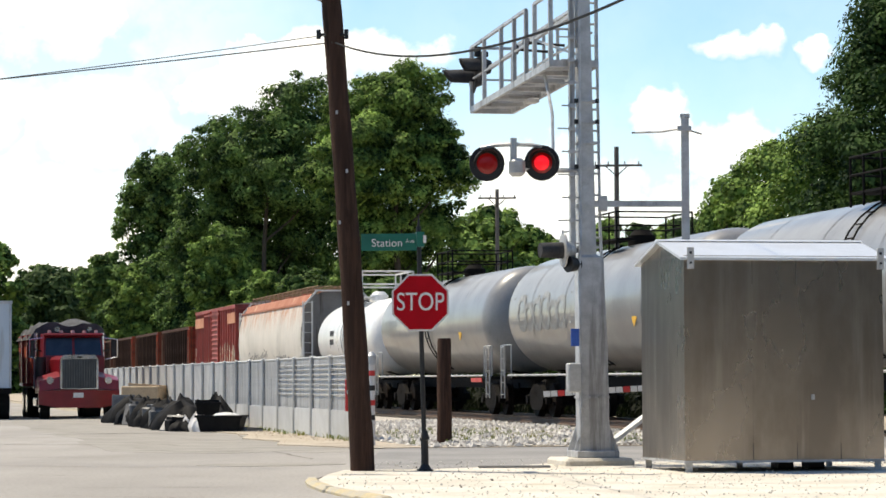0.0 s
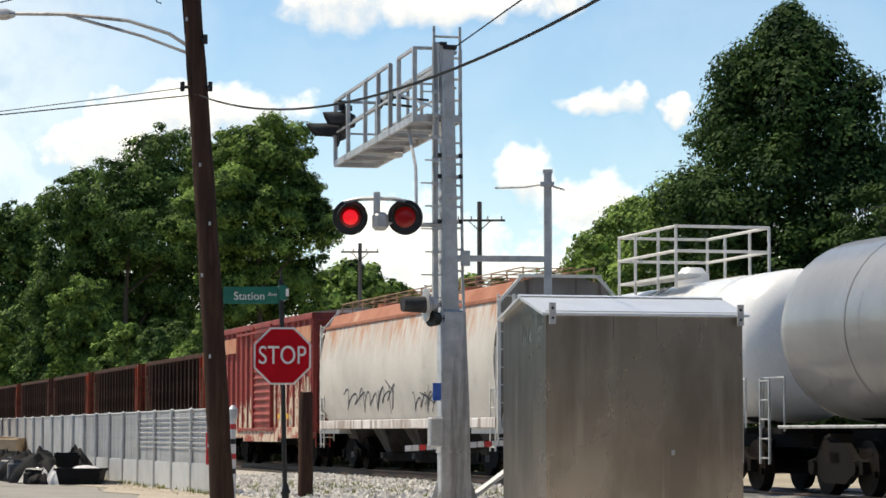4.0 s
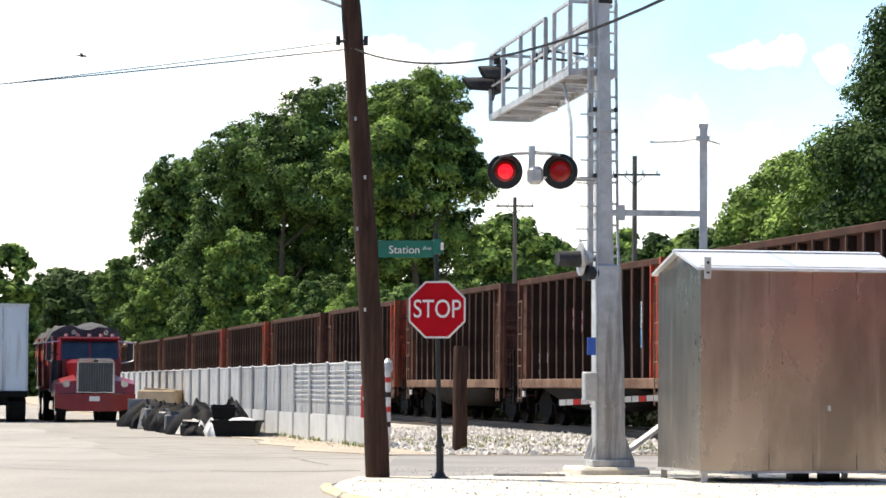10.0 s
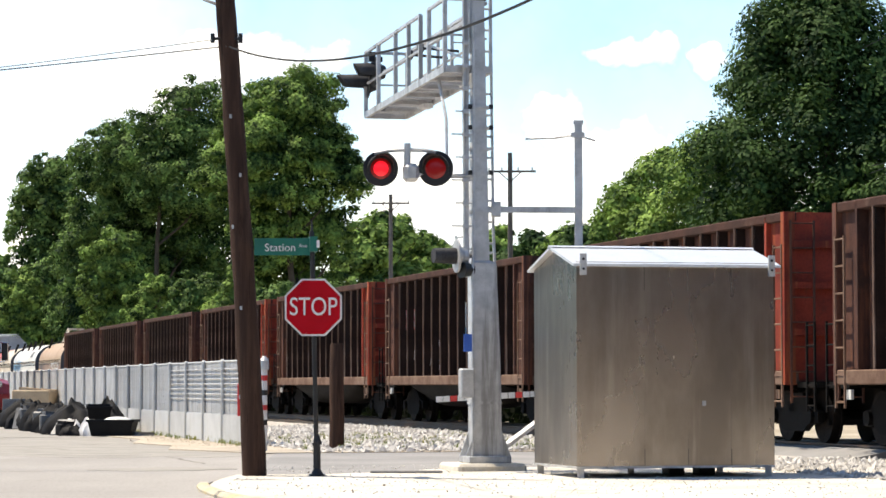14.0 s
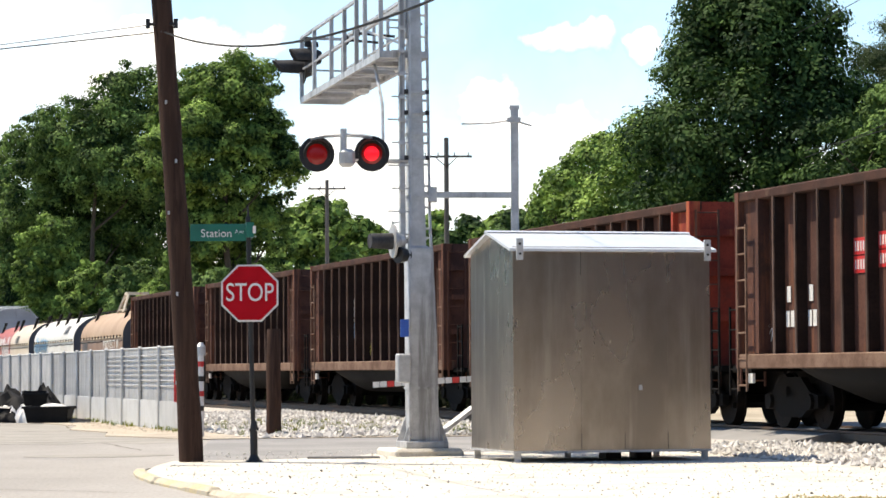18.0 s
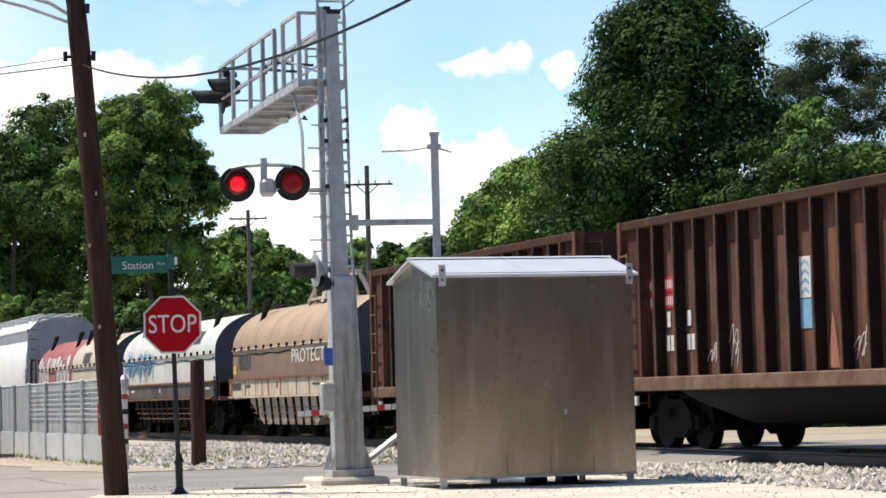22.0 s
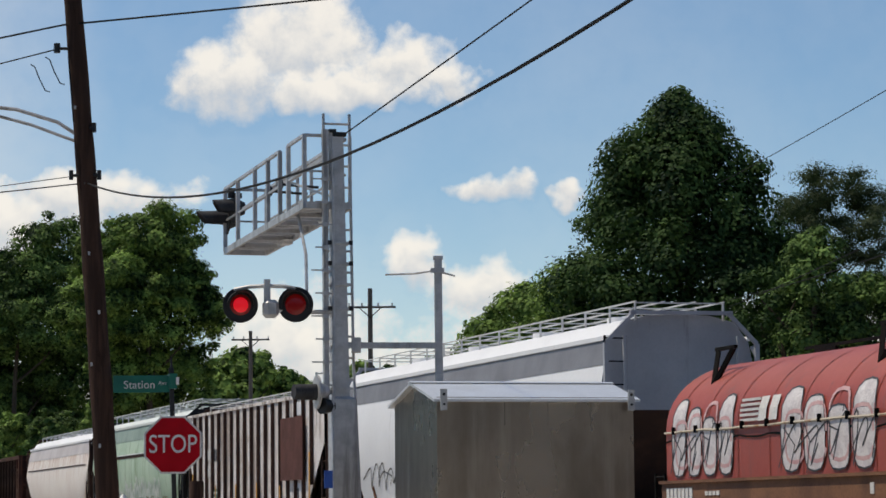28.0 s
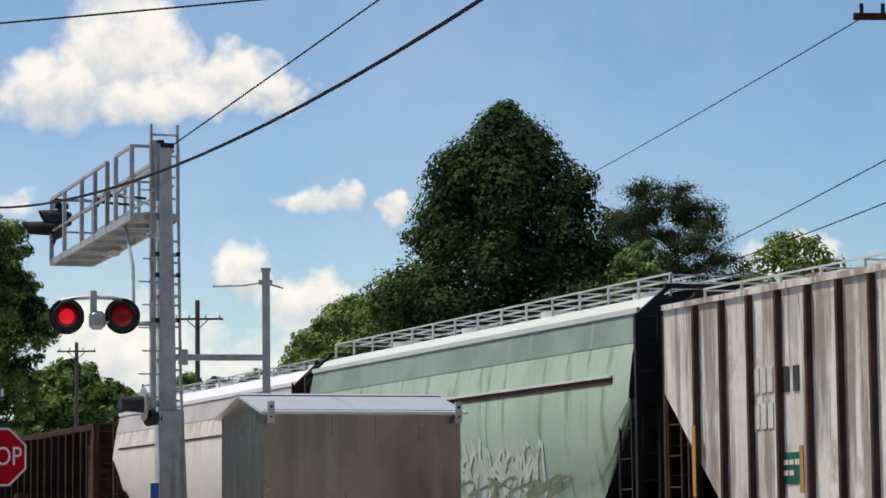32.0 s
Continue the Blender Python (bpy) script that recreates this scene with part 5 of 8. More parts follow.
for i in range(10):
    z = 3.2 + i * 0.33
    part("step_bracket", Mesh().bar((-0.42 if i % 2 else -0.36, -0.12, z), (-0.1, -0.12, z), 0.02).box(-0.22, -0.12, z, 0.07, 0.06, 0.06), M["galv"], sig)
for z in (1.0, 3.15, 3.75, 4.3, 4.65, 4.95, 5.25):
    part("band", Mesh().box(0.03 if z > 3 else 0.09, 0, z, 0.3 if z > 3 else 0.42, 0.27 if z > 3 else 0.38, 0.035), M["galv"], sig)
for dx in (-0.15, 0.16):
    part("band_bolt", Mesh().box(dx, -0.14, 4.3, 0.05, 0.05, 0.06).box(dx, -0.14, 4.95, 0.05, 0.05, 0.06).box(dx, -0.14, 5.25, 0.05, 0.05, 0.06), M["black"], sig, kind="stuff")
part("blue_plate", Mesh().box(-0.2, -0.2, 1.855, 0.13, 0.02, 0.25), M["blue"], sig, "small blue emergency notice plate")
part("junction_box", Mesh().box(-0.22, -0.18, 1.28, 0.2, 0.18, 0.42, bev=0.02), M["galv"], sig, "grey junction box")
part("cable_conduit", Mesh().tube([(-0.13, -0.2, 0.3), (-0.13, -0.2, 3.0), (-0.1, -0.15, 3.3), (-0.1, -0.14, 6.6)], 0.02), M["galv"], sig)
part("brace_leg", Mesh().bar((0.3, 0.1, 0.28), (1.0, 0.4, 0.72), 0.13, 0.05), M["galv"], sig)

# flashers; each lamp in world axes, faces the road


def flasher(parent, x, y, z, turn, lit=None):
    """A round black backed lamp with hood and red lens, looking down -y, turned about z."""
    b = part("lamp", Mesh().rod((0, 0.0, 0), (0, 0.02, 0), 0.255, n=32).rod((0, 0.02, 0), (0, 0.2, 0), 0.17, 0.13, n=24), M["black"], parent, "black lamp with round backing", m=pose(x, y, z) @ pose(0, 0, 0, 0, 0, turn))
    n, hood = 18, Mesh()
    ring = [math.pi * (-0.12 + 1.24 * i / n) for i in range(n + 1)]
    hood.loft([[(0.2 * math.cos(a), -0.005, 0.2 * math.sin(a)) for a in ring] + [(0.188 * math.cos(a), -0.005, 0.188 * math.sin(a)) for a in ring[::-1]],
               [(0.195 * math.cos(a), -0.02 - 0.24 * max(0, math.sin(a)), 0.195 * math.sin(a)) for a in ring] + [(0.183 * math.cos(a), -0.02 - 0.24 * max(0, math.sin(a)), 0.183 * math.sin(a)) for a in ring[::-1]]])
    part("hood", hood, M["black"], b)
    part("lens", Mesh().loft([[(r * math.cos(2 * math.pi * k / 24), yy, r * math.sin(2 * math.pi * k / 24)) for k in range(24)] for r, yy in ((0.15, -0.004), (0.13, -0.016), (0.08, -0.024), (0.01, -0.027))]), M["lens"], b, "round red lens")
    return b


LZ = 4.35
part("flasher_arm", Mesh().rod((-1.05, -0.03, LZ + 0.36), (-1.05, -0.03, LZ + 0.0), 0.05, n=10).tube([(-1.5, 0.12, LZ + 0.22), (-1.3, 0.05, LZ + 0.26), (-1.05, -0.02, LZ + 0.27), (-0.8, -0.08, LZ + 0.26), (-0.6, -0.1, LZ + 0.22)], 0.03).box(-1.0, -0.03, LZ - 0.06, 0.22, 0.2, 0.26, bev=0.05), M["galv"], sig, "grey lamp cross-arm")
part("arm_stay", Mesh().tube([(-0.12, -0.08, LZ - 0.1), (-0.5, -0.06, LZ - 0.1), (-1.0, 0.0, LZ - 0.08)], 0.035).tube([(-0.36, 0.9, FL - 0.05), (-0.38, 0.6, FL - 0.35), (-0.42, 0.2, LZ + 0.75), (-0.46, 0.0, LZ + 0.2)], 0.024), M["galv"], sig)
LAMPS = []
lamp_l = flasher(sig, -1.41, 0.1, LZ, -THETA + 10)
lamp_r = flasher(sig, -0.655, -0.12, LZ, -THETA - 6)
for lamp_ in (lamp_l, lamp_r):
    LAMPS.append(part("lit_bulb", Mesh().loft([[(r * math.cos(2 * math.pi * k / 20), yy, r * math.sin(2 * math.pi * k / 20)) for k in range(20)] for r, yy in ((0.11, 0.012), (0.1, 0.0), (0.06, -0.012), (0.01, -0.015))]), M["lit"], lamp_, "glowing red bulb", m=pose(0, 0.03, 0)))
# lamps that look up the road, seen from the side
for y, z, x0, ln in ((ARM, 6.16, -0.44, 0.5), (ARM - 0.45, 6.3, -0.42, 0.34)):
    sl = part("road_lamp", Mesh().rod((x0, y, z), (x0 - 0.025, y, z), 0.25, n=24).rod((x0, y, z), (x0 + 0.16, y, z), 0.17, 0.1, n=16), M["black"], sig, "black backed lamp facing up the road")
    n = 14
    ring = [math.pi * (-0.15 + 1.3 * i / n) for i in range(n + 1)]
    part("visor", Mesh().loft([[(x0 - 0.02 - d * (0.78 + 0.22 * math.sin(q)), y + r_ * math.cos(q), z + r_ * math.sin(q)) for q in ring] + [(x0 - 0.02 - d * (0.78 + 0.22 * math.sin(q)), y + (r_ - 0.012) * math.cos(q), z + (r_ - 0.012) * math.sin(q)) for q in ring[::-1]] for d, r_ in ((0.0, 0.15), (ln, 0.13))]), M["visor"], sl, "grey tubular visor")
    part("lamp_bracket", Mesh().bar((x0 + 0.1, y, z), (XN + 0.02, y - 0.05, z), 0.07).box(XN, y - 0.02, z + 0.24, 0.1, 0.08, 0.16).box(XN + 0.12, y - 0.02, z + 0.2, 0.1, 0.08, 0.08), M["black"], sl)
part("lamp_visor", Mesh().rod((-0.7, -0.16, 3.1), (-0.36, -0.12, 3.1), 0.105, 0.12, n=16), M["visor"], sig, "dark tubular lamp visor")
part("lamp_backing", Mesh().rod((-0.36, -0.12, 3.1), (-0.33, -0.12, 3.1), 0.24, n=24).rod((-0.33, -0.12, 3.1), (-0.2, -0.1, 3.1), 0.15, 0.1, n=16), M["galv"], sig, "grey round lamp backing")
part("lamp_stem", Mesh().bar((-0.25, -0.1, 3.1), (0.0, 0.0, 3.1), 0.06), M["galv"], sig)
part("side_lamp", Mesh().rod((-0.3, -0.2, 2.9), (-0.12, -0.12, 2.9), 0.12, 0.08, n=14), M["black"], sig, "small black side lamp")
part("side_lamp", Mesh().rod((-0.02, 0.4, 2.92), (0.16, 0.44, 2.92), 0.12, 0.08, n=14), M["black"], sig, "small black side lamp")

# second post with a cross tube to the mast
gp = thing("steel_post", "grey galvanised steel post with a cross tube and small bracket", "post", pose(1.2, 40.6, 0))
part("shaft", Mesh().box(0, 0, 2.52, 0.115, 0.115, 5.06, bev=0.008), M["galv"], gp)
part("post_cap", Mesh().box(0, 0, 5.07, 0.14, 0.14, 0.05), M["galv"], gp)
part("bracket_clamp", Mesh().box(-0.01, -0.07, 4.88, 0.2, 0.06, 0.07), M["galv"], gp)
part("top_bracket", Mesh().tube([(-0.77, 0, 4.83), (-0.35, 0, 4.84), (0.0, -0.03, 4.89)], 0.014).tube([(0.0, -0.03, 4.87), (0.25, 0, 4.8)], 0.014), M["galv"], gp)
part("cross_tube", Mesh().bar((-1.35, -0.2, 3.79), (0, 0, 3.79), 0.1, 0.085), M["galv"], gp)
part("tube_clamp", Mesh().box(-1.2, -0.2, 3.79, 0.14, 0.16, 0.22, bev=0.01), M["galv"], gp)

# lowered gate arm that shows between the mast and the case
gate = thing("crossing_gate", "lowered crossing gate arm with red and white bands", "gate arm", pose(1.45, 41.4, 0))
part("gate_stand", Mesh().box(0, 0, 0.45, 0.3, 0.3, 0.9, bev=0.03), M["galv"], gate)
part("gate_hub", Mesh().rod((-0.1, -0.2, 1.15), (-0.1, 0.2, 1.15), 0.22, n=16), M["galv"], gate)
G_A, G_B, NB = Vector((0.0, -0.18, 1.17)), Vector((-2.35, -0.1, 1.04)), 22
for i in range(NB):
    a_, b_ = G_A.lerp(G_B, i / NB), G_A.lerp(G_B, (i + 1) / NB - 0.004)
    part("gate_band", Mesh().bar(a_, b_, 0.03, 0.085), M["reflect_red"] if i % 3 == 1 else M["sign_white"], gate)

# signal equipment case
CW, CD, CZ0, CZ1, CR = 2.74, 2.05, 0.15, 2.84, 3.08
case = thing("equipment_case", "bare aluminium railroad equipment case with a shallow gable roof", "signal case", pose(1.05, 36.65, 0.03, 0, 0, THETA))
# body as folded panels
for i in range(4):
    x0 = CW * (0.12 + 0.22 * i) if i else 0
    x1 = CW * (0.12 + 0.22 * (i + 1)) if i < 3 else CW
    part("front_panel", Mesh().box((x0 + x1) / 2, 0.01, (CZ0 + CZ1) / 2, x1 - x0 - 0.0012, 0.02, CZ1 - CZ0, bev=0.0006), M["alu"], case)
for i in range(3):
    part("side_panel", Mesh().box(0.01, CD * (i + 0.5) / 3, (CZ0 + CZ1) / 2, 0.02, CD / 3 - 0.004, CZ1 - CZ0, bev=0.002), M["alu"], case)
part("case_body", Mesh().box(CW / 2, CD / 2 + 0.01, (CZ0 + CZ1) / 2, CW - 0.05, CD - 0.05, CZ1 - CZ0 - 0.02).plate([(0.02, CZ1 - 0.01), (CW - 0.02, CZ1 - 0.01), (CW - 0.02, CZ1), (0.02, CZ1)], 0.05, CD), M["alu"], case)
gable = Mesh().loft([[(x, 0.02, CZ1 - 0.005), (x, CD - 0.02, CZ1 - 0.005), (x, CD / 2, CR - 0.03)] for x in (0.02, CW - 0.02)])
part("gable", gable, M["alu"], case)
e, tk = 0.09, 0.035
roof_p = Mesh().loft([[(x, -e, CZ1 - 0.03), (x, CD / 2, CR), (x, CD + e, CZ1 - 0.03), (x, CD + e, CZ1 - 0.03 - tk), (x, CD / 2, CR - tk), (x, -e, CZ1 - 0.03 - tk)] for x in (-0.07, CW + 0.07)])
part("roof", roof_p, M["roof_alu"], case, "bright sheet metal gable roof", smooth=10)
part("ridge_cap", Mesh().loft([[(x, CD / 2 - 0.08, CR - 0.005), (x, CD / 2, CR + 0.02), (x, CD / 2 + 0.08, CR - 0.005), (x, CD / 2, CR - 0.012)] for x in (-0.08, CW + 0.08)]), M["roof_alu"], case, smooth=10)
for x in (0.06, CW - 0.07):
    lug = part("lifting_lug", Mesh().plate([(x - 0.045, CZ1 - 0.18), (x + 0.045, CZ1 - 0.18), (x + 0.045, CZ1 + 0.1), (x - 0.045, CZ1 + 0.1)], -0.13, -0.105), M["galv"], case)
    part("lug_hole", Mesh().rod((x, -0.134, CZ1 + 0.03), (x, -0.128, CZ1 + 0.03), 0.02, n=10), M["black"], lug)
    part("lug_bolt", Mesh().rod((x, -0.145, CZ1 - 0.1), (x, -0.128, CZ1 - 0.1), 0.016, n=8), M["black"], lug)
for x, y in ((0.07, 0.06), (CW - 0.07, 0.06), (0.07, CD - 0.06), (CW - 0.07, CD - 0.06), (CW * 0.5, CD - 0.06)):
    part("leg", Mesh().bar((x, y, -0.06), (x, y, CZ0), 0.09, 0.02).bar((x + 0.035, y + 0.04, -0.06), (x + 0.035, y + 0.04, CZ0), 0.02, 0.09), M["galv"], case)
for x in (CW * 0.62, CW * 0.78):
    part("cable_duct", Mesh().box(x, CD * 0.55, 0.05, 0.22, 0.3, 0.22), M["black"], case)
for x in (CW * 0.12 + CW * 0.22 * i for i in range(1, 4)):
    part("seam", Mesh().box(x, -0.003, CZ0 + 0.12, 0.007, 0.006, 0.22), M["seam"], case)
    part("seam", Mesh().box(x, -0.003, CZ1 - 0.2, 0.007, 0.006, 0.34), M["seam"], case)
part("latch", Mesh().box(CW * 0.64, -0.008, 0.98, 0.05, 0.016, 0.07, bev=0.006), M["galv"], case)
part("base_skirt", Mesh().box(CW / 2, CD / 2, CZ0 - 0.008, CW + 0.015, CD + 0.015, 0.03), M["galv"], case)

# chain-link fence with privacy slats beside the line; track space
fence = thing("fence", "galvanised chain-link fence with pale slats along the line", "fence", TR)
FY, FH, F0, F1 = 9.75, 1.78, 56.6, 170.0
post_me = Mesh().rod((0, -0.05, -0.1), (0, -0.05, FH), 0.048, n=8).rod((0, -0.05, FH), (0, -0.05, FH + 0.03), 0.055, 0.02, n=8).data("fence_post", M["fence_pale"])
slat_me = Mesh().box(0, 0, FH / 2 + 0.02, 0.062, 0.008, FH - 0.08).data("slat", M["fence"], 0)
bay = 2.6
nb = int((F1 - F0) / bay)
for i in range(nb + 1):
    part("fence_post", post_me, None, fence, m=pose(-(F0 + i * bay), FY, 0))
for i in range(nb):
    x0 = -(F0 + i * bay)
    top = 0.004 * math.sin(i * 1.7)
    part("top_rail", Mesh().rod((x0, FY, FH - 0.02 + top), (x0 - bay, FY, FH - 0.02 - top), 0.026, n=6), M["fence_pale"], fence)
    part("skirt_panel", Mesh().box(x0 - bay / 2, FY - 0.045, 0.33, bay - 0.06, 0.012, 0.6 + 0.02 * math.sin(i * 2.3)), M["fence_pale"], fence, "pale lower fence panel")
    mid = Mesh()
    for z in ((0.62, 0.95, 1.06, 1.17, 1.28, 1.39, 1.5, 1.6) if i < 4 else (0.62,)):
        mid.rod((x0, FY - 0.03, z), (x0 - bay, FY - 0.03, z), 0.012, n=5)
    part("mesh_wire", mid, M["galv"], fence)
slats = Mesh()
for i in range(int((F1 - F0) / 0.075)):
    x = -(F0 + 0.04 + i * 0.075)
    if i < 280:
        part("slat", slat_me, None, fence, m=pose(x, FY + random.uniform(-0.004, 0.004), 0, 0, 0, random.uniform(-4, 4)))
    else:
        slats.box(x, FY, FH / 2 + 0.02, 0.066, 0.008, FH - 0.08)
part("far_slats", slats, M["fence"], fence, kind="stuff", smooth=0)

# banded post at the fence's end
bp = thing("marker_post", "white banded crossing post with a silver cap", "post", pose(-4.4, 53.0, 0))
part("shaft", Mesh().rod((0, 0, 0), (0, 0, 1.6), 0.06, n=12), M["sign_white"], bp)
for i in range(4):
    part("band", Mesh().rod((0, 0, 0.5 + i * 0.28), (0, 0, 0.6 + i * 0.28), 0.063, n=12), M["reflect_red"] if i % 2 else M["black"], bp)
part("cap", Mesh().rod((0, 0, 1.55), (0, 0, 1.72), 0.09, n=14).rod((0, 0, 1.72), (0, 0, 1.8), 0.09, 0.03, n=14), M["galv"], bp)
part("sign_edge", Mesh().box(-0.46, 0.0, 0.98, 0.1, 0.03, 0.62, bev=0.02), M["reflect_red"], bp, "red sign with white marks")

# far utility poles
for xx, zt, yy, drop in ((-5.66, 11.47, 150.0, 0.48), (0.61, 11.22, 120.0, 0.82)):
    fp = thing("utility_pole", "distant wooden utility pole with a crossarm", "utility pole", pose(xx, yy, 0), group="distant poles")
    part("shaft", Mesh().rod((0, 0, 0), (0, 0, zt), 0.13, 0.1, n=10), M["pole_grey"], fp)
    zc = zt - drop
    part("crossarm", Mesh().box(0.0 if yy > 130 else 0.08, -0.15, zc, 2.04, 0.08, 0.09), M["pole_grey"], fp)
    part("brace", Mesh().bar((-0.5, -0.16, zc), (0, -0.14, zc - 0.45), 0.04).bar((0.5, -0.16, zc), (0, -0.14, zc - 0.45), 0.04), M["pole"], fp)
    for dx in (-0.9, -0.35, 0.35, 0.95):
        part("insulator", Mesh().rod((dx, -0.15, zc + 0.04), (dx, -0.15, zc + 0.18), 0.035, n=7), M["galv"], fp)
gl = thing("signal_bracket", "slim grey post with a short bracket far off", "post", pose(-2.0, 140, 0))
part("shaft", Mesh().rod((0, 0, 0), (0, 0, 8.7), 0.06, n=8), M["galv"], gl)
part("bracket", Mesh().bar((0, 0, 8.6), (0.6, 0, 8.7), 0.07), M["galv"], gl)

# two dark birds over the trees
BIRDS = []
for span in (1.0, 0.7):
    bird = thing("bird", "small dark bird gliding over the trees", "bird", pose(-40, 200, 25), group="birds")
    part("body", Mesh().loft([[(x * span / 0.6, w_ * span / 0.6 * math.cos(q), w_ * span / 0.7 * math.sin(q)) for q in (2 * math.pi * k / 8 for k in range(8))] for x, w_ in ((-0.3, 0.01), (-0.16, 0.03), (0.0, 0.055), (0.1, 0.045), (0.15, 0.03), (0.2, 0.006))]), M["black"], bird)
    for sg in (-1, 1):
        part("wing", Mesh().loft([[(0.1 + dx * c * span / 0.6, sg * y, z + dz) for dx, dz in ((0, 0), (-0.07, 0.012), (-0.16, 0), (-0.07, -0.004))] for y, z, c in ((0.03, 0.02, 1.0), (span * 0.5, 0.14, 0.8), (span, 0.1, 0.25))]), M["black"], bird)
    BIRDS.append(bird)

# ---------------------------------------------------------------- the train; car space: x with the train, y away from the eye, z from the rail
WIDE = 3.2
NEAR = -WIDE / 2
CARS, AXLES = [], []
wheel_me = None


def wheelset_mesh():
    me = Mesh()
    for s in (-1, 1):
        me.rod((0, s * 0.7, 0), (0, s * 0.835, 0), 0.457, 0.45, n=28)
        me.rod((0, s * 0.66, 0), (0, s * 0.7, 0), 0.485, n=28)
        me.rod((0, s * 0.835, 0), (0, s * 0.85, 0), 0.17, 0.14, n=12)
        for k in range(6):
            a = k * math.pi / 3
            me.rod((0.3 * math.cos(a), s * 0.832, 0.3 * math.sin(a)), (0.3 * math.cos(a), s * 0.84, 0.3 * math.sin(a)), 0.05, n=8)
    me.rod((0, -0.98, 0), (0, 0.98, 0), 0.085, n=10)
    return me.data("wheelset", M["wheel"])


def bogie(car, x):
    """A two-axle truck at x."""
    global wheel_me
    wheel_me = wheel_me or wheelset_mesh()
    fr = Mesh()
    out = [(-1.15, 0.36), (-1.15, 0.56), (-0.8, 0.62), (-0.42, 0.86), (0.42, 0.86), (0.8, 0.62), (1.15, 0.56), (1.15, 0.36), (0.72, 0.34), (0.45, 0.2), (-0.45, 0.2), (-0.72, 0.34)]
    for s in (-1, 1):
        y = s * 0.99
        fr.plate([(x + a, b) for a, b in out], y - 0.06, y + 0.06)
        for dx in (-0.87, 0.87):
            fr.rod((x + dx, y - 0.12, 0.457), (x + dx, y + 0.12, 0.457), 0.13, n=12)
        for dx in (-0.2, 0, 0.2):
            fr.rod((x + dx, y - 0.02 * s, 0.28), (x + dx, y - 0.02 * s, 0.62), 0.075, n=8)
    fr.box(x, 0, 0.62, 0.5, 2.1, 0.26, bev=0.04)
    fr.box(x, 0, 0.83, 0.6, 0.6, 0.16)
    for dx in (-1.42, 1.42):
        fr.bar((x + dx * 0.86, -0.9, 0.36), (x + dx * 0.86, 0.9, 0.36), 0.1)
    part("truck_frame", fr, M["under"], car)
    for dx in (-0.87, 0.87):
        w = part("wheelset", wheel_me, None, car, m=pose(x + dx, 0, 0.457))
        AXLES.append((w, CARS[-1][1]))


def coupler(car, half):
    for s in (-1, 1):
        part("coupler", Mesh().box(s * (half + 0.12), 0, 0.87, 0.62, 0.2, 0.22, bev=0.04).box(s * (half + 0.4), 0.06 * s, 0.87, 0.24, 0.3, 0.28, bev=0.06), M["under"], car)


def rungs(car, x, y, z0, z1, w, along="x", step=0.38, mat_="under", r=0.014, name="ladder"):
    """A grab-iron ladder; along x on a side, along y on an end."""
    me = Mesh()
    d = (w / 2, 0) if along == "x" else (0, w / 2)
    for s in (-1, 1):
        me.bar((x + s * d[0], y + s * d[1], z0), (x + s * d[0], y + s * d[1], z1), 0.035)
    n = int((z1 - z0) / step)
    for i in range(n + 1):
        z = z0 + 0.1 + i * (z1 - z0 - 0.15) / max(1, n)
        me.rod((x - d[0], y - d[1], z), (x + d[0], y + d[1], z), r, n=5)
    part(name, me, M[mat_], car)


def car_at(name, label, rear, front, category="freight car"):
    """An Empty under the middle of a car whose body spans rear to front, metres up the line at the start."""
    ob = thing(name, label, category, group="train")
    CARS.append((ob, (rear + front) / 2))
    return ob, (rear - front) / 2


def place(ob, centre, t=0.0):
    return TR @ pose(-(centre - gone(t)), TRACK_Y, RAIL)


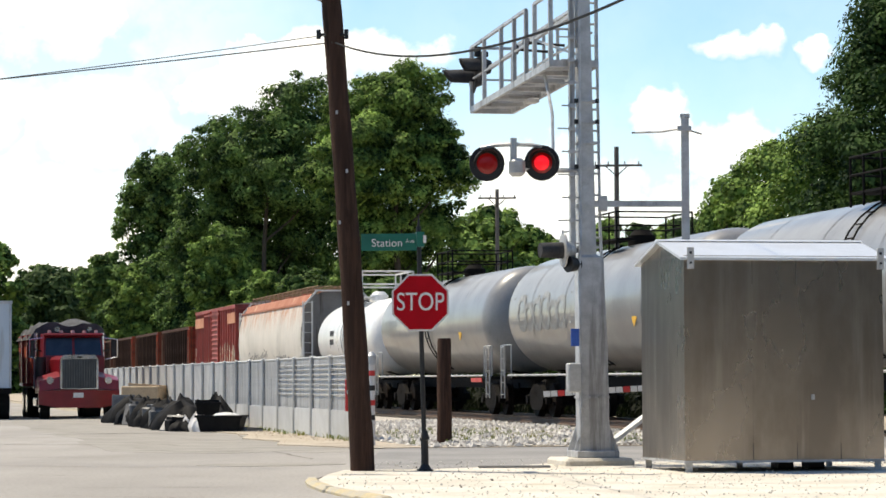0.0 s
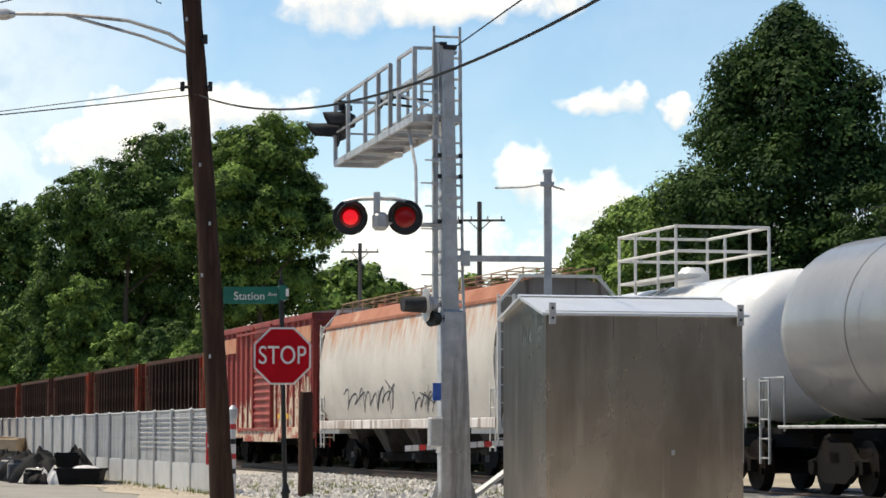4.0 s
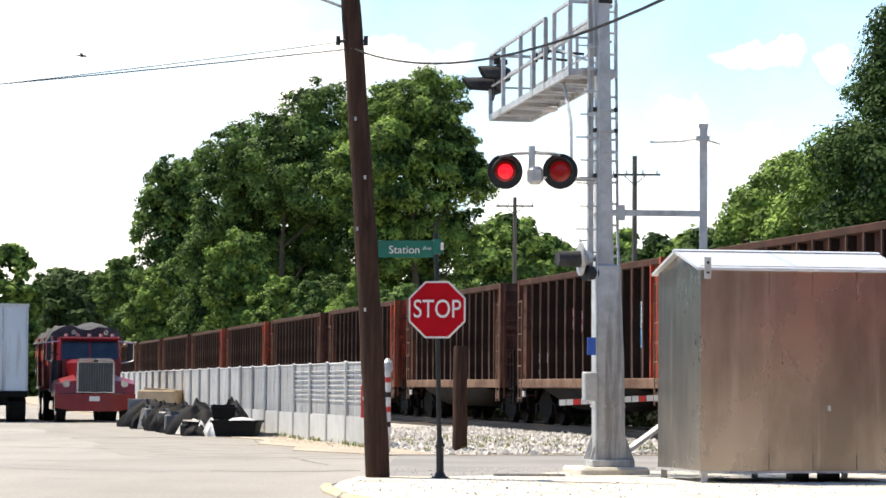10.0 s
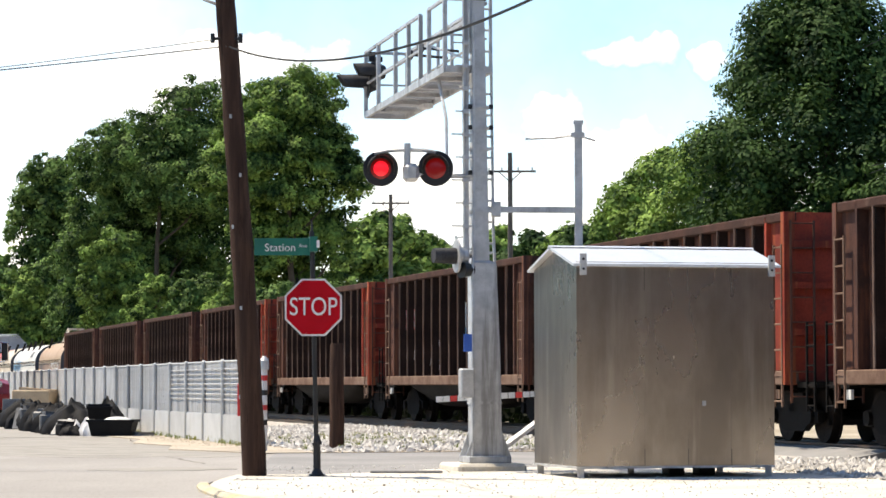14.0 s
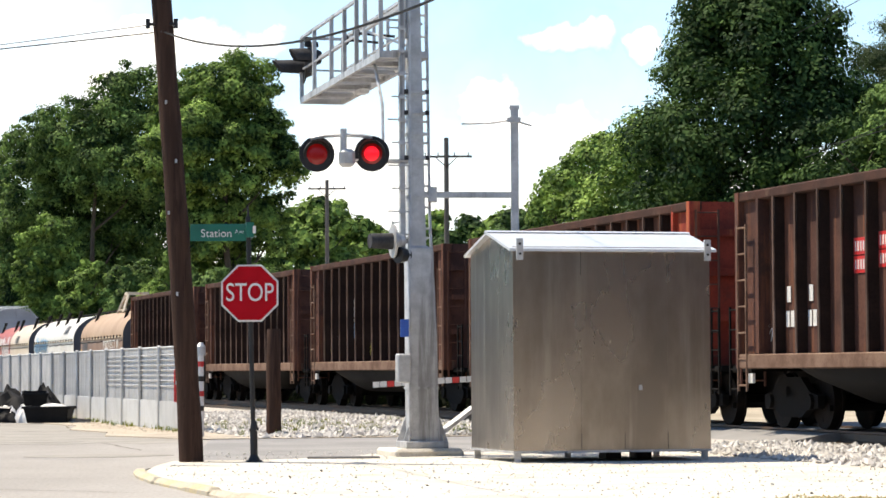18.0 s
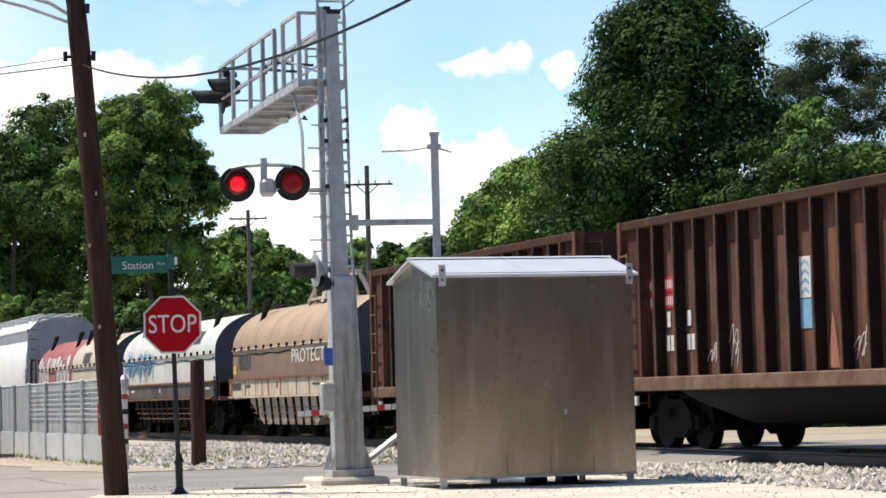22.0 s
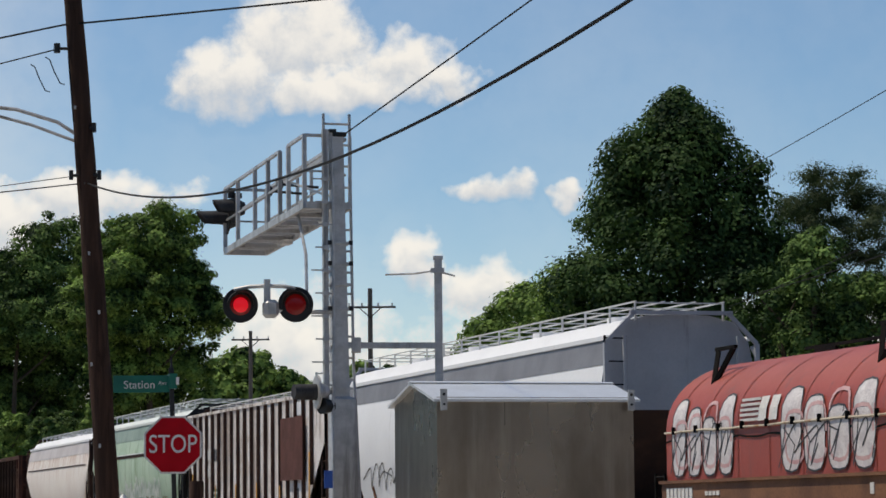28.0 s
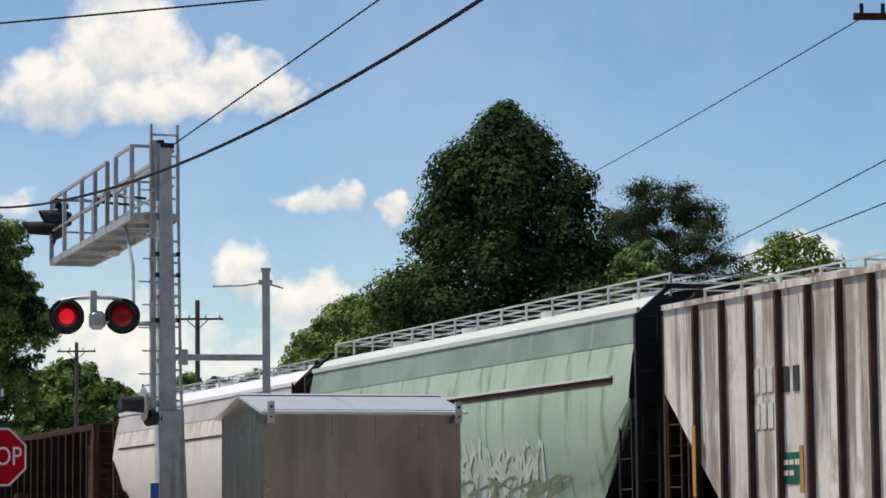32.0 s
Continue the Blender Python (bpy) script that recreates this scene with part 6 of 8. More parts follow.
# --- bathtub gondola
def gondola_parts(ob, half, red):
    h0, top = 1.0, 3.95
    sx = half - 1.06
    # dark web and pale face put the ribs' shade and sunlit edge into colour
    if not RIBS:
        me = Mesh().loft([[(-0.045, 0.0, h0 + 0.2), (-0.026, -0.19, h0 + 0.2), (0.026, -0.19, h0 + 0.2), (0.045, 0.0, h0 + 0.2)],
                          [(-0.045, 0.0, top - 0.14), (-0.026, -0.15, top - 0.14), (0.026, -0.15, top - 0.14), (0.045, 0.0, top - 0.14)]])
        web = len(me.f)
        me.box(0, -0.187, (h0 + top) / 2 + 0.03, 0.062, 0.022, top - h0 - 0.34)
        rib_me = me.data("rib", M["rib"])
        rib_me.materials.append(M["rib_face_lit"])
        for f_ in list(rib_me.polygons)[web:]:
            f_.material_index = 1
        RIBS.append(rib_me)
    for s in (-1, 1):
        part("side_sheet", Mesh().box(0, s * (WIDE / 2 - 0.23), (h0 + top) / 2 + 0.1, 2 * sx, 0.02, top - h0 - 0.3), M["rust"], ob)
        part("top_chord", Mesh().box(0, s * (WIDE / 2 - 0.14), top - 0.08, 2 * sx + 0.1, 0.24, 0.16, bev=0.02), M["chord"], ob)
        part("side_sill", Mesh().box(0, s * (WIDE / 2 - 0.15), h0 + 0.12, 2 * sx + 0.02, 0.3, 0.24, bev=0.02), M["sill"], ob)
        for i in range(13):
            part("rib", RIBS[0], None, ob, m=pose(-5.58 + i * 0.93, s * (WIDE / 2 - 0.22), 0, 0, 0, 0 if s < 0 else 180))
    for e in (-1, 1):
        mt = M["rotary"] if (e > 0 and red) else M["rust"]
        part("end_sheet", Mesh().box(e * (sx - 0.02), 0, (h0 + top) / 2, 0.04, WIDE - 0.12, top - h0), mt, ob, "red end panel" if (e > 0 and red) else "")
        for y in (NEAR + 0.1, -NEAR - 0.1):
            part("corner_post", Mesh().box(e * (sx + 0.03), y, (h0 + top) / 2, 0.16, 0.2, top - h0), mt, ob)
        part("end_panel", Mesh().box(e * (sx - 0.42), NEAR + 0.16, (h0 + top) / 2 + 0.1, 0.78, 0.1, top - h0 - 0.3), mt, ob)
        part("end_post", Mesh().box(e * (sx - 0.85), NEAR + 0.12, (h0 + top) / 2 + 0.1, 0.09, 0.2, top - h0 - 0.3), mt, ob)
        for z in (1.9, 2.7, 3.4):
            part("end_rib", Mesh().box(e * (sx + 0.06), 0, z, 0.1, WIDE - 0.4, 0.12), mt, ob)
        rungs(ob, e * (sx + 0.14), NEAR + 0.32, 0.7, top - 0.15, 0.42, "y", 0.42, "rust")
        rungs(ob, e * (sx - 0.2), NEAR - 0.0, 0.62, 3.4, 0.38, "x", 0.44, "sill", 0.018)
        part("end_platform", Mesh().box(e * (half - 0.55), 0, 1.0, 0.95, WIDE - 0.5, 0.1), M["under"], ob)
        rungs(ob, e * (half - 0.3), NEAR + 0.22, 0.55, 2.05, 0.36, "x", 0.36, "under")
        part("stirrup_step", Mesh().box(e * (sx - 0.4), NEAR + 0.06, 0.84, 0.3, 0.05, 0.16), M["letter_white"] if e < 0 else M["sill"], ob)
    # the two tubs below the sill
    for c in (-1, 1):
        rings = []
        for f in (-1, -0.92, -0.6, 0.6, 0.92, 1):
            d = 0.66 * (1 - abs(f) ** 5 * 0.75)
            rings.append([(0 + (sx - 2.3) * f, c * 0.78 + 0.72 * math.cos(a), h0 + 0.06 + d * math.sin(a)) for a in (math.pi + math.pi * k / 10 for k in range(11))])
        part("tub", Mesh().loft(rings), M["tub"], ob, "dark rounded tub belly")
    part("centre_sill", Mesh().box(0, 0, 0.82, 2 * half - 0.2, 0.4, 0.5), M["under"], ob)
    part("floor", Mesh().box(0, 0, h0 + 0.05, 2 * sx, WIDE - 0.3, 0.06), M["rust"], ob)
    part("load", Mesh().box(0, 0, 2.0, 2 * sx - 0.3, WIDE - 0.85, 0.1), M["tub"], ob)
    part("brake_valve", Mesh().box(0.5, NEAR + 0.5, 0.75, 0.6, 0.4, 0.3, bev=0.05), M["under"], ob)
    part("air_tank", Mesh().rod((1.3, NEAR + 0.5, 0.72), (2.2, NEAR + 0.5, 0.72), 0.16, n=10), M["under"], ob)
    for s in (-1, 1):
        bogie(ob, s * (half - 2.0))
    coupler(ob, half - 0.25)


RIBS = []


def gondola(rear, front, red, label):
    ob, half = car_at("gondola_car", label, rear, front, "gondola car")
    gondola_parts(ob, half, red)
    return ob


# --- tank car
def tank(rear, front, paint, label, dia=3.05, platform="galv", walk_paint="letter_white", low=1.25):
    ob, half = car_at("tank_car", label, rear, front, "tank car")
    r, zc = dia / 2, low + dia / 2 - 0.05
    n, L = 40, half - 0.5
    prof = [(-L, 0.05), (-L + 0.03, 0.38), (-L + 0.12, 0.68), (-L + 0.28, 0.88), (-L + 0.52, 0.985), (-L + 0.75, 1.0), (0, 1.0), (L - 0.75, 1.0), (L - 0.52, 0.985), (L - 0.28, 0.88), (L - 0.12, 0.68), (L - 0.03, 0.38), (L, 0.05)]
    part("shell", Mesh().loft([[(x, r * f * math.cos(2 * math.pi * k / n), zc + r * f * math.sin(2 * math.pi * k / n)) for k in range(n)] for x, f in prof]), paint, ob, smooth=50)
    for x in (-L * 0.62, -L * 0.2, L * 0.2, L * 0.62):
        part("weld_band", Mesh().loft([[(x + dx, (r + 0.008) * math.cos(2 * math.pi * k / n), zc + (r + 0.008) * math.sin(2 * math.pi * k / n)) for k in range(n)] for dx in (-0.03, 0.03)], caps=False), paint, ob)
    part("dome", Mesh().rod((0, 0, zc + r - 0.1), (0, 0, zc + r + 0.22), 0.34, n=18).rod((0, 0, zc + r + 0.22), (0, 0, zc + r + 0.34), 0.3, 0.2, n=18), M["under"] if platform == "under" else paint, ob)
    pl = Mesh()
    z0 = zc + r + 0.08
    big = walk_paint == "letter_white"
    hx, up = (1.75, 0.95) if big else (1.15, 0.66)
    pl.box(0, -0.7, z0, 2 * hx, 0.5, 0.05).box(0, 0.7, z0, 2 * hx, 0.5, 0.05)
    for x in (-hx, -hx * 0.4, hx * 0.4, hx):
        for y in (-0.95, 0.95):
            pl.rod((x, y, z0 - 0.25), (x, y, z0 + up), 0.03 if big else 0.024, n=6)
    for y in (-0.95, 0.95):
        for z in (up * 0.5, up):
            pl.tube([(-hx, y, z0 + z), (hx, y, z0 + z)], 0.03 if big else 0.022)
    for x in (-hx, hx):
        for z in (up * 0.5, up):
            pl.tube([(x, -0.95, z0 + z), (x, 0.95, z0 + z)], 0.03 if big else 0.022)
    part("platform", pl, M[platform], ob, "top platform with rails")
    la = Mesh()
    for dx in (-0.22, 0.22):
        la.tube([(dx, -(r + 0.05) * math.cos(a), zc + (r + 0.05) * math.sin(a)) for a in (radians(d) for d in range(-62, 71, 12))], 0.02, 5)
    for d in range(-60, 70, 11):
        a = radians(d)
        la.rod((-0.22, -(r + 0.05) * math.cos(a), zc + (r + 0.05) * math.sin(a)), (0.22, -(r + 0.05) * math.cos(a), zc + (r + 0.05) * math.sin(a)), 0.014, n=5)
    part("ladder", la, M["under"] if platform == "under" else M["galv"], ob)
    part("centre_sill", Mesh().box(0, 0, 0.92, 2 * half - 0.2, 0.5, 0.3), M["under"], ob)
    for s in (-1, 1):
        part("end_platform", Mesh().box(s * (half - 0.55), 0, 1.06, 1.0, WIDE - 0.2, 0.1), M["under"], ob)
        part("saddle", Mesh().loft([[(s * (half - 2.3) + dx, 1.3 * math.cos(a), max(0.9, zc + (r + 0.03) * math.sin(a) * 1.0)) for a in (math.pi + math.pi * k / 10 for k in range(11))] for dx in (-0.45, 0.45)]), M["under"], ob)
        rail = Mesh()
        for y in (NEAR + 0.12, -NEAR - 0.12):
            rail.tube([(s * (half - 1.1), y, 1.05), (s * (half - 1.1), y, 1.95), (s * (half - 0.12), y, 1.95), (s * (half - 0.12), y, 1.05)], 0.022)
        part("end_rail", rail, M[walk_paint], ob)
        rungs(ob, s * (half - 0.35), NEAR + 0.06, 0.5, 1.95, 0.42, "x", 0.36, walk_paint)
        bogie(ob, s * (half - 2.2))
    part("side_rail", Mesh().tube([(-half + 1.0, NEAR + 0.06, 1.12), (half - 1.0, NEAR + 0.06, 1.12)], 0.028), M[walk_paint], ob)
    part("reflector_strip", Mesh().box(half - 1.6, NEAR + 0.0, 1.0, 1.4, 0.02, 0.12), M["reflect_red"], ob)
    for k, x in enumerate((-L * 0.45, L * 0.4) if big else ()):
        for j in range(2):
            for q in range(4 - k):
                part("lettering", Mesh().box(x + q * 0.22, -math.sqrt(r * r - (0.2 - j * 0.32) ** 2) - 0.004, zc + 0.2 - j * 0.32, 0.13, 0.02, 0.2), M["spray_black"] if paint.name.startswith("tank_white") else M["letter_white"], ob, "car markings")
    part("placard", Mesh().plate([(L * 0.55 - 0.2, zc - 0.35), (L * 0.55, zc - 0.15), (L * 0.55 + 0.2, zc - 0.35), (L * 0.55, zc - 0.55)], -math.sqrt(r * r - 0.2) - 0.03, -math.sqrt(r * r - 0.2) - 0.015), M["yellow"] if low > 1.2 and not paint.name.startswith("tank_white") else M["letter_white"], ob, "diamond placard")
    coupler(ob, half - 0.2)
    return ob


# --- covered hopper
def hopper(rear, front, paint, roof, end, label, top=4.55, band=None, ribs=None, curved=True, rack="hop_shade", cut=1.8, eave=4.05, board="galv", bays=3, sill_paint=None, run_z=0.22, rise=1.6, slope=None, bay_paint="under", steps=None):
    ob, half = car_at("covered_hopper", label, rear, front, "covered hopper car")
    sx = half - 0.2
    b, bulge = 1.35, (0.2 if curved else 0.0)
    zs = [b + (eave - b) * k / 8 for k in range(9)]
    side = [(-(WIDE / 2 - 0.05 - bulge + bulge * math.sin(math.pi * k / 8)), z) for k, z in enumerate(zs)]
    rfp = [(-(WIDE / 2 - 0.14 - bulge), eave + 0.1), (-1.1, top - 0.14), (-0.6, top - 0.02), (0, top)]
    xs = [-sx, -sx + cut * 0.5, -sx + cut, 0, sx - cut, sx - cut * 0.5, sx]
    zb = [b + rise, b + rise / 2, b, b, b, b + rise / 2, b + rise]
    for s, nm in ((-1, "side_sheet"), (1, "side_sheet")):
        me = Mesh()
        rows = [[(x, s * -y, max(z, q)) for y, z in side] for x, q in zip(xs, zb)]
        me.loft(rows if s < 0 else [r[::-1] for r in rows], closed=False, caps=False)
        part(nm, me, paint, ob, smooth=40)
    rf = [side[-1]] + rfp
    part("roof", Mesh().loft([[(x, y, z) for y, z in rf] + [(x, -y, z) for y, z in rf[-2::-1]] for x in (-sx, sx)], closed=False, caps=False), roof, ob, smooth=40)
    if band:
        lip = [eave + 0.0 - 0.44 * q / 4 for q in range(5)]
        part("colour_band", Mesh().loft([[(x, -(WIDE / 2 - 0.05 - bulge + bulge * math.sin(math.pi * (z - b) / (eave - b))) - 0.008, z) for z in lip] for x in (-sx + 0.01, sx - 0.01)], closed=False, caps=False), M[band], ob, "painted band under the roof edge")
    for q in (1, -1):
        part("eave_rail", Mesh().box(0, q * (side[-1][0] - 0.01), eave + 0.05, 2 * sx, 0.06, 0.08), roof, ob)
        part("side_sill", Mesh().box(0, q * (NEAR + 0.13), 1.26, 2 * half - 0.3, 0.12, 0.24, bev=0.015), sill_paint or paint, ob)
    # ends: upper bulkhead and slope sheet
    for s in (-1, 1):
        zr = b + rise
        ring = [(-(WIDE / 2 - 0.05 - bulge + bulge * math.sin(math.pi * (zr - b) / (eave - b))), zr)] + [(y, z) for y, z in side if z > zr + 0.01] + rfp
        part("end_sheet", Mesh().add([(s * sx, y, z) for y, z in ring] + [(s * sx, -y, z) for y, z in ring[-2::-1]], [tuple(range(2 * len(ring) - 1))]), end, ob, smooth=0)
        part("slope_sheet", Mesh().add([(s * sx, -1.45, b + rise), (s * sx, 1.45, b + rise), (s * (sx - cut), 1.35, b), (s * (sx - cut), -1.35, b)], [(0, 1, 2, 3)]), slope or end, ob, smooth=0)
        fx = s * (half - 0.06)
        fr = Mesh()
        for y in (NEAR + 0.14, -NEAR - 0.14):
            fr.bar((fx, y, 1.0), (fx, y, eave - 0.05), 0.08).bar((fx, y, eave - 0.05), (fx, y * 0.62, top + 0.02), 0.07)
            fr.bar((fx, y, eave - 0.3), (s * sx, y * 0.97, eave - 0.1), 0.05)
        fr.bar((fx, NEAR * 0.62, top + 0.02), (fx, -NEAR * 0.62, top + 0.02), 0.07)
        fr.bar((fx, NEAR + 0.5, 1.0), (fx, NEAR + 0.5, top - 0.4), 0.06).bar((fx, -NEAR - 0.5, 1.0), (fx, -NEAR - 0.5, top - 0.4), 0.06)
        part("end_frame", fr, M[rack], ob)
        rungs(ob, fx, NEAR + 0.32, 0.8, top - 0.4, 0.4, "y", 0.42, steps or rack)
        rungs(ob, s * (half - 0.42), NEAR + 0.1, 0.6, 3.0, 0.45, "x", 0.42, steps or rack)
        part("end_deck", Mesh().box(s * (half - 1.3), 0, 1.08, 2.4, WIDE - 0.3, 0.14), M[rack], ob)
        for q in (-1.2, 1.2):
            part("slope_brace", Mesh().bar((s * (half - 0.6), q, 1.15), (s * (sx - 0.1), q, b + rise + 0.05), 0.1), M[rack], ob)
        part("brake_wheel", Mesh().rod((s * (half - 0.02), 0.75, 2.55), (s * (half + 0.02), 0.75, 2.55), 0.28, n=18), M["under"], ob)
        bogie(ob, s * (half - 2.35))
    # side sill, running board with its rail, outlets
    rb = Mesh()
    for y in (-0.85, -0.3, 0.3, 0.85):
        rb.bar((-half + 0.1, y, top + run_z), (half - 0.1, y, top + run_z), 0.026)
    n = 14
    for i in range(n + 1):
        x = -half + 0.15 + (2 * half - 0.3) * i / n
        rb.bar((x, -0.85, top + run_z - 0.02), (x, 0.85, top + run_z - 0.02), 0.025)
        rb.bar((x, -0.85, top - 0.12), (x, -0.85, top + run_z), 0.034).bar((x, 0.85, top - 0.12), (x, 0.85, top + run_z), 0.034)
    part("running_board", rb, M[board], ob, "roof running board")
    for i in range(4):
        part("hatch", Mesh().rod((-sx * 0.72 + i * sx * 0.48, 0, top - 0.03), (-sx * 0.72 + i * sx * 0.48, 0, top + 0.12), 0.4, n=16), roof, ob)
    for i in range(bays):
        x = (i - (bays - 1) / 2) * (2 * sx - 2 * cut) / bays
        w = (2 * sx - 2 * cut) / bays * (0.46 if bay_paint == "under" else 0.24)
        part("outlet_bay", Mesh().loft([[(x - w, -1.25, b + 0.02), (x + w, -1.25, b + 0.02), (x + w, 1.25, b + 0.02), (x - w, 1.25, b + 0.02)], [(x - 0.3, -0.85, 0.5), (x + 0.3, -0.85, 0.5), (x + 0.3, 0.85, 0.5), (x - 0.3, 0.85, 0.5)]]), M[bay_paint], ob)
        part("outlet_gate", Mesh().box(x, 0, 0.38, 0.5, 1.9, 0.26, bev=0.03).box(x, -1.0, 0.42, 0.36, 0.12, 0.16), M[bay_paint], ob)
    part("centre_sill", Mesh().box(0, 0, 0.9, 2 * half - 0.3, 0.4, 0.36), M["under"], ob)
    for i in range(ribs or 0):
        x = -7.25 + i * 14.5 / (ribs - 1)
        zlow = b + max(0, rise - (sx - abs(x)) / cut * rise)
        for y in (NEAR + 0.005, -NEAR - 0.005):
            part("rib", Mesh().box(x, y, (zlow + eave) / 2, 0.065, 0.09, eave - zlow), M["rib_brown"], ob)
    for x, h in ((-7.25, 1.0), (-4.0, 0.62), (-1.3, 0.62), (1.3, 0.62), (4.0, 0.5), (7.25, 1.3)) if ribs else ():
        part("yellow_marker", Mesh().box(x + 0.03, NEAR - 0.062, b + 0.1 + h / 2, 0.1, 0.012, h), M["amber"], ob, "amber side marker strip")
    coupler(ob, half - 0.2)
    return ob, half


def strokes(parent, material, lines, side, w=0.05, name="paint_mark", label=""):
    """Sprayed strokes on a car's near side: ribbons through points (x, z), lying on side(z)."""
    for pts in lines:
        vs = []
        for i, (x, z) in enumerate(pts):
            x0, z0 = pts[max(i - 1, 0)]
            x1, z1 = pts[min(i + 1, len(pts) - 1)]
            ln = math.hypot(x1 - x0, z1 - z0) or 1
            nx, nz = -(z1 - z0) / ln * w / 2, (x1 - x0) / ln * w / 2
            vs += [(x + nx, side(z + nz) - 0.006, z + nz), (x - nx, side(z - nz) - 0.006, z - nz)]
        part(name, Mesh().add(vs, [(2 * i, 2 * i + 1, 2 * i + 3, 2 * i + 2) for i in range(len(pts) - 1)]), material, parent, label, smooth=0)


def scrawl(seed, x0, x1, z0, h, n):
    """Tangled sprayed loops and slashes between x0 and x1, no letters."""
    g = random.Random(seed)
    out = []
    step = (x1 - x0) / n
    for i in range(0, n, 3):
        xa, xb = x0 + step * i, min(x1, x0 + step * (i + 3.6))
        turns, ph, back = g.uniform(2.2, 3.4), g.uniform(0, 6.28), step * g.uniform(0.35, 0.8)
        zc, amp, tilt = z0 + h * g.uniform(0.42, 0.58), h * g.uniform(0.34, 0.5), g.uniform(-0.15, 0.15) * h
        line = []
        for k in range(34):
            q = k / 33
            w = ph + q * turns * 6.283
            line.append((xa + (xb - xa) * q + back * math.sin(w + 1.2), zc + tilt * (q - 0.5) + amp * (0.7 + 0.3 * math.sin(w * 0.37 + ph)) * math.cos(w)))
        out.append(line)
    for i in range(max(1, n // 2)):
        x, ln = g.uniform(x0, x1), step * g.uniform(0.5, 1.6)
        za, zb = z0 + h * g.uniform(-0.1, 0.35), z0 + h * g.uniform(0.6, 1.15)
        out.append([(x, za), (x + ln * 0.45, (za + zb) / 2 + h * 0.06), (x + ln * g.choice((-0.4, 0.8)), zb)])
    return out


def fat_letters(seed, x0, x1, z0, h, n):
    """Rounded upright blobs, outline by outline."""
    out = []
    for i in range(n):
        x = x0 + (x1 - x0) * (i + 0.5) / n
        wd = (x1 - x0) / n * 0.44
        hh = h * (0.85 + 0.15 * math.sin(i * 2.1 + seed))
        out.append([(x + wd * math.copysign(abs(math.cos(q)) ** 0.6, math.cos(q)), z0 + hh / 2 + hh / 2 * math.copysign(abs(math.sin(q)) ** 0.6, math.sin(q))) for q in (2 * math.pi * j / 16 for j in range(16))])
    return out


def blobs(parent, material, outlines, side, name="paint_block", label=""):
    """Filled painted shapes on a car's near side."""
    for pts in outlines:
        me = Mesh()
        cx, cz = sum(p[0] for p in pts) / len(pts), sum(p[1] for p in pts) / len(pts)
        n = len(pts)
        vs = [(cx + (x - cx) * q, side(cz + (z - cz) * q) - 0.007, cz + (z - cz) * q) for q in (1.0, 0.75, 0.5, 0.25, 0.02) for x, z in pts]
        me.add(vs, [(r * n + (i + 1) % n, r * n + i, r * n + n + i, r * n + n + (i + 1) % n) for r in range(4) for i in range(n)])
        part(name, me, material, parent, label, smooth=0)


def plain_bars(parent, material, x, z, n, w, h, gap, side, name="lettering", label="car markings"):
    """Unreadable lettering as a row of small bars."""
    for i in range(n):
        part(name, Mesh().box(x + i * (w + gap), side(z) - 0.006, z, w, 0.01, h), material, parent, label)


